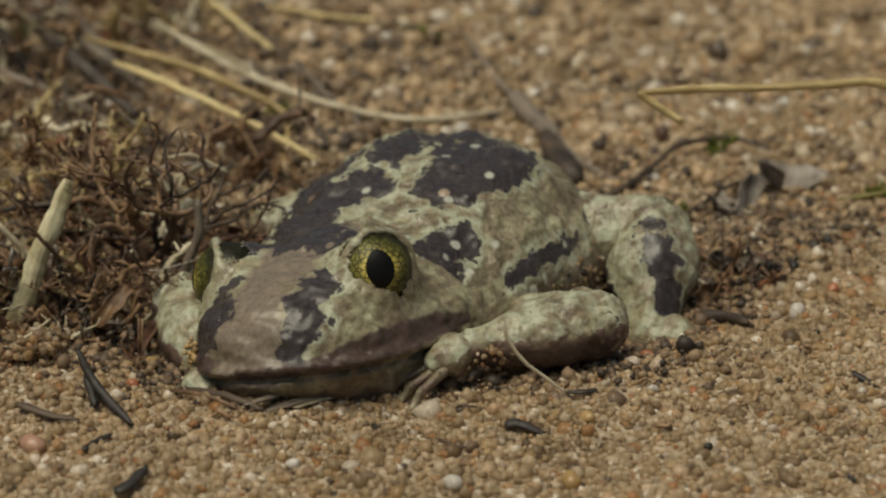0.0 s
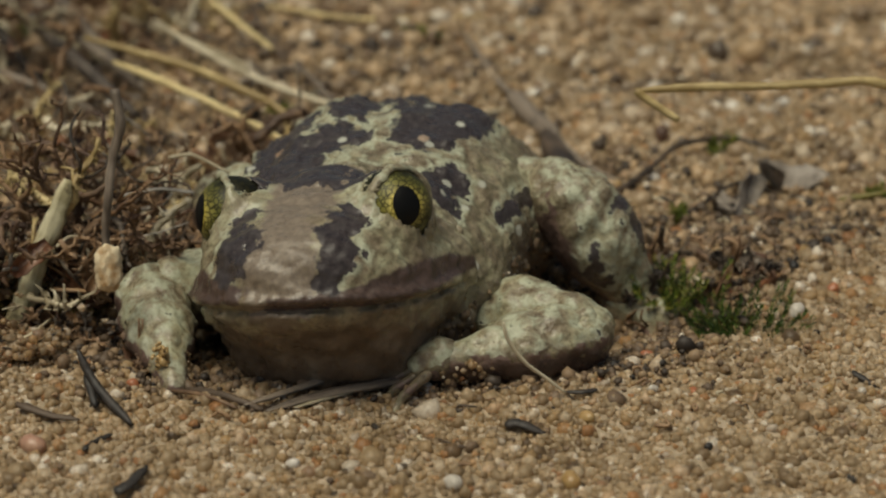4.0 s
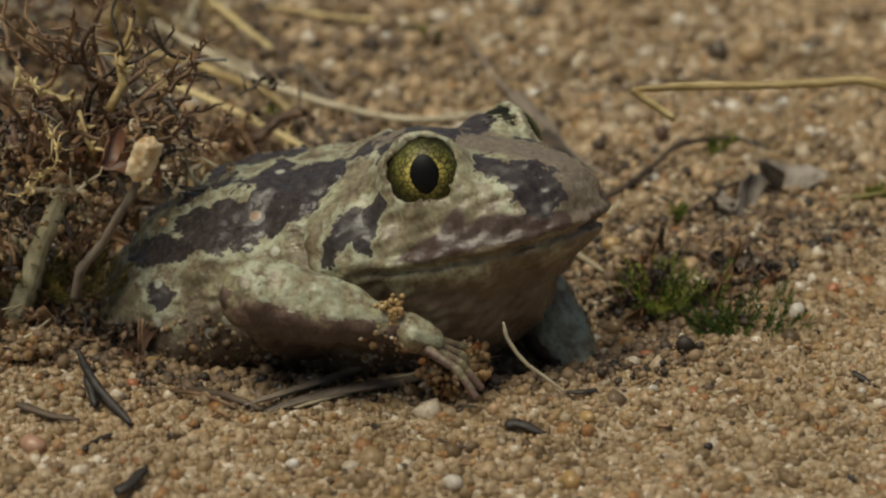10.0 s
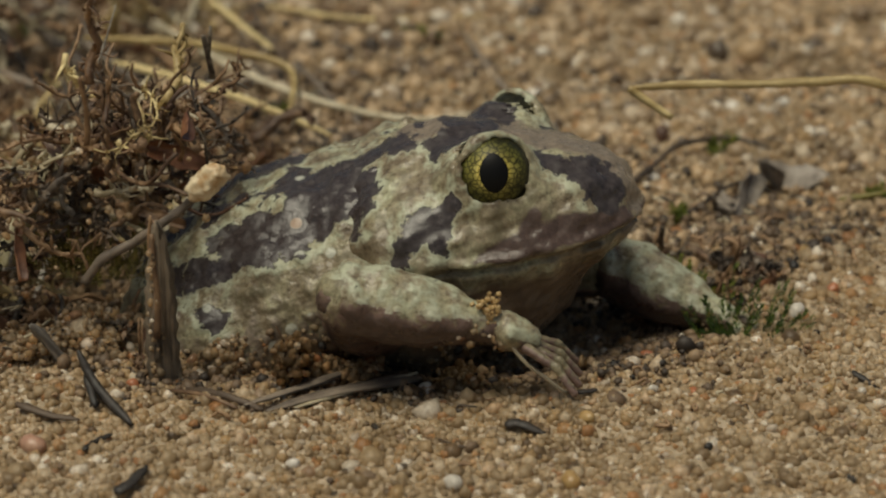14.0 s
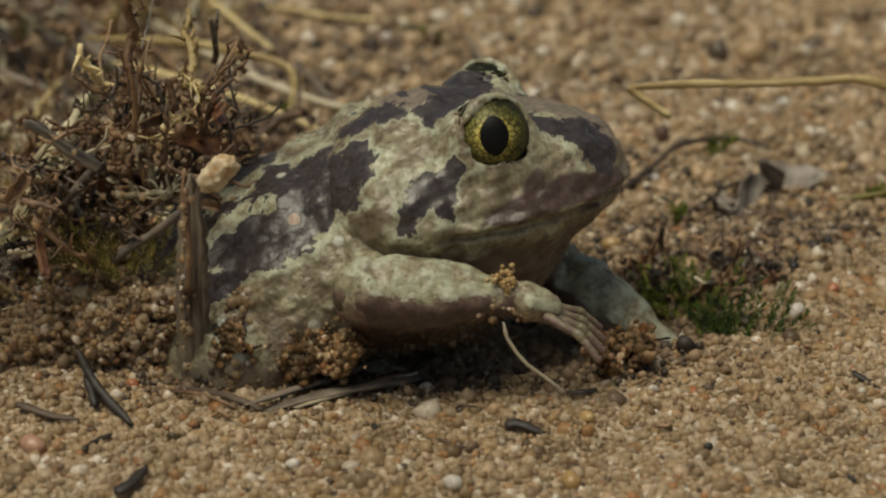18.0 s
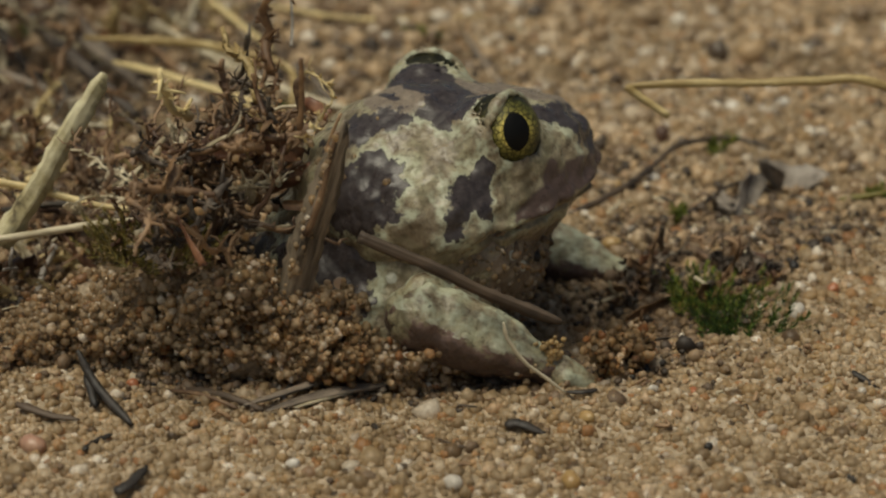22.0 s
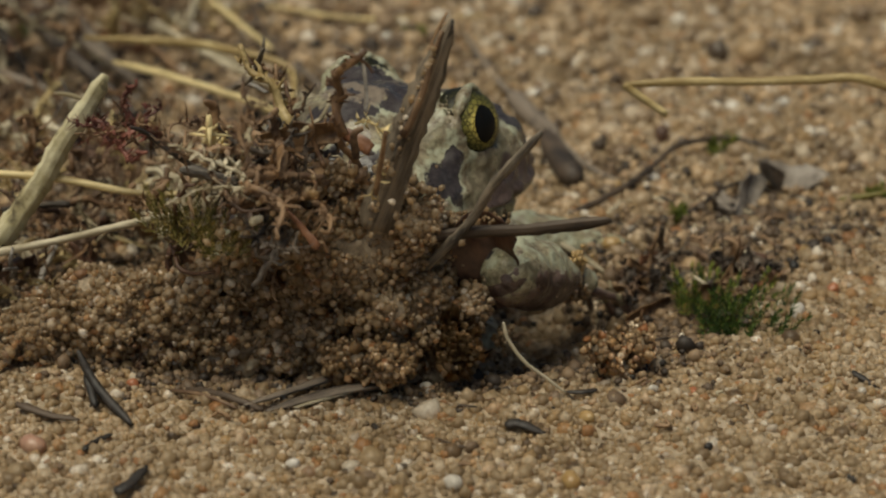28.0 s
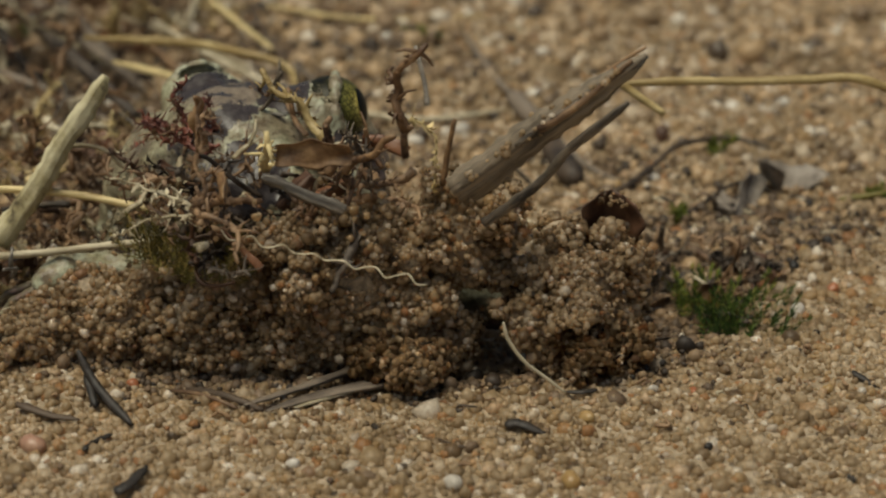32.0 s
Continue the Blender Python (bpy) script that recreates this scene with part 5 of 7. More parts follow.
stem("dark_twig", [(18.6, 85.8, 1.4), (26.3, 84.8, 1.9), (31.6, 87.5, 2.2), (45.1, 91.9, 1.7)], (0.25, 0.25), GREY, "thin grey twig on sand", "twig")
moss_sprig(-3.1, 108.0, 2.6)
moss_sprig(-24.2, 75.1, 2.0)
moss_sprig(39.7, 60.5, 2.4)
moss_sprig(31.4, 34.0, 1.8)
moss_sprig(-68.7, 110.4, 3.0)
moss_sprig(59.6, 41.2, 1.6)
pebble(-44.7, -32.7, 1.55, PINK)
pebble(-1.9, -16.4, 1.00, WHITE)
pebble(28.6, -18.7, 0.62, BRICK)
pebble(2.6, 70.2, 1.30, WHITE)
pebble(29.4, 49.8, 1.00, WHITE)
pebble(50.1, 25.6, 0.80, COAL)
pebble(45.0, 19.4, 0.90, COAL)
pebble(46.6, 23.2, 0.70, AMBER)
pebble(51.2, 80.3, 1.10, WHITE)
pebble(13.5, -41.3, 1.30, AMBER)
pebble(1.1, -42.0, 1.20, WHITE)
pebble(16.1, -25.9, 1.00, AMBER)
pebble(48.9, 11.8, 0.90, BRICK)
pebble(22.2, 26.2, 1.40, AMBER)
pebble(24.0, 47.9, 1.00, AMBER)
pebble(12.8, 20.9, 1.20, COAL)
pebble(-55.6, 45.8, 1.20, AMBER)
pebble(-35.7, 25.9, 1.20, WHITE)
pebble(35.6, 12.4, 0.90, BRICK)
pebble(-16.0, -36.5, 0.80, WHITE)
pebble(47.3, -21.2, 0.55, WHITE)
pebble(23.8, -19.7, 0.60, WHITE)
pebble(-35.4, -18.1, 0.80, BRICK)
pebble(-24.1, 6.7, 0.90, AMBER)
pebble(-34.1, -9.9, 1.00, AMBER)
pebble(-53.0, 31.3, 1.00, WHITE)
pebble(-9.0, 108.2, 1.20, WHITE)
pebble(44.4, -5.0, 0.50, COAL)
pebble(28.7, -34.6, 0.60, COAL)
pebble(43.5, -20.9, 0.80, AMBER)
pebble(24.1, -8.2, 0.90, BRICK)
pebble(43.3, 4.1, 1.20, WHITE)
pebble(31.8, 67.1, 1.40, LEAF)

# ---- things that move ----
STALK = loose_stem("broken_straw", 60, (0.54, 0.62), STRAW, "dry yellow straw with a broken bent tip", "straw", 0.0, seed=3,
                   path=((0, 0, 0), (8, 0.25, 0), (16, 0.15, 0), (24, 0.3, 0), (31, 0, 0), (42, -6, -1), (50, -14, -2), (57, -24, -3)))
bm = bmesh.new()
tube(bm, bezier([Vector((0.0, 0, 0)), Vector((0.0022, -0.0016, 0.0004)), Vector((0.0054, -0.0038, 0.0008))], 6), (0.00056, 0.00046), 9, 1, 0.1)
part("bent_tip", bm, STRAW, STALK, "bent straw tip")
SPLINTER = loose_stem("wood_splinter", 27, (0.8, 2.0), WOOD, "dark split wood splinter standing in dug sand", "splinter", 0.12, 0.42, 1, 5, bits=((0.10, 2.5, 0.35), (0.16, 3.2, -0.3), (0.22, 2.5, 0.9)), swell=2.6)
chips = random.Random(61)
for k in range(9):
    bm = bmesh.new()
    a, ln, off = chips.uniform(-0.6, 7), chips.uniform(9, 19), chips.uniform(-1, 1)
    side, q = chips.uniform(-0.9, -0.2), chips.uniform(0.25, 0.5)
    wide = lambda x: off * (0.5 + min(1.2, x * 0.09))
    tube(bm, bezier([Vector((x, side + 0.25 * chips.uniform(-1, 1), wide(x) + 0.3 * chips.uniform(-1, 1))) * MM for x in (a, a + ln * 0.3, a + ln * 0.65, a + ln)], 5), (q * 0.5 * MM, q * MM), 7, 0.7, 0.2, chips)
    part("sliver", bm, chips.choice((WOOD, WOOD, GREY, RUST)), SPLINTER)
rs = np.random.RandomState(12)
along = rs.rand(130) ** 0.7 * 22 + 3
hang("clinging_sand", grain_mesh("clinging_sand", np.stack([along, rs.normal(-0.7, 0.35, 130), rs.normal(0, 0.9, 130)], -1), np.clip(0.34 * np.exp(rs.normal(0, 0.3, 130)), 0.18, 0.7), rs, False, DAMP), SPLINTER, "damp grains clinging to the wood")
BROKEN_TWIG = loose_stem("broken_twig", 25, (0.75, 0.7), TWIG, "dark brown broken twig with a ragged end", "twig", 0.5, 0.9, 1, 7)
THIN_TWIG = loose_stem("thin_twig", 22, (0.55, 0.6), WOOD, "thin brown twig with a knobbed end", "twig", 0.4, 1.0, 0, 9)
STRIP = loose_stem("wood_strip", 10.5, (0.62, 0.75), SLATE, "flat grey weathered wood strip", "wood strip", 0.2, 0.45, 1, 11)
LONG_STALK = loose_stem("grass_stalk", 40, (0.42, 0.5), STRAW, "long dry grass stalk pushed by the toad", "grass stalk", 0.6, 1, 0, 13)
LOW_STALK = loose_stem("grass_stalk", 40, (0.42, 0.55), PALE, "long pale curved grass stalk pushed by the toad", "grass stalk", 1.2, 1, 0, 15)
PALE_STICK = loose_stem("bleached_stick", 24, (1.2, 1.6), CREAM, "pale bleached hollow stick leaning on litter", "stick", 0.3, 0.9, 1, 21)
BUD_STEM = loose_stem("seed_head", 20, (0.45, 0.6), GREY, "dry grey stem with a pale seed bud", "seed stem", 0.6, 1, 0, 17)
bm = bmesh.new()
bmesh.ops.create_icosphere(bm, subdivisions=4, radius=1)
for v in bm.verts:
    d = np.array(v.co[:])[None]
    k = 1 + 0.22 * lumps(d[:, 0], d[:, 1], d[:, 2], 1.3, 77)[0] + 0.16 * abs(lumps(d[:, 0], d[:, 1], d[:, 2], 0.55, 78)[0])
    v.co = Vector((v.co.x * 2.5 * k - 0.4, v.co.y * 1.5 * k, v.co.z * 1.4 * k + 0.5 * v.co.x * v.co.x)) * MM
part("bud", bm, BUD, BUD_STEM, "pale yellow seed bud")
THREAD = loose_stem("root_thread", 24, (0.12, 0.10), PALE, "thin pale wavy root thread across dug sand", "root", 0.9, 1, 0, 23, path=[(k * 1.2, 0.4 * math.sin(k * 2.1), 0.5 * math.sin(k * 1.7 + 1)) for k in range(21)])
ROOT = loose_stem("root_thread", 13, (0.28, 0.2), PALE, "thin pale crooked root sticking out", "root", 0.9, 1, 0, 25)
BRANCHES = branching_moss("branching_moss", 47, 21, 9, [RUST, TWIG, RUST, LEAF], "dark brown forked branches of dead moss")
BROWN_MOSS = moss_clump("dried_moss_clump", 31, 21, 30, [RUST, CURL, RUST, TWIG, STRAW, GREY, RUST], "tangled dried brown moss clump with forked stems", 0.34, 3, 0.42, 9, 24)
DARK_MOSS = moss_clump("dried_moss_clump", 33, 19, 60, [TWIG, RUST, GREY, RUST, PALE, RUST], "dark tangled dried moss clump", 0.34, 3, 0.42, 7, 16)
RED_MOSS = moss_clump("red_moss", 35, 11, 22, [RED, RED, RUST], "thin red brown branching moss", 0.2, 1, 0.16)
FORK = loose_stem("forked_lichen", 8, (0.5, 0.75), CURL, "orange tan forked lichen scrap", "lichen", 0.5, 0.8, 0, 27, bits=((0.3, -2.6, 1.6), (0.55, -2.2, 1.8), (0.7, 2.4, 1.4)))
CURLED_LEAF = leaf_piece("dead_leaf", 3.4, 9.0, CURL, "red brown curled leaf strip lying on moss", 14)
DARK_STEM = loose_stem("dark_twig", 10, (0.28, 0.32), TWIG, "thin dark stem caught in moss", "twig", 0.4, 1, 0, 29)
TAN_STEM = loose_stem("forked_twig", 8, (0.4, 0.5), CURL, "tan forked stem beside the splinter", "stem", 0.5, 0.8, 0, 43, bits=((0.4, 2.4, 1.4),))
for k, (x, y, lift, size, turn) in enumerate(((-44, 26, 6, 24, 0), (-52, 8, 4, 17, 70), (-36, 44, 4, 20, 200), (-60, 62, 5, 26, 120), (-66, 96, 8, 30, 40), (-46, 118, 4, 28, 250), (-31, 24, 1, 13, 300))):
    thicket = moss_clump("litter_clump", 101 + k, size, 26, [RUST, CURL, RUST, PALE, CURL, STRAW], "brown tangle of dead plant litter on sand", 0.45, 2, 0.42, 8, 14)
    thicket.matrix_basis = pose(*on_sand(x, y, lift), 0, 0, turn)
for k, (x, y, size) in enumerate(((33, 11, 8), (26, 19, 7), (39, 17, 7), (-45, -5, 11), (-36, -9, 8), (-50, 0, 9))):
    thicket = moss_clump("litter_clump", 121 + k, size, 20, [TWIG, RUST, GREY], "small dark tangle of dead moss on sand", 0.28, 3, 0.45, 5, 6)
    thicket.matrix_basis = pose(*on_sand(x, y, 0.8), 0, 0, 70 * k)
CRUMB = clump("humus_clump", (3.2, 2.4, 2.6), 90, "small dark damp lump of humus and grains", 8, 2)
OLIVE_TUFT = moss_tuft("olive_moss_tuft", 37, 34, 6.2, OLIVE, "olive and yellow withered moss tuft", 1.0)
MOSS_TUFT = moss_tuft("moss_tuft", 39, 46, 6.2, MOSS, "bright green star moss tuft in sand")
MOSS_TUFT_DARK = moss_tuft("moss_tuft", 41, 52, 7.4, MOSS_DEEP, "dark green moss tuft in sand")
BROWN_LEAF = leaf_piece("dead_leaf", 8.0, 8.6, LEAF, "dark brown curled leaf scrap with sand on it", 4)
rs = np.random.RandomState(4)
hang("clinging_sand", grain_mesh("clinging_sand", np.stack([rs.uniform(-3.2, 3.2, 60), rs.uniform(-1.6, -0.2, 60), rs.choice((-3.9, 3.7), 60) + rs.normal(0, 0.5, 60)], -1), rs.uniform(0.2, 0.45, 60), rs, False, DAMP), BROWN_LEAF, "grains on the leaf's edge")
g = leaf_piece("dead_leaf", 10, 5, ASH, "grey crumpled dead leaf lying on sand", 6)
g.matrix_basis = pose(*on_sand(47, 47, 1.6), -62, 16, 20)
g = leaf_piece("dead_leaf", 4.5, 12, ASH, "long torn grey dead leaf strip lying on sand", 9)
g.matrix_basis = pose(*on_sand(41, 41, 1.8), -60, 58, 10)
g = leaf_piece("dead_leaf", 5, 4, ASH, "small grey dead leaf scrap lying on sand", 8)
g.matrix_basis = pose(*on_sand(38, 38, 1.2), -70, 10, 60)
HEAPS = [clump("sand_heap", s, 50 + i, "low heap of damp brown dug sand" if s[2] < 7.5 else "crumbly heap of damp brown dug sand")
         for i, s in enumerate([(13, 7, 7), (11, 6, 8.5), (11, 6, 9.5), (13, 5, 11), (12, 6, 8), (7, 4.5, 9.5), (12, 6, 8), (11, 6, 8), (12, 6, 9), (9, 5, 6)])]
LUMPS = [clump("dug_lump", size, 80 + k, "small dark lump of damp sand and humus", 12, 3) for k, size in enumerate(((4.6, 3.2, 3.4), (3.4, 2.6, 3.0), (5.4, 3.2, 3.0), (3.8, 2.8, 4.0)))]
clump("sand_lump", (5.4, 3.6, 3.0), 70, "small lump of grains stuck together").matrix_basis = pose(*on_sand(-48, -11, 1.2))


# ---- what moves ----
def between(rows, t):
    """The values of a table at t seconds, straight from row to row."""
    cols = list(zip(*rows))
    return [float(np.interp(t, cols[0], c)) for c in cols[1:]]


def motions():
    # seconds, place in millimetres, heading, nose up, lean
    nods = [
        (0, -16.5, -7.7, 9.6, -114.7, 5.9, 12.9), (0.5, -16.5, -7.7, 9.6, -114.7, 5.9, 12.9), (1, -16.9, -7.8, 11.8, -112.2, 4.7, 10.4),
        (1.5, -17.1, -6, 12.2, -117.4, 1.3, 14), (2, -14.8, -7.6, 14.3, -117.7, 5.8, 10.6), (2.5, -13.2, -6, 14.4, -118.6, -2.2, 14.4),
        (3, -20.7, -9.7, 13.6, -113.9, 5.7, 8.5), (3.5, -15.3, -9.2, 16.2, -106.6, 8.3, 7.9), (5.5, -12.9, -5.1, 19.8, -81.2, 13.7, -1.2),
        (6, -2.2, -5.8, 25, -60.4, 14.7, -13), (6.5, -6.7, -5.8, 25.7, -58.3, 11.2, -3.6), (7, -4.8, -5.1, 22.7, -63.8, 18.2, -5.5),
        (7.5, -8.3, -5.7, 24.9, -56.4, 17.8, -4.5), (8, -9.4, -5.1, 24, -69.9, 18.5, 1.6), (8.5, -5.4, -5, 27.9, -59.2, 18.9, -4.2),
        (9, -5.3, -3.3, 24, -59.9, 15.2, -2.1), (9.5, -2, -3.1, 25, -52.1, 16.5, -3.3), (10, 2.7, -2.3, 22, -28.5, 12.6, -6.9),
        (10.5, 7.7, -1.1, 23.8, -25.8, -2.1, -5.6), (11, 5.1, 0.4, 23.8, -20.1, 7, -5.3), (11.5, 7.4, -0.1, 25.3, -18.2, 5.8, -4.4),
        (12, 5.7, -0.4, 22.8, -20.3, 5, -2.8), (12.5, 6.6, -0.1, 23.6, -19.2, 1.1, -6.1), (13, 8.1, 0.2, 27.9, -17.9, 7, -8.3),
        (13.5, 8.3, 0.1, 23.8, -12.7, 2.2, -9.6), (14, 7.1, 1.3, 21.7, -9, 5.1, -4.3), (14.5, 11, 0.8, 27.4, -11.7, 5.6, -5.1),
        (16.5, 4.8, 0.3, 23.6, 1.9, 3.9, -6.8), (17, 4.8, 0.3, 23.6, 1.9, 3.9, -6.8), (17.5, 4.8, 0.3, 23.6, 1.9, 3.9, -6.8),
        (18, 5.2, 0.6, 26.1, 1.1, 3.9, -6.4), (18.5, 4.9, 0.1, 28.3, 2.5, 6.9, -5.1), (19, 7.1, -0.2, 27.4, 4.8, 2.4, -5.4),
        (19.5, 4.9, 0, 25.1, 3, 11.8, -1.1), (20, 8.3, 0.1, 26.8, 1.8, 0.6, -5), (20.5, 0.9, 2.5, 28.3, 11.7, 12.5, -2.7),
        (21, 0.4, 4.8, 26.9, 27.4, 2.8, -2.5), (21.5, 0.4, 5, 27, 30.4, 2.9, -3.6), (22, 2.6, 5.7, 25.3, 25.9, 2.8, -1.7),
        (22.5, 0.3, 7.6, 25.7, 30.2, 1.9, -3.9), (23, -3.5, 9.3, 23.6, 39, -5.2, -3.8), (23.5, -2.3, 11, 24.1, 36.4, -3.6, -3.4),
        (24, -6, 12.4, 23, 39.7, -3.4, -3.7), (24.5, -5.1, 12.1, 22.8, 40.4, -3.4, -4.2), (25, -4.9, 12.2, 22.7, 40.4, -3.3, -4),
        (25.5, -4.9, 12.2, 22.7, 40.4, -3.3, -4), (27.5, -4.9, 12.2, 22.7, 40.4, -3.3, -4), (28, -4, 12.3, 23.2, 39.6, -4, -2.9),
        (28.5, -11.1, 13.8, 23.3, 46, 4, -4.3), (29, -8.1, 15.5, 21.9, 48.2, 9.4, -4), (29.5, -7.8, 16.1, 21.9, 46.8, 8.6, -2.8),
        (30, -5.8, 16.1, 21.4, 47.1, 7.1, -0.7), (30.5, -6.7, 17.8, 22.2, 47.6, 8.2, -4), (31, -22.4, 18.1, 22, 58.2, -4, -6),
        (31.5, -22.1, 18.1, 21.5, 59.6, -4, -5.3), (32, -22.1, 18.2, 21.5, 60.1, -3.6, -5.1),
    ]
    # seconds, heading and rise of the trunk
    trunk = [
        (0, -120, -13), (1, -120, -12), (2, -123, -11), (2.5, -122, -11), (3, -118, -10), (3.5, -112, -8), (5.5, -74, 8), (6, -52, 20), (7, -54, 20),
        (8, -58, 22), (9, -50, 22), (9.5, -44, 20), (10, -24, 16), (11, -18, 20), (12, -17, 20), (13, -13, 27), (14, -8, 20), (14.5, -10, 25),
        (16.5, 3, 24), (17.5, 3, 24), (18, 3, 28), (19, 6, 32), (20, 4, 34), (20.5, 12, 44), (21, 22, 55), (22, 22, 57), (23, 35, 62), (24, 36, 66),
        (25.5, 36, 66), (28, 36, 66), (29, 42, 68), (30.5, 44, 70), (31, 58, 74), (32, 64, 76),
    ]
    # seconds, wrist, and where the elbow points
    left_reach = [
        (0, -0.3, -16, 3.3, 18, -8, 3.6), (1, -2.2, -16, 3.1, 17.3, -8, 2.6), (2, -2.2, -16, 3.8, 19.6, -8, 4.7), (3, -6.7, -18, 3.1, 13.3, -9, 5.2),
        (3.5, -1.6, -16, 3.4, 17.3, -8, 4), (5.5, 6.5, -9, 0, 18.5, -4, 2.5), (6, 14, -9, 1.0, 25, -4, 1.8), (6.5, 13, -9, 1.0, 24, -4, 2.0),
        (7, 9.5, -9, 0.5, 20.5, -4, 2.4), (7.5, 9, -9, 0.5, 20, -4, 2.6), (8, 7, -9, 0, 17, -4, 3.6), (8.5, 8, -9, 0, 17.5, -4, 3.2),
        (9, 10.5, -8, 0, 14.5, -3, 3.0), (9.5, 14, -6, -1, 12, 2, 3.2), (10, 15.4, -2, -3.1, 10.1, 6, 3.2), (11, 23, 0, -3.2, 13.7, 8, 1.6),
        (12, 27.3, 2, -2.6, 16.5, 8, 1.6), (13, 31.6, 4, -2.8, 18.6, 8, 1.6), (14, 28.9, 6, 0.9, 20.7, 10, 3.8), (14.5, 32.2, 4, 0.3, 20.6, 8, 4.6),
        (17, 23.3, 4, -1.3, 15.1, 8, 1.6), (18, 21.2, 4, -0.5, 14.4, 8, 3.1), (19, 28.3, 6, -1.4, 18.7, 10, 3), (20, 28.3, 8, 2.3, 18, 12, 5.2),
        (20.5, 21.5, 12, 8.3, 15.4, 16, 6.7), (21, 15.8, 22, -0.4, 8.5, 24, 2), (28, 14.6, 28, -1.2, 7.1, 28, -0.4),
        (30, -6.3, 30, 1.2, -13.7, 30, -0.4), (30.5, -33.9, 20, 10.5, -27.9, 24, 7.4), (31, -42, 0, 7.0, -30, 7, 3.0),
        (32, -42.3, 0, 6.8, -30.3, 7, 2.8),
    ]
    right_reach = [
        (0, -28.7, -10, 1.3, -30.9, 0, 2.7), (3.5, -28.7, -10, 2, -31.4, -2, 3.6), (5.5, -34.4, -12, 2.2, -38.1, -4, 5.9),
        (6, -23, -14, 5.2, -33.9, -8, 9), (7, -22.2, -16, 4.7, -36, -8, 6.2), (8, -23.5, -16, 4.3, -38.7, -8, 4.7),
        (9, -22.9, -16, 4.7, -35.3, -8, 6.2), (10, -3.4, -20, 7.9, -21.2, -19, 11.9), (11, -0.9, -20, 7.9, -18, -19, 11.6),
        (12, 3.6, -20, 7.2, -15.2, -19, 10.9), (13, 5.4, -20, 10, -11, -19, 13), (14, 5.5, -20, 8.6, -10.4, -19, 11.6),
        (14.5, 9.2, -20, 9.6, -6, -19, 12.6), (17, 9.2, -20, 12, -6.6, -19, 11.6), (18, 6.7, -20, 12, -8.5, -19, 12.3),
        (19, 14.2, -20, 13.4, -1.5, -19, 13), (20, 13, -20, 12, -2.8, -19, 13), (20.5, 9.2, -20, 12.7, -5.3, -18, 13.2),
        (21, 3, -16, 1.9, -8, -15, 9.9), (22, 11.4, -16, 1.9, -2.8, -15, 7.8), (23, 10.8, -12, 10.7, -2.9, -12, 11.4),
        (24, 17.2, 8, 2.3, 8, -8, 10.1), (28, 17.2, 8, 2.3, 8, -8, 10.1), (29, 17.9, 10, 5.3, 9.6, -6, 13.2), (30, 19.5, 12, 2.9, 14.5, -2, 10.9),
        (31, 14.8, 0, -1.7, 11.3, 0, 2.7), (32, 14.8, 0, -1.7, 11.3, 0, 2.7),
    ]
    # the left hind foot and knee while they show
    left_kick = [
        (0, 25.5, 5, -3.7, 32.9, 10, 2.0), (1, 25.5, 5, -4.4, 34.2, 10, 3.5), (2, 26.5, 6, -4.4, 34.1, 12, 7.3), (3, 22.8, 8, -0.7, 23.6, 14, 10.5),
        (3.5, 25, 8, -1.5, 18.1, 14, 5.9),
    ]
    toad, head, arms, legs, eyes = TOAD
    moves = {o: [] for o in (toad, head, *eyes, *(p for limb in arms + legs for p in limb))}
    for row in nods:
        t, x, y, z, heading, rise, lean = row
        h = pose(x * MM, y * MM, z * MM, lean, -rise, heading)
        turn, up = between(trunk, t)
        at = h @ (Vector((-9, 0, -7)) * MM) + Vector((0, 3.0 * min(1, max(0, (t - 9) / 2)), 0)) * MM
        body = pose(*at, 0, -up, turn)
        home = body.inverted()
        moves[toad].append((t, body))
        moves[head].append((t, home @ h))
        # an eye seen from in front turns a little towards what it sees there
        for side, eye in zip((1, -1), eyes):
            at, gaze = Vector((EYE[0], EYE[1] * side, EYE[2])) * MM, Vector((GAZE[0], GAZE[1] * side, GAZE[2]))
            ahead = (h.inverted() @ VIEW.translation - at).normalized()
            share = 0.85 * max(0, gaze.dot(ahead))
            moves[eye].append((t, aim(at, gaze.lerp(ahead, share))))
        for side, reach, (upper, lower, end) in zip((1, -1), (left_reach, right_reach), arms):
            v = between(reach, t)
            root = body @ (Vector((-8, 12.0 * side, -9)) * MM)
            wrist, elbow = Vector(v[:3]) * MM, Vector(v[3:]) * MM
            arm, fore = (elbow - root).normalized(), (wrist - elbow).normalized()
            wrist = elbow + fore * 0.0175
            moves[upper].append((t, home @ aim(elbow - arm * 0.012, arm)))
            moves[lower].append((t, home @ aim(elbow, fore)))
            moves[end].append((t, home @ aim(wrist, Vector((*(wrist - elbow).xy, min(0, (wrist - elbow).z) * 0.5 - 0.008)))))
        for side, (upper, lower, end) in zip((1, -1), legs):
            root = body @ (Vector((-29, 8.0 * side, -7)) * MM)
            tuck = min(1, max(0, (t - 8) / 2))
            foot = body @ (Vector((-31, (19 - 6 * tuck) * side, -15 - tuck)) * MM)
            knee = body @ (Vector((-16 - 4 * tuck, (26 - 16 * tuck) * side, -5 - 12 * tuck)) * MM)
            if side > 0 and t < 5:
                v = between(left_kick, t)
                foot, knee = Vector(v[:3]) * MM, Vector(v[3:]) * MM
            elbow, ankle = bend(root, foot, knee, 0.017, 0.015)
            moves[upper].append((t, home @ aim(root, elbow - root)))
            moves[lower].append((t, home @ aim(elbow, ankle - elbow)))
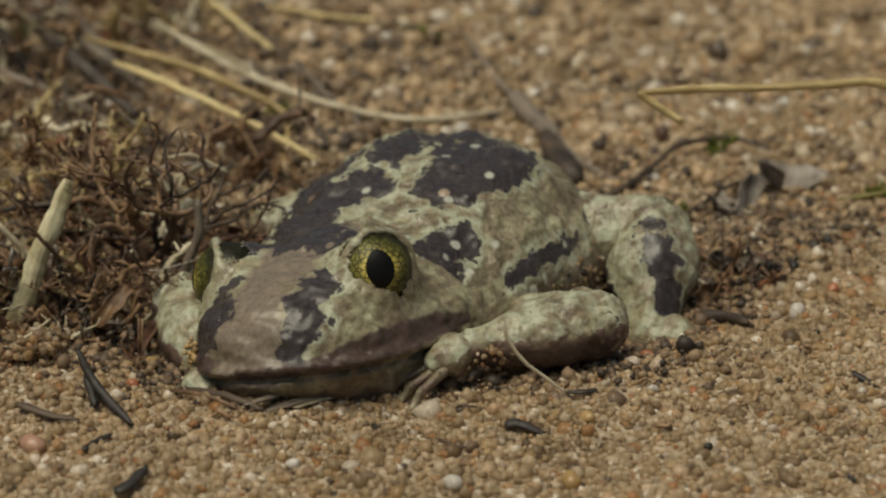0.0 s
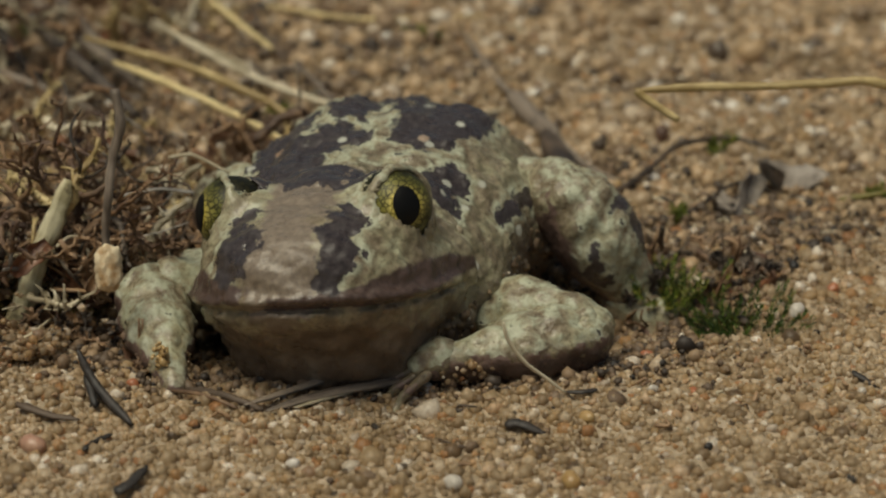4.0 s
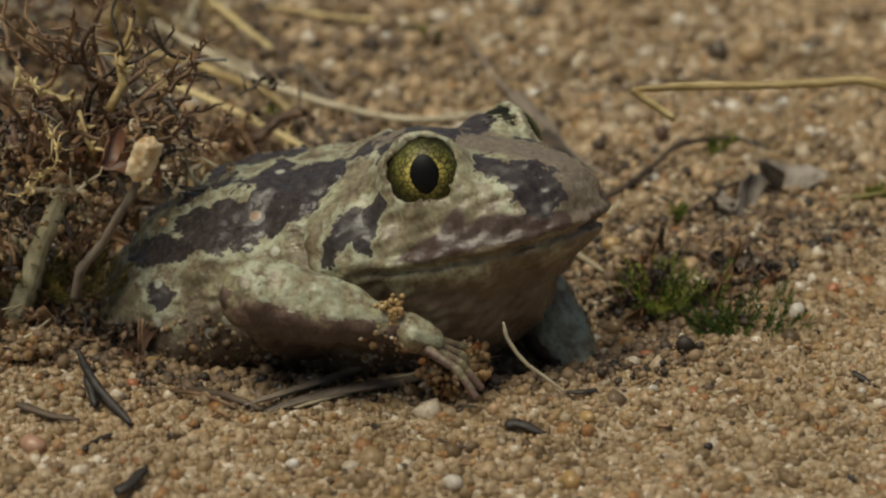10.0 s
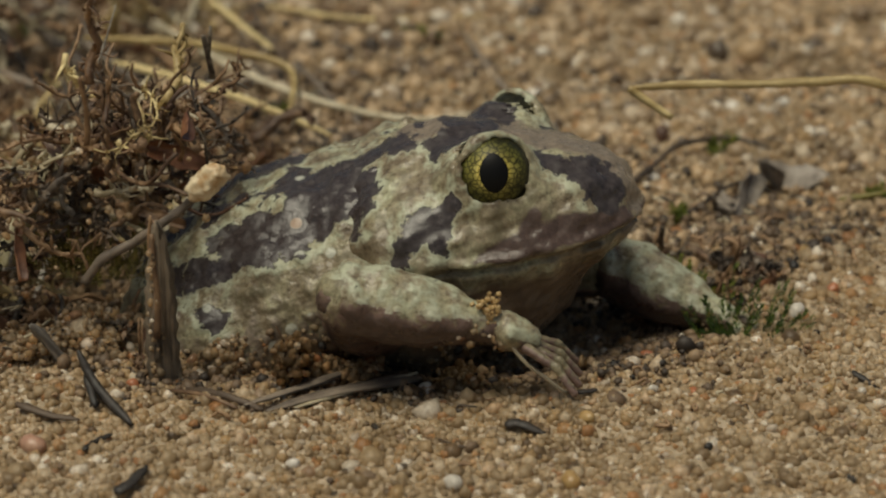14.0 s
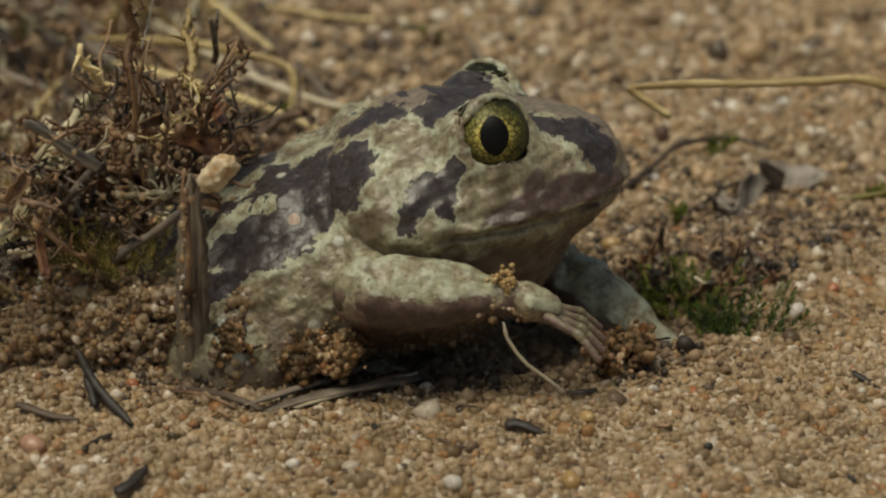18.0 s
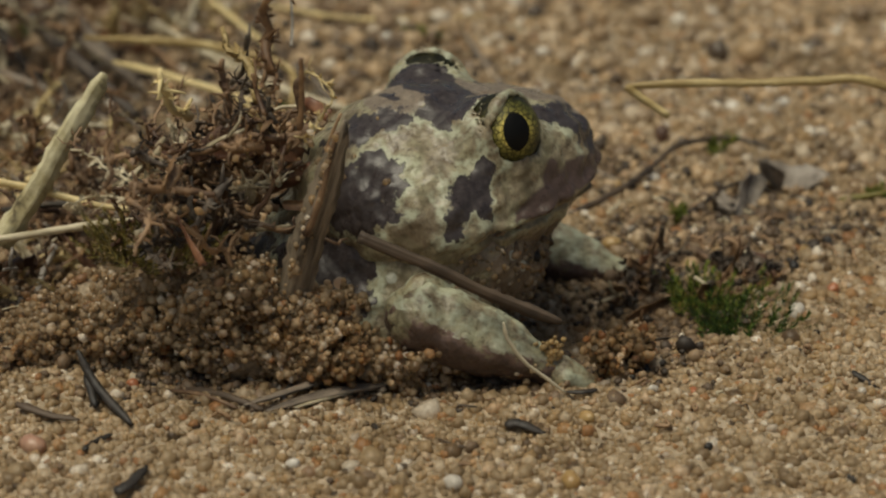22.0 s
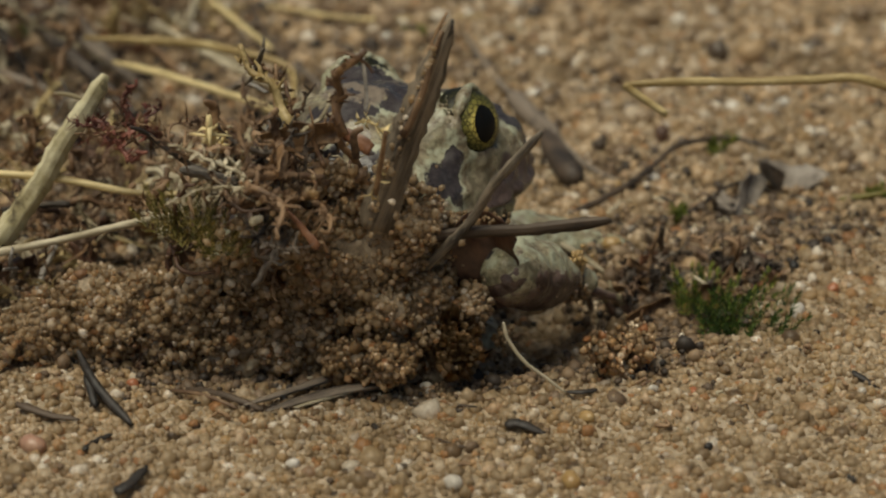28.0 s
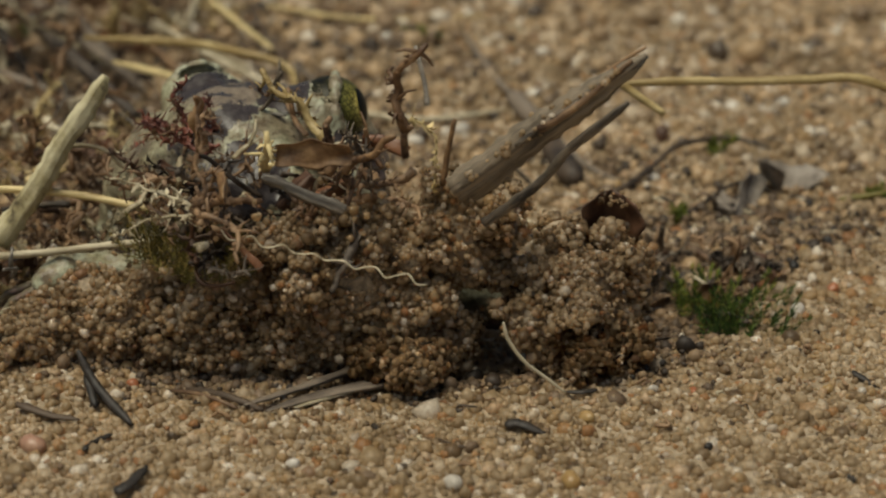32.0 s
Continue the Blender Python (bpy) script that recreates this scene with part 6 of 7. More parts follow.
            moves[end].append((t, home @ aim(ankle, Vector((*(elbow - root).xy, -0.004)))))
    for ob, rows in moves.items():
        walk(ob, rows)
    walk(STALK, [
        (0.0, span((24.6, 22.0, 22.3), (60.7, 22.0, 23.5))),
        (5.0, span((24.1, 22.0, 22.6), (60.7, 22.0, 23.6))),
        (9.0, span((23.8, 22.0, 22.7), (60.7, 22.0, 23.6))),
        (13.0, span((23.4, 22.0, 22.9), (60.7, 22.0, 23.7))),
        (17.0, span((23.2, 22.0, 23.0), (60.7, 22.0, 23.8))),
        (23.0, span((22.9, 22.0, 23.2), (60.7, 22.0, 23.8))),
        (28.0, span((22.7, 22.0, 23.4), (60.7, 22.0, 23.9))),
        (30.5, span((22.6, 22.0, 23.5), (60.7, 22.0, 23.9))),
        (32.0, span((22.4, 22.0, 23.5), (60.7, 22.0, 23.9))),
    ])
    walk(SPLINTER, [
        (0.0, span((-31.9, -18.0, -0.1), (-32.4, -16.0, -23.9))),
        (12.5, span((-31.9, -18.0, -0.1), (-32.4, -16.0, -23.9))),
        (13.5, span((-31.6, -18.0, 15.3), (-32.2, -16.0, -1.7))),
        (14.0, span((-31.8, -18.0, 20.7), (-31.9, -16.0, 4.0))),
        (14.5, span((-32.2, -18.0, 20.1), (-31.9, -16.0, 4.0))),
        (16.5, span((-27.0, -18.0, 25.1), (-28.8, -16.0, 2.6))),
        (17.5, span((-27.0, -18.0, 25.1), (-28.8, -16.0, 2.6))),
        (18.0, span((-27.8, -18.0, 26.2), (-28.4, -16.0, 2.6))),
        (19.0, span((-21.3, -18.0, 27.5), (-23.6, -16.0, 1.1))),
        (20.0, span((-21.0, -18.0, 28.6), (-22.8, -16.0, 5.4))),
        (20.5, span((-20.9, -18.0, 29.7), (-22.8, -16.0, 8.2))),
        (21.0, span((-13.7, -18.0, 33.1), (-18.7, -16.0, 14.5))),
        (22.0, span((-10.6, -18.0, 32.5), (-15.9, -16.0, 14.5))),
        (23.0, span((-5.6, -18.0, 31.1), (-13.6, -16.0, 14.5))),
        (23.5, span((-5.3, -18.0, 31.9), (-13.6, -16.0, 15.2))),
        (24.0, span((-4.8, -18.0, 44.2), (-7.2, -16.0, 26.0))),
        (25.0, span((-2.8, -18.0, 44.2), (-6.5, -16.0, 25.3))),
        (27.5, span((-1.9, -18.0, 44.2), (-6.2, -16.0, 25.3))),
        (28.0, span((1.0, -18.0, 44.0), (-5.3, -16.0, 26.0))),
        (28.5, span((10.8, -18.0, 39.8), (0.4, -16.0, 23.3))),
        (29.0, span((11.7, -18.0, 39.5), (1.0, -16.0, 24.0))),
        (29.5, span((17.4, -18.0, 39.0), (4.2, -16.0, 24.0))),
        (30.0, span((17.4, -18.0, 37.5), (2.9, -16.0, 23.0))),
        (30.5, span((21.6, -18.0, 35.6), (4.8, -16.0, 23.0))),
        (31.0, span((21.2, -18.0, 40.3), (7.3, -16.0, 26.7))),
        (32.0, span((22.1, -18.0, 39.9), (8.5, -16.0, 28.7))),
    ])
    walk(BROKEN_TWIG, [
        (0.0, span((-5.5, -14.0, -7.1), (-32.6, -12.0, -18.5))),
        (20.0, span((-5.5, -14.0, -2.7), (-32.2, -12.0, -8.0))),
        (20.5, span((6.2, -14.0, 14.3), (-18.4, -12.0, 12.1))),
        (21.0, span((10.4, -19.0, 22.3), (-12.7, -19.0, 22.1))),
        (21.5, span((11.0, -19.0, 20.4), (-12.8, -19.0, 21.1))),
        (22.0, span((13.4, -19.0, 8.7), (-12.2, -19.0, 19.8))),
        (22.5, span((10.5, -19.0, 15.3), (-14.8, -19.0, 19.1))),
        (23.0, span((14.6, -19.0, 22.5), (-9.0, -19.0, 18.8))),
        (23.5, span((11.7, -19.0, 18.2), (-14.7, -19.0, 20.2))),
        (24.0, span((16.1, -14.0, 26.1), (-4.8, -12.0, 19.1))),
        (25.0, span((17.6, -14.0, 24.4), (-5.4, -12.0, 17.7))),
        (28.0, span((19.0, -14.0, 19.2), (-4.1, -12.0, 15.6))),
        (29.0, span((18.9, -14.0, 22.2), (7.5, -12.0, 18.0))),
        (30.0, span((18.6, -14.0, 19.8), (7.5, -12.0, 17.0))),
        (31.0, span((16.9, -14.0, -7.1), (1.1, -12.0, -11.0))),
        (32.0, span((16.9, -14.0, -7.1), (1.1, -12.0, -11.0))),
    ])
    walk(THIN_TWIG, [
        (0.0, span((-1.6, -15.0, -3.7), (-5.6, -13.0, -18.0))),
        (23.0, span((-1.6, -15.0, -2.2), (-5.6, -13.0, -18.0))),
        (23.6, span((4.2, -15.0, 20.2), (-3.5, -13.0, 6.9))),
        (24.0, span((10.4, -15.0, 31.4), (-1.2, -13.0, 13.6))),
        (25.0, span((10.7, -15.0, 30.4), (-0.9, -13.0, 13.9))),
        (28.0, span((11.0, -15.0, 30.1), (-0.9, -13.0, 13.9))),
        (29.0, span((15.5, -15.0, 30.7), (4.9, -13.0, 18.1))),
        (30.0, span((16.3, -15.0, 31.3), (4.9, -13.0, 18.1))),
        (30.5, span((19.7, -15.0, 32.3), (4.9, -13.0, 18.1))),
        (31.0, span((20.3, -15.0, 33.6), (4.9, -13.0, 18.1))),
        (32.0, span((20.5, -15.0, 33.5), (4.9, -13.0, 18.1))),
    ])
    walk(STRIP, [
        (0.0, span((-47.6, -15.0, -6.6), (-40.5, -13.0, -18.0))),
        (12.0, span((-47.6, -15.0, -6.6), (-40.5, -13.0, -18.0))),
        (17.0, span((-46.5, -15.0, 31.3), (-42.1, -13.0, 26.9))),
        (20.0, span((-44.7, -15.0, 31.0), (-37.7, -13.0, 26.3))),
        (21.0, span((-42.2, -15.0, 30.0), (-35.1, -13.0, 24.6))),
        (22.0, span((-39.3, -15.0, 27.0), (-31.5, -13.0, 21.5))),
        (23.0, span((-37.0, -15.0, 26.0), (-28.5, -13.0, 21.2))),
        (23.5, span((-33.9, -15.0, 28.1), (-25.4, -13.0, 23.2))),
        (24.0, span((-32.6, -15.0, 28.7), (-23.3, -13.0, 25.9))),
        (25.0, span((-31.4, -15.0, 27.3), (-22.4, -13.0, 24.7))),
        (28.0, span((-29.4, -15.0, 25.6), (-20.3, -13.0, 22.9))),
        (29.0, span((-27.0, -15.0, 27.1), (-17.9, -13.0, 23.4))),
        (30.0, span((-24.9, -15.0, 26.3), (-15.7, -13.0, 22.3))),
        (31.0, span((-19.8, -15.0, 25.4), (-9.4, -13.0, 20.5))),
        (32.0, span((-20.3, -15.0, 24.7), (-10.5, -13.0, 19.8))),
    ])
    walk(LONG_STALK, [
        (0.0, span((-61.3, 0.0, 5.7), (-80.8, 2.0, 6.3))),
        (14.0, span((-61.2, 0.0, 7.9), (-80.5, 2.0, 8.5))),
        (17.0, span((-48.8, 0.0, 11.5), (-73.3, 2.0, 13.6))),
        (19.0, span((-41.3, 0.0, 12.1), (-66.5, 2.0, 14.4))),
        (20.0, span((-42.6, -0.0, 14.1), (-52.9, 2.0, 15.4))),
        (21.0, span((-37.1, 0.0, 16.0), (-52.7, 2.0, 17.6))),
        (23.0, span((-31.9, 0.0, 13.3), (-52.8, 2.0, 16.2))),
        (25.0, span((-29.1, 0.0, 16.2), (-52.7, 2.0, 18.8))),
        (28.0, span((-29.0, 0.0, 16.9), (-52.7, 2.0, 18.3))),
        (32.0, span((-26.8, 0.0, 14.8), (-52.8, 2.0, 16.5))),
    ])
    walk(LOW_STALK, [
        (0.0, span((-60.6, -5.0, 3.4), (-80.0, -3.0, 1.1))),
        (14.0, span((-60.5, -5.0, 4.9), (-79.8, -3.0, 3.3))),
        (17.0, span((-49.3, -5.0, 11.4), (-72.5, -3.0, 9.8))),
        (19.0, span((-44.6, -5.0, 12.8), (-52.3, -3.0, 11.5))),
        (21.0, span((-37.5, -5.0, 17.1), (-52.1, -3.0, 14.2))),
        (23.0, span((-34.0, -5.0, 14.6), (-52.2, -3.0, 12.6))),
        (25.0, span((-31.2, -5.0, 18.5), (-52.3, -3.0, 12.4))),
        (28.0, span((-29.9, -5.0, 16.7), (-52.3, -3.0, 11.9))),
        (32.0, span((-31.4, -5.0, 13.2), (-52.3, -3.0, 11.3))),
    ])
    walk(BUD_STEM, [
        (0.0, span((-33.0, -2.0, -3.8), (-30.7, 0.0, 7.2))),
        (3.0, span((-33.0, -2.0, -3.8), (-30.7, 0.0, 7.2))),
        (3.5, span((-35.2, -12.0, 6.5), (-32.1, -10.0, 14.1))),
        (5.5, span((-43.6, -12.0, 18.4), (-48.9, -10.0, 5.6))),
        (6.0, span((-36.1, -12.0, 19.8), (-39.7, -10.0, 5.6))),
        (6.5, span((-42.8, -12.0, 16.3), (-47.7, -10.0, 4.2))),
        (7.0, span((-42.2, -12.0, 21.5), (-44.8, -10.0, 8.5))),
        (7.5, span((-44.4, -12.0, 15.6), (-47.7, -10.0, 4.2))),
        (8.0, span((-42.1, -12.0, 20.1), (-44.2, -10.0, 7.0))),
        (8.5, span((-43.1, -12.0, 20.4), (-45.6, -10.0, 7.0))),
        (9.0, span((-37.6, -12.0, 19.4), (-42.4, -10.0, 4.2))),
        (9.5, span((-39.5, -12.0, 23.2), (-44.2, -10.0, 7.0))),
        (10.0, span((-33.7, -12.0, 25.6), (-45.8, -10.0, 2.7))),
        (11.0, span((-32.6, -12.0, 25.9), (-45.1, -10.0, 4.2))),
        (12.0, span((-31.4, -12.0, 24.2), (-45.1, -10.0, 3.4))),
        (13.0, span((-29.6, -12.0, 26.6), (-40.4, -10.0, 5.6))),
        (13.5, span((-28.3, -12.0, 24.9), (-39.7, -10.0, 7.0))),
        (14.0, span((-26.8, -12.0, 22.8), (-40.1, -10.0, 11.3))),
        (14.5, span((-26.6, -12.0, 23.5), (-40.1, -10.0, 12.0))),
        (16.5, span((-25.0, -12.0, 23.9), (-34.0, -10.0, 15.5))),
        (18.0, span((-25.5, -12.0, 23.9), (-34.0, -10.0, 15.5))),
        (19.0, span((-23.1, -12.0, 16.3), (-31.7, -10.0, 8.5))),
        (21.0, span((-22.6, -12.0, 0.7), (-32.2, -10.0, -4.6))),
        (32.0, span((-22.6, -12.0, 0.7), (-32.2, -10.0, -4.6))),
    ])
    walk(BRANCHES, [
        (0.0, pose(-0.0365, 0.0140, 0.0100, 0, 0, 0)), (1.5, pose(-0.0350, 0.0140, 0.0100, 0, 0, 0)), (2.0, pose(-0.0310, 0.0140, 0.0110, 0, 5, 5)), (2.8, pose(-0.0390, 0.0140, 0.0100, 0, 0, 5)), (3.5, pose(-0.0470, 0.0130, 0.0120, 0, 0, 8)), (5.5, pose(-0.0490, 0.0080, 0.0210, 0, 0, 10)),
        (6.0, pose(-0.0435, 0.0080, 0.0290, 0, 0, 15)), (7.0, pose(-0.0490, 0.0080, 0.0270, 0, -8, 12)), (9.0, pose(-0.0465, 0.0080, 0.0270, 0, 0, 15)), (10.0, pose(-0.0435, 0.0080, 0.0285, 0, 5, 20)),
        (11.0, pose(-0.0405, 0.0080, 0.0290, 0, 5, 22)), (12.0, pose(-0.0400, 0.0080, 0.0280, 0, 8, 24)), (13.0, pose(-0.0395, 0.0080, 0.0280, 0, 10, 26)), (14.0, pose(-0.0370, 0.0060, 0.0215, 0, 22, 30)),
        (17.0, pose(-0.0330, 0.0040, 0.0230, 0, 24, 36)), (19.0, pose(-0.0325, 0.0040, 0.0225, 0, 24, 38)), (20.0, pose(-0.0318, 0.0040, 0.0230, 0, 24, 40)), (21.0, pose(-0.0290, 0.0020, 0.0185, 0, 35, 50)),
        (23.0, pose(-0.0270, 0.0000, 0.0130, 0, 50, 60)), (24.0, pose(-0.0260, -0.0020, 0.0110, 0, 60, 70)), (28.0, pose(-0.0250, -0.0020, 0.0110, 0, 60, 70)), (32.0, pose(-0.0240, -0.0020, 0.0110, 0, 55, 75))])
    walk(BROWN_MOSS, [
        (0.0, pose(-0.0477, 0.0340, 0.0012, 0, 0, 0)),
        (2.8, pose(-0.0478, 0.0340, 0.0004, 0, 0, 10)),
        (3.5, pose(-0.0487, 0.0160, 0.0051, 0, 0, 10)),
        (5.5, pose(-0.0504, -0.0020, 0.0123, 0, 0, 20)),
        (6.0, pose(-0.0445, -0.0020, 0.0223, 0, 0, 30)),
        (7.0, pose(-0.0511, -0.0020, 0.0123, 0, 0, 20)),
        (8.0, pose(-0.0501, -0.0020, 0.0173, 0, 0, 20)),
        (9.0, pose(-0.0469, 0.0000, 0.0201, 0, 0, 30)),
        (10.0, pose(-0.0421, 0.0000, 0.0230, 0, 0, 40)),
        (11.0, pose(-0.0421, 0.0000, 0.0237, 0, 0, 45)),
        (12.0, pose(-0.0421, 0.0000, 0.0230, 0, 10, 45)),
        (13.0, pose(-0.0407, 0.0000, 0.0237, 0, 10, 50)),
        (14.0, pose(-0.0361, 0.0000, 0.0244, 0, 20, 60)),
        (17.0, pose(-0.0327, 0.0000, 0.0258, 0, 20, 70)),
        (18.0, pose(-0.0333, 0.0000, 0.0261, 0, 20, 70)),
        (19.0, pose(-0.0314, 0.0000, 0.0251, 0, 20, 75)),
        (20.0, pose(-0.0307, 0.0000, 0.0258, 0, 20, 80)),
        (21.0, pose(-0.0250, -0.0040, 0.0272, 0, 20, 95)),
        (22.0, pose(-0.0223, -0.0060, 0.0265, 0, 25, 100)),
        (23.0, pose(-0.0235, -0.0080, 0.0258, 0, 25, 110)),
        (24.0, pose(-0.0211, -0.0100, 0.0245, 0, 10, 110)),
        (25.0, pose(-0.0202, -0.0100, 0.0242, 0, 10, 112)),
        (28.0, pose(-0.0176, -0.0100, 0.0238, 0, 10, 115)),
        (29.0, pose(-0.0134, -0.0100, 0.0235, 0, 15, 120)),
        (30.0, pose(-0.0118, -0.0100, 0.0238, 0, 20, 120)),
        (31.0, pose(-0.0128, -0.0040, 0.0209, 0, 15, 130)),
        (32.0, pose(-0.0128, -0.0040, 0.0202, 0, 15, 130)),
    ])
    walk(DARK_MOSS, [
        (0.0, pose(-0.0452, 0.0040, 0.0010, 0, 0, 0)),
        (3.0, pose(-0.0446, 0.0040, -0.0013, 0, 0, 0)),
        (5.5, pose(-0.0504, 0.0040, 0.0165, 0, 0, 20)),
        (6.0, pose(-0.0484, 0.0040, 0.0165, 0, 0, 20)),
        (9.0, pose(-0.0490, 0.0040, 0.0179, 0, 0, 20)),
        (11.0, pose(-0.0475, 0.0040, 0.0194, 0, 0, 30)),
        (13.0, pose(-0.0461, 0.0030, 0.0190, 0, 0, 40)),
        (14.0, pose(-0.0439, 0.0020, 0.0187, 0, 0, 50)),
        (17.0, pose(-0.0423, 0.0000, 0.0194, 0, 10, 60)),
        (19.0, pose(-0.0431, 0.0000, 0.0173, 0, 10, 60)),
        (21.0, pose(-0.0352, -0.0040, 0.0195, 0, 15, 80)),
        (23.0, pose(-0.0280, -0.0100, 0.0218, 0, 20, 90)),
        (25.0, pose(-0.0234, -0.0100, 0.0231, 0, 20, 100)),
        (28.0, pose(-0.0221, -0.0100, 0.0224, 0, 20, 100)),
        (30.0, pose(-0.0215, -0.0100, 0.0211, 0, 20, 100)),
        (31.0, pose(-0.0299, -0.0040, 0.0181, 0, 20, 105)),
        (32.0, pose(-0.0313, -0.0040, 0.0167, 0, 20, 110)),
    ])
    walk(RED_MOSS, [
        (0.0, pose(-0.0445, 0.0020, -0.0180, 0, 0, 0)),
        (22.0, pose(-0.0445, 0.0020, -0.0180, 0, 0, 0)),
        (24.0, pose(-0.0391, 0.0020, 0.0215, 0, 0, 20)),
        (25.0, pose(-0.0401, 0.0020, 0.0205, 0, 0, 20)),
        (28.0, pose(-0.0376, 0.0020, 0.0240, 0, 0, 20)),
        (29.0, pose(-0.0343, 0.0020, 0.0244, 0, 0, 25)),
        (30.0, pose(-0.0336, 0.0020, 0.0240, 0, 0, 25)),
        (31.0, pose(-0.0323, 0.0020, 0.0247, 0, 0, 40)),
        (32.0, pose(-0.0309, 0.0020, 0.0244, 0, 0, 40)),
    ])
    walk(OLIVE_TUFT, [
        (0.0, pose(-0.0480, 0.0040, -0.0005, 0, 0, 0)),
        (6.0, pose(-0.0492, 0.0040, 0.0025, 0, 0, 0)),
        (10.0, pose(-0.0460, 0.0020, 0.0056, 0, 0, 0)),
        (13.0, pose(-0.0422, 0.0000, 0.0086, 0, 0, 0)),
        (17.0, pose(-0.0390, -0.0080, 0.0126, 0, 0, 0)),
        (19.0, pose(-0.0375, -0.0090, 0.0137, 0, 0, 0)),
        (21.0, pose(-0.0351, -0.0120, 0.0156, 0, 0, 0)),
        (23.0, pose(-0.0304, -0.0140, 0.0157, 0, 0, 0)),
        (24.0, pose(-0.0276, -0.0150, 0.0189, 0, 0, 0)),
        (28.0, pose(-0.0263, -0.0150, 0.0185, 0, 10, 0)),
        (30.0, pose(-0.0267, -0.0150, 0.0168, 0, 10, 0)),
        (32.0, pose(-0.0289, -0.0130, 0.0146, 0, 10, 0)),
    ])
    walk(BROWN_LEAF, [
        (0.0, pose(0.0045, -0.0060, -0.0140, 0, 0, 0)),
        (23.0, pose(0.0045, -0.0060, -0.0110, 0, 0, 0)),
        (24.0, pose(0.0040, -0.0090, 0.0144, 0, 0, 0)),
        (25.0, pose(0.0044, -0.0090, 0.0144, 0, 0, 0)),
        (28.0, pose(0.0046, -0.0090, 0.0141, 0, 0, 0)),
        (29.0, pose(0.0066, -0.0070, 0.0168, 0, 5, 0)),
        (30.0, pose(0.0110, -0.0030, 0.0159, 0, 10, 0)),
        (31.0, pose(0.0192, 0.0000, 0.0130, 0, 15, 0)),
        (32.0, pose(0.0196, 0.0000, 0.0130, 0, 15, 0)),
    ])
    walk(MOSS_TUFT, [
        (0.0, pose(0.0297, 0.0120, -0.0071, -70, 0, 0)),
        (2.4, pose(0.0297, 0.0120, -0.0071, -70, 0, 0)),
        (3.2, pose(0.0288, 0.0120, -0.0005, 0, 0, 0)),
        (12.0, pose(0.0288, 0.0120, -0.0005, 0, 0, 0)),
        (14.0, pose(0.0295, 0.0120, -0.0009, 10, 0, 0)),
        (18.0, pose(0.0306, 0.0120, -0.0009, 10, 0, 10)),
        (20.0, pose(0.0332, 0.0100, -0.0004, 0, 10, 20)),
        (32.0, pose(0.0343, 0.0100, -0.0008, 0, 10, 20)),
    ])
    walk(MOSS_TUFT_DARK, [
        (0.0, pose(0.0370, 0.0020, -0.0100, -80, 0, 0)),
        (2.4, pose(0.0370, 0.0020, -0.0100, -80, 0, 0)),
        (3.2, pose(0.0366, 0.0020, -0.0005, 0, 0, 0)),
        (12.0, pose(0.0366, 0.0020, -0.0005, 0, 0, 0)),
        (20.0, pose(0.0368, 0.0020, 0.0000, 0, 5, 0)),
        (32.0, pose(0.0370, 0.0020, 0.0000, 0, 10, 0)),
    ])
    walk(PALE_STICK, [
        (0.0, span((-44.9, 4.1, 17.3), (-50.7, -1.6, 3.0))),
        (9.5, span((-44.9, 4.1, 17.3), (-50.7, -1.6, 3.0))),
        (12.0, span((-44.0, 4.1, 23.6), (-50.6, 0.3, 9.9))),
        (14.0, span((-44.6, 4.1, 22.9), (-51.2, 0.3, 11.3))),
        (17.0, span((-42.5, 4.1, 26.5), (-50.7, 0.3, 13.5))),
        (19.0, span((-40.4, 4.1, 29.6), (-50.3, 0.3, 13.9))),
        (21.0, span((-39.9, 4.1, 30.6), (-50.7, 0.3, 13.5))),
        (32.0, span((-39.7, 4.1, 30.3), (-52.2, 0.3, 11.7))),
    ])
    for stalk, lift in ((STALK_A, 13), (STALK_B, 8)):
        lie = stalk.matrix_basis.copy()
        up = Matrix.Translation(lie.translation) @ pose(0, 0, 0, 0, -lift, 0) @ Matrix.Translation(-lie.translation) @ lie
        walk(stalk, [(0.0, lie), (9.0, lie), (13.0, up), (32.0, up)])
    walk(THREAD, [
        (0.0, span((-1.6, -18.0, -5.1), (-25.2, -16.0, -9.0))),
        (29.1, span((-1.6, -18.0, -5.1), (-25.2, -16.0, -9.0))),
        (29.5, span((-0.9, -18.0, 17.3), (-23.0, -16.0, 19.9))),
        (30.0, span((-0.3, -18.0, 16.7), (-22.4, -16.0, 19.9))),
        (31.0, span((-1.7, -18.0, 13.1), (-24.4, -16.0, 18.2))),
        (32.0, span((-1.7, -18.0, 13.1), (-24.4, -16.0, 18.2))),
    ])
    walk(ROOT, [
        (0.0, span((-51.2, 4.0, -19.0), (-41.7, 6.0, -21.6))),
        (23.0, span((-51.2, 4.0, -19.0), (-41.7, 6.0, -21.6))),
        (24.0, span((-48.2, 4.0, 28.1), (-37.4, 6.0, 24.0))),
        (25.0, span((-47.7, 4.0, 28.8), (-36.7, 6.0, 24.0))),
        (28.0, span((-46.0, 4.0, 28.3), (-36.5, 6.0, 22.3))),
        (29.0, span((-46.8, 4.0, 26.5), (-38.5, 6.0, 22.4))),
        (30.0, span((-48.5, 4.0, 24.4), (-40.2, 6.0, 21.9))),
        (31.0, span((-45.5, 4.0, 21.4), (-37.0, 6.0, 19.0))),
        (32.0, span((-45.5, 4.0, 21.4), (-37.0, 6.0, 19.0))),
    ])
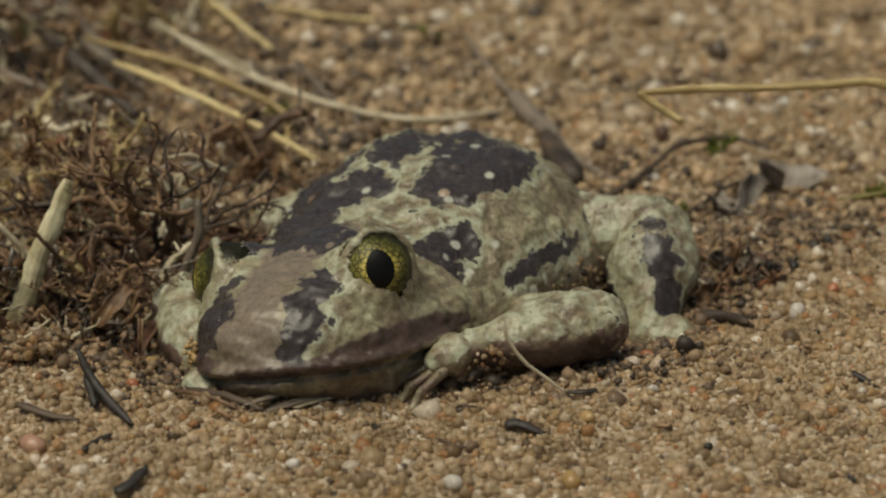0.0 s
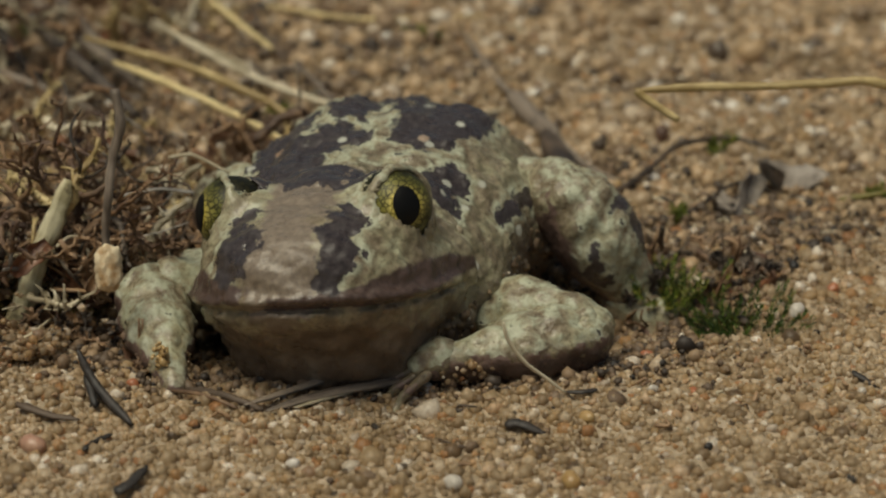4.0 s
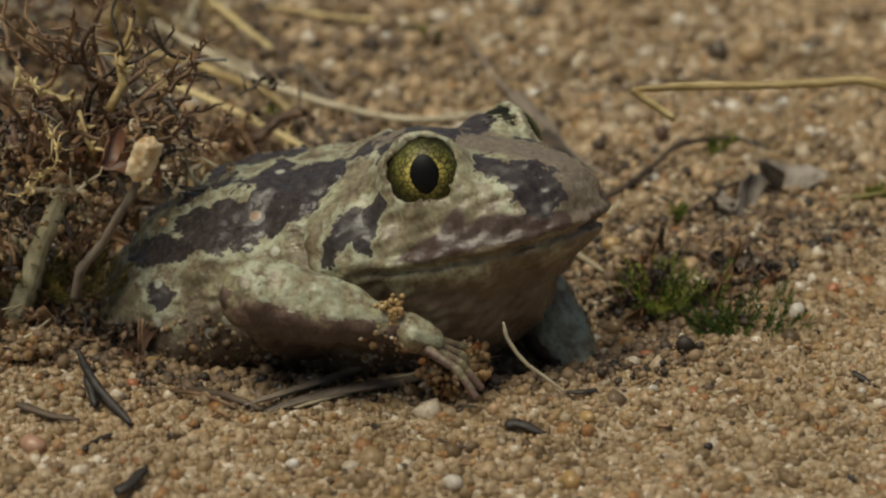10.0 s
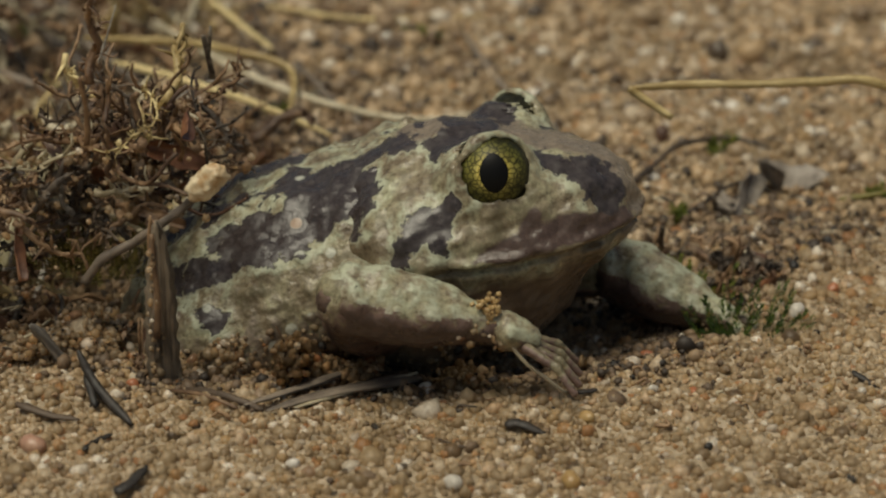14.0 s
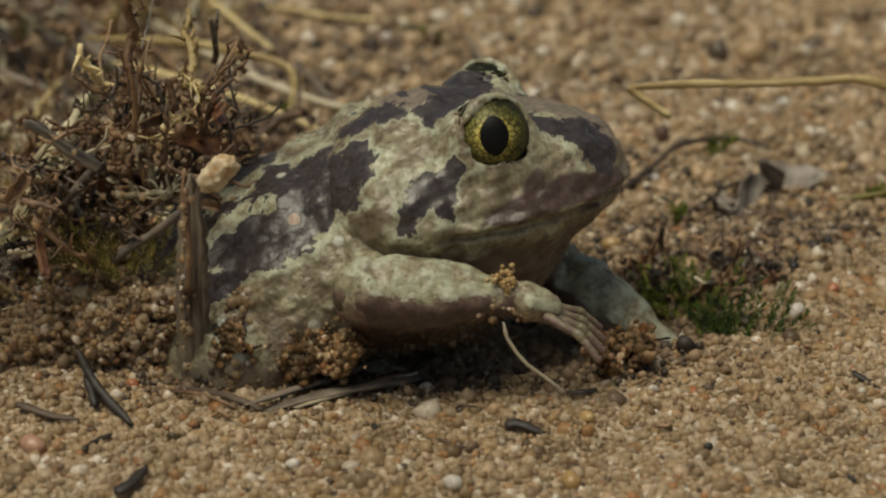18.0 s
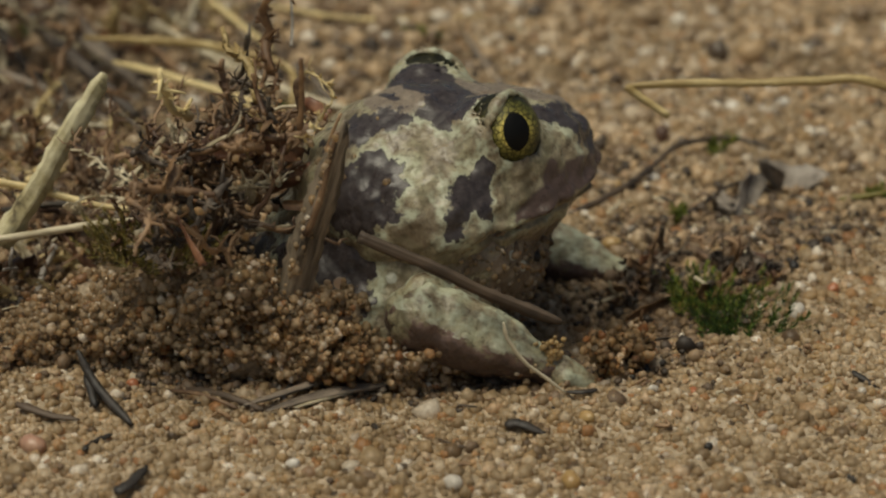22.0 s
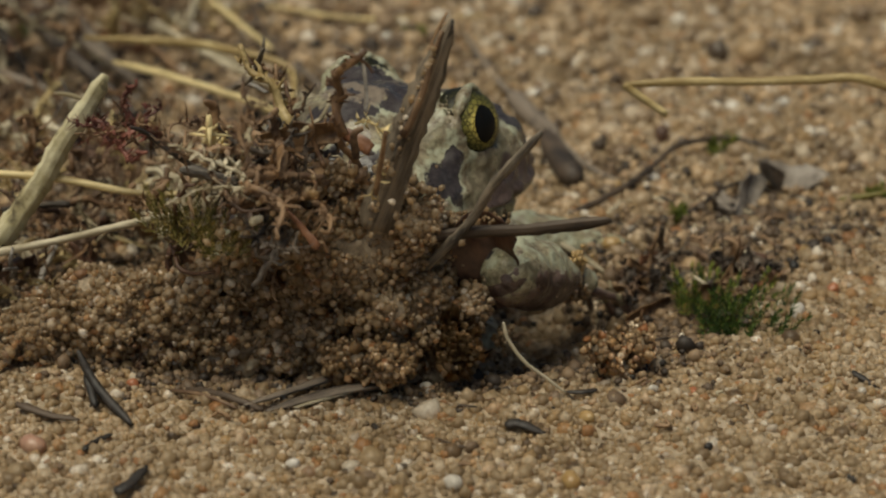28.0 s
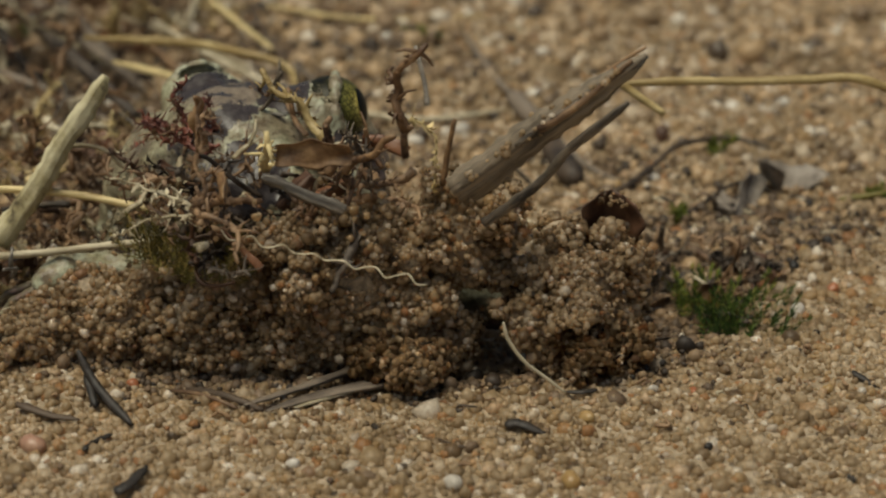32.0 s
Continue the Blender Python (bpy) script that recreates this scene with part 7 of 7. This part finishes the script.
    walk(HEAPS[0], [
        (0.0, pose(-0.0436, -0.0080, -0.0115, 0, 0, 0)),
        (11.0, pose(-0.0435, -0.0080, -0.0100, 0, 0, 0)),
        (14.0, pose(-0.0431, -0.0080, -0.0026, 0, 0, 0)),
        (17.0, pose(-0.0428, -0.0080, 0.0018, 0, 0, 4)),
        (21.0, pose(-0.0422, -0.0080, 0.0018, 0, 0, 8)),
        (24.0, pose(-0.0421, -0.0080, 0.0026, 0, 0, 8)),
        (32.0, pose(-0.0421, -0.0080, 0.0026, 0, 0, 10)),
    ])
    walk(HEAPS[1], [
        (0.0, pose(-0.0259, -0.0100, -0.0135, 0, 0, 0)),
        (11.0, pose(-0.0258, -0.0100, -0.0120, 0, 0, 0)),
        (14.0, pose(-0.0256, -0.0100, -0.0046, 0, 0, 0)),
        (17.0, pose(-0.0232, -0.0120, 0.0018, 0, 0, 0)),
        (19.0, pose(-0.0216, -0.0120, 0.0033, 0, 0, 3)),
        (20.0, pose(-0.0206, -0.0120, 0.0040, 0, 0, 5)),
        (21.0, pose(-0.0223, -0.0140, 0.0066, 0, 0, 8)),
        (23.0, pose(-0.0216, -0.0140, 0.0070, 0, 0, 10)),
        (23.5, pose(-0.0224, -0.0130, 0.0069, 0, 0, 12)),
        (24.0, pose(-0.0232, -0.0100, 0.0067, 0, 0, 20)),
        (28.0, pose(-0.0229, -0.0100, 0.0070, 0, 0, 20)),
        (29.0, pose(-0.0246, -0.0100, 0.0063, 0, 0, 24)),
        (30.0, pose(-0.0233, -0.0100, 0.0060, 0, 0, 24)),
        (32.0, pose(-0.0233, -0.0100, 0.0052, 0, 0, 28)),
    ])
    walk(HEAPS[2], [
        (0.0, pose(-0.0030, -0.0110, -0.0206, 0, 0, 0)),
        (22.0, pose(0.0117, -0.0140, -0.0145, 0, 0, 0)),
        (22.5, pose(0.0128, -0.0140, 0.0031, 0, 0, 0)),
        (23.0, pose(0.0140, -0.0140, 0.0088, 0, 0, 0)),
        (23.5, pose(0.0050, -0.0120, 0.0022, 0, 0, 0)),
        (24.0, pose(-0.0032, -0.0110, 0.0046, 0, 0, 0)),
        (28.0, pose(-0.0032, -0.0110, 0.0050, 0, 0, 0)),
        (29.0, pose(0.0011, -0.0100, 0.0067, 0, 0, 10)),
        (30.0, pose(0.0096, -0.0090, 0.0070, 0, 0, 25)),
        (31.0, pose(0.0156, -0.0090, 0.0052, 0, 0, 40)),
        (32.0, pose(0.0162, -0.0090, 0.0052, 0, 0, 40)),
    ])
    walk(HEAPS[3], [
        (0.0, pose(-0.0135, -0.0040, -0.0227, 0, 0, 0)),
        (22.5, pose(-0.0134, -0.0040, -0.0196, 0, 0, 0)),
        (23.5, pose(-0.0159, -0.0120, 0.0093, 0, 0, 0)),
        (24.0, pose(-0.0105, -0.0120, 0.0180, 0, 0, 0)),
        (28.0, pose(-0.0099, -0.0120, 0.0184, 0, 0, 5)),
        (29.0, pose(-0.0093, -0.0120, 0.0170, 0, 0, 10)),
        (30.0, pose(-0.0080, -0.0120, 0.0163, 0, 0, 15)),
        (31.0, pose(-0.0107, -0.0100, 0.0134, 0, 0, 25)),
        (32.0, pose(-0.0107, -0.0100, 0.0131, 0, 0, 25)),
    ])
    walk(HEAPS[4], [
        (0.0, pose(-0.0112, -0.0090, -0.0216, 0, 0, 0)),
        (20.0, pose(-0.0095, -0.0180, -0.0139, 0, 0, 0)),
        (21.0, pose(-0.0068, -0.0140, 0.0002, 0, 0, 0)),
        (23.0, pose(-0.0032, -0.0140, 0.0013, 0, 0, 0)),
        (23.5, pose(-0.0068, -0.0120, 0.0015, 0, 0, 0)),
        (24.0, pose(-0.0122, -0.0090, 0.0034, 0, 0, 0)),
        (28.0, pose(-0.0122, -0.0090, 0.0037, 0, 0, 0)),
        (29.0, pose(-0.0095, -0.0090, 0.0037, 0, 0, 0)),
        (30.0, pose(-0.0089, -0.0090, 0.0041, 0, 0, 0)),
        (31.0, pose(-0.0042, -0.0090, 0.0044, 0, 0, 10)),
        (32.0, pose(-0.0042, -0.0090, 0.0044, 0, 0, 10)),
    ])
    walk(HEAPS[5], [
        (0.0, pose(0.0032, -0.0070, -0.0227, 0, 0, 0)),
        (28.0, pose(0.0032, -0.0070, -0.0196, 0, 0, 0)),
        (29.5, pose(0.0004, -0.0070, 0.0072, 0, 0, 0)),
        (30.5, pose(0.0011, -0.0070, 0.0129, 0, 0, 0)),
        (31.0, pose(0.0024, -0.0070, 0.0168, 0, 10, 10)),
        (32.0, pose(0.0027, -0.0070, 0.0171, 0, 10, 10)),
    ])
    walk(HEAPS[6], [
        (0.0, pose(-0.0348, -0.0090, -0.0140, 0, 0, 0)),
        (14.0, pose(-0.0346, -0.0090, -0.0110, 0, 0, 0)),
        (17.0, pose(-0.0338, -0.0110, 0.0024, 0, 0, 0)),
        (21.0, pose(-0.0331, -0.0110, 0.0032, 0, 0, 0)),
        (24.0, pose(-0.0327, -0.0090, 0.0041, 0, 0, 10)),
        (32.0, pose(-0.0327, -0.0090, 0.0041, 0, 0, 14)),
    ])
    walk(HEAPS[7], [
        (0.0, pose(-0.0180, -0.0090, -0.0216, 0, 0, 0)),
        (18.0, pose(-0.0178, -0.0090, -0.0095, 0, 0, 0)),
        (19.0, pose(-0.0160, -0.0140, -0.0005, 0, 0, 0)),
        (20.0, pose(-0.0146, -0.0140, 0.0013, 0, 0, 0)),
        (21.0, pose(-0.0152, -0.0140, 0.0031, 0, 0, 0)),
        (23.0, pose(-0.0146, -0.0140, 0.0038, 0, 0, 0)),
        (24.0, pose(-0.0168, -0.0090, 0.0023, 0, 0, 10)),
        (32.0, pose(-0.0162, -0.0090, 0.0030, 0, 0, 14)),
    ])
    walk(HEAPS[8], [
        (0.0, pose(0.0101, -0.0060, -0.0232, 0, 0, 0)),
        (28.5, pose(0.0100, -0.0060, -0.0201, 0, 0, 0)),
        (29.5, pose(0.0044, -0.0060, 0.0039, 0, 0, 0)),
        (30.3, pose(0.0091, -0.0050, 0.0063, 0, 0, 0)),
        (31.0, pose(0.0151, -0.0050, 0.0078, 0, 0, 20)),
        (32.0, pose(0.0157, -0.0050, 0.0079, 0, 0, 20)),
    ])
    walk(HEAPS[9], [
        (0.0, pose(-0.0057, -0.0120, -0.0200, 0, 0, 0)),
        (23.0, pose(-0.0056, -0.0140, -0.0145, 0, 0, 0)),
        (24.0, pose(-0.0042, -0.0080, 0.0112, 0, 0, 0)),
        (28.0, pose(-0.0042, -0.0080, 0.0115, 0, 0, 5)),
        (29.0, pose(-0.0029, -0.0080, 0.0133, 0, 0, 10)),
        (30.0, pose(-0.0016, -0.0080, 0.0133, 0, 0, 15)),
        (31.0, pose(-0.0029, -0.0070, 0.0125, 0, 0, 25)),
        (32.0, pose(-0.0026, -0.0070, 0.0129, 0, 0, 25)),
    ])
    # lumps thrown up in front of the flank and the arms: x, y, height, when they come up, turn
    for k, (x, y, z, t, turn) in enumerate(((-21.5, -15, 2.6, 13.0, 0), (-17.0, -16, 3.2, 14.0, 40), (-13.0, -15, 4.2, 17.0, 90), (-25.0, -14, 5.2, 15.5, 10), (3.0, -17.5, 3.0, 9.6, 30), (7.5, -17, 2.6, 10.5, 80),
                                            (11.5, -16, 3.0, 12.6, 150), (16.0, -14, 3.0, 14.4, 60), (20.5, -12, 2.4, 17.0, 20), (-8.0, -14, 2.0, 10.5, 120), (-3.0, -15, 2.2, 12.5, 200))):
        lump = LUMPS[k] if k < 4 else copy_thing(LUMPS[k % 4], pose(0, 0, 0))
        low, up = pose(x * MM, (y + 4) * MM, -0.010, 0, 0, turn), pose(x * MM, (y - 2) * MM, (z + 1) * MM, 0, 0, turn + 25)
        walk(lump, [(0.0, low), (t - 0.8, low), (t, up), (32.0, up)])
    walk(FORK, [
        (0.0, span((-19.2, -8.0, -13.0), (-15.4, -6.0, -18.6))),
        (23.0, span((-19.2, -8.0, -13.0), (-15.4, -6.0, -18.6))),
        (24.0, span((-29.1, -8.0, 31.3), (-24.9, -6.0, 25.1))),
        (28.0, span((-27.1, -8.0, 31.3), (-23.6, -6.0, 25.1))),
        (29.0, span((-24.6, -8.0, 30.6), (-23.7, -6.0, 24.8))),
        (30.0, span((-23.0, -8.0, 32.3), (-24.9, -6.0, 26.8))),
        (31.0, span((-28.1, -8.0, 32.3), (-28.1, -6.0, 26.8))),
        (32.0, span((-28.1, -8.0, 31.9), (-28.1, -6.0, 26.5))),
    ])
    walk(DARK_STEM, [
        (0.0, span((-32.7, -9.0, -14.0), (-24.9, -7.0, -18.1))),
        (23.0, span((-32.7, -9.0, -14.0), (-24.9, -7.0, -18.1))),
        (24.0, span((-37.4, -9.0, 28.9), (-30.8, -7.0, 22.7))),
        (28.0, span((-35.5, -9.0, 28.6), (-28.2, -7.0, 23.1))),
        (30.0, span((-32.2, -9.0, 28.1), (-25.3, -7.0, 22.6))),
        (31.0, span((-29.2, -9.0, 26.2), (-21.8, -7.0, 20.6))),
        (32.0, span((-28.5, -9.0, 25.5), (-21.4, -7.0, 19.9))),
    ])
    walk(TAN_STEM, [
        (0.0, span((-9.6, -13.0, -12.0), (-5.7, -11.0, -16.0))),
        (23.0, span((-9.6, -13.0, -12.0), (-5.7, -11.0, -16.0))),
        (24.0, span((-14.2, -13.0, 27.6), (-9.2, -11.0, 22.1))),
        (28.0, span((-11.6, -13.0, 28.9), (-8.6, -11.0, 22.8))),
        (29.0, span((-9.1, -13.0, 28.9), (-9.2, -11.0, 22.8))),
        (30.0, span((-7.5, -13.0, 27.9), (-10.5, -11.0, 22.8))),
        (31.0, span((-5.3, -13.0, 28.9), (-10.5, -11.0, 24.2))),
        (32.0, span((-5.3, -13.0, 28.8), (-10.5, -11.0, 24.2))),
    ])
    walk(CURLED_LEAF, [
        (0.0, pose(-0.0150, -0.0120, -0.0110, 0, 0, 0)),
        (23.0, pose(-0.0149, -0.0120, -0.0095, 0, 0, 0)),
        (24.0, pose(-0.0179, -0.0140, 0.0300, 20, 70, 10)),
        (28.0, pose(-0.0160, -0.0140, 0.0293, 20, 75, 10)),
        (29.0, pose(-0.0166, -0.0150, 0.0290, 20, 80, 10)),
        (30.0, pose(-0.0163, -0.0150, 0.0285, 20, 80, 10)),
        (31.0, pose(-0.0146, -0.0110, 0.0264, 20, 84, 5)),
        (32.0, pose(-0.0146, -0.0110, 0.0262, 20, 84, 5)),
    ])
    walk(CRUMB, [
        (0.0, pose(-0.0176, -0.0120, -0.0110, 0, 0, 0)),
        (23.0, pose(-0.0176, -0.0120, -0.0095, 0, 0, 0)),
        (24.0, pose(-0.0234, -0.0130, 0.0167, 0, 0, 0)),
        (28.0, pose(-0.0221, -0.0130, 0.0160, 0, 0, 0)),
        (30.0, pose(-0.0202, -0.0130, 0.0160, 0, 0, 0)),
        (31.0, pose(-0.0185, -0.0090, 0.0137, 0, 0, 10)),
        (32.0, pose(-0.0182, -0.0090, 0.0137, 0, 0, 10)),
    ])


motions()
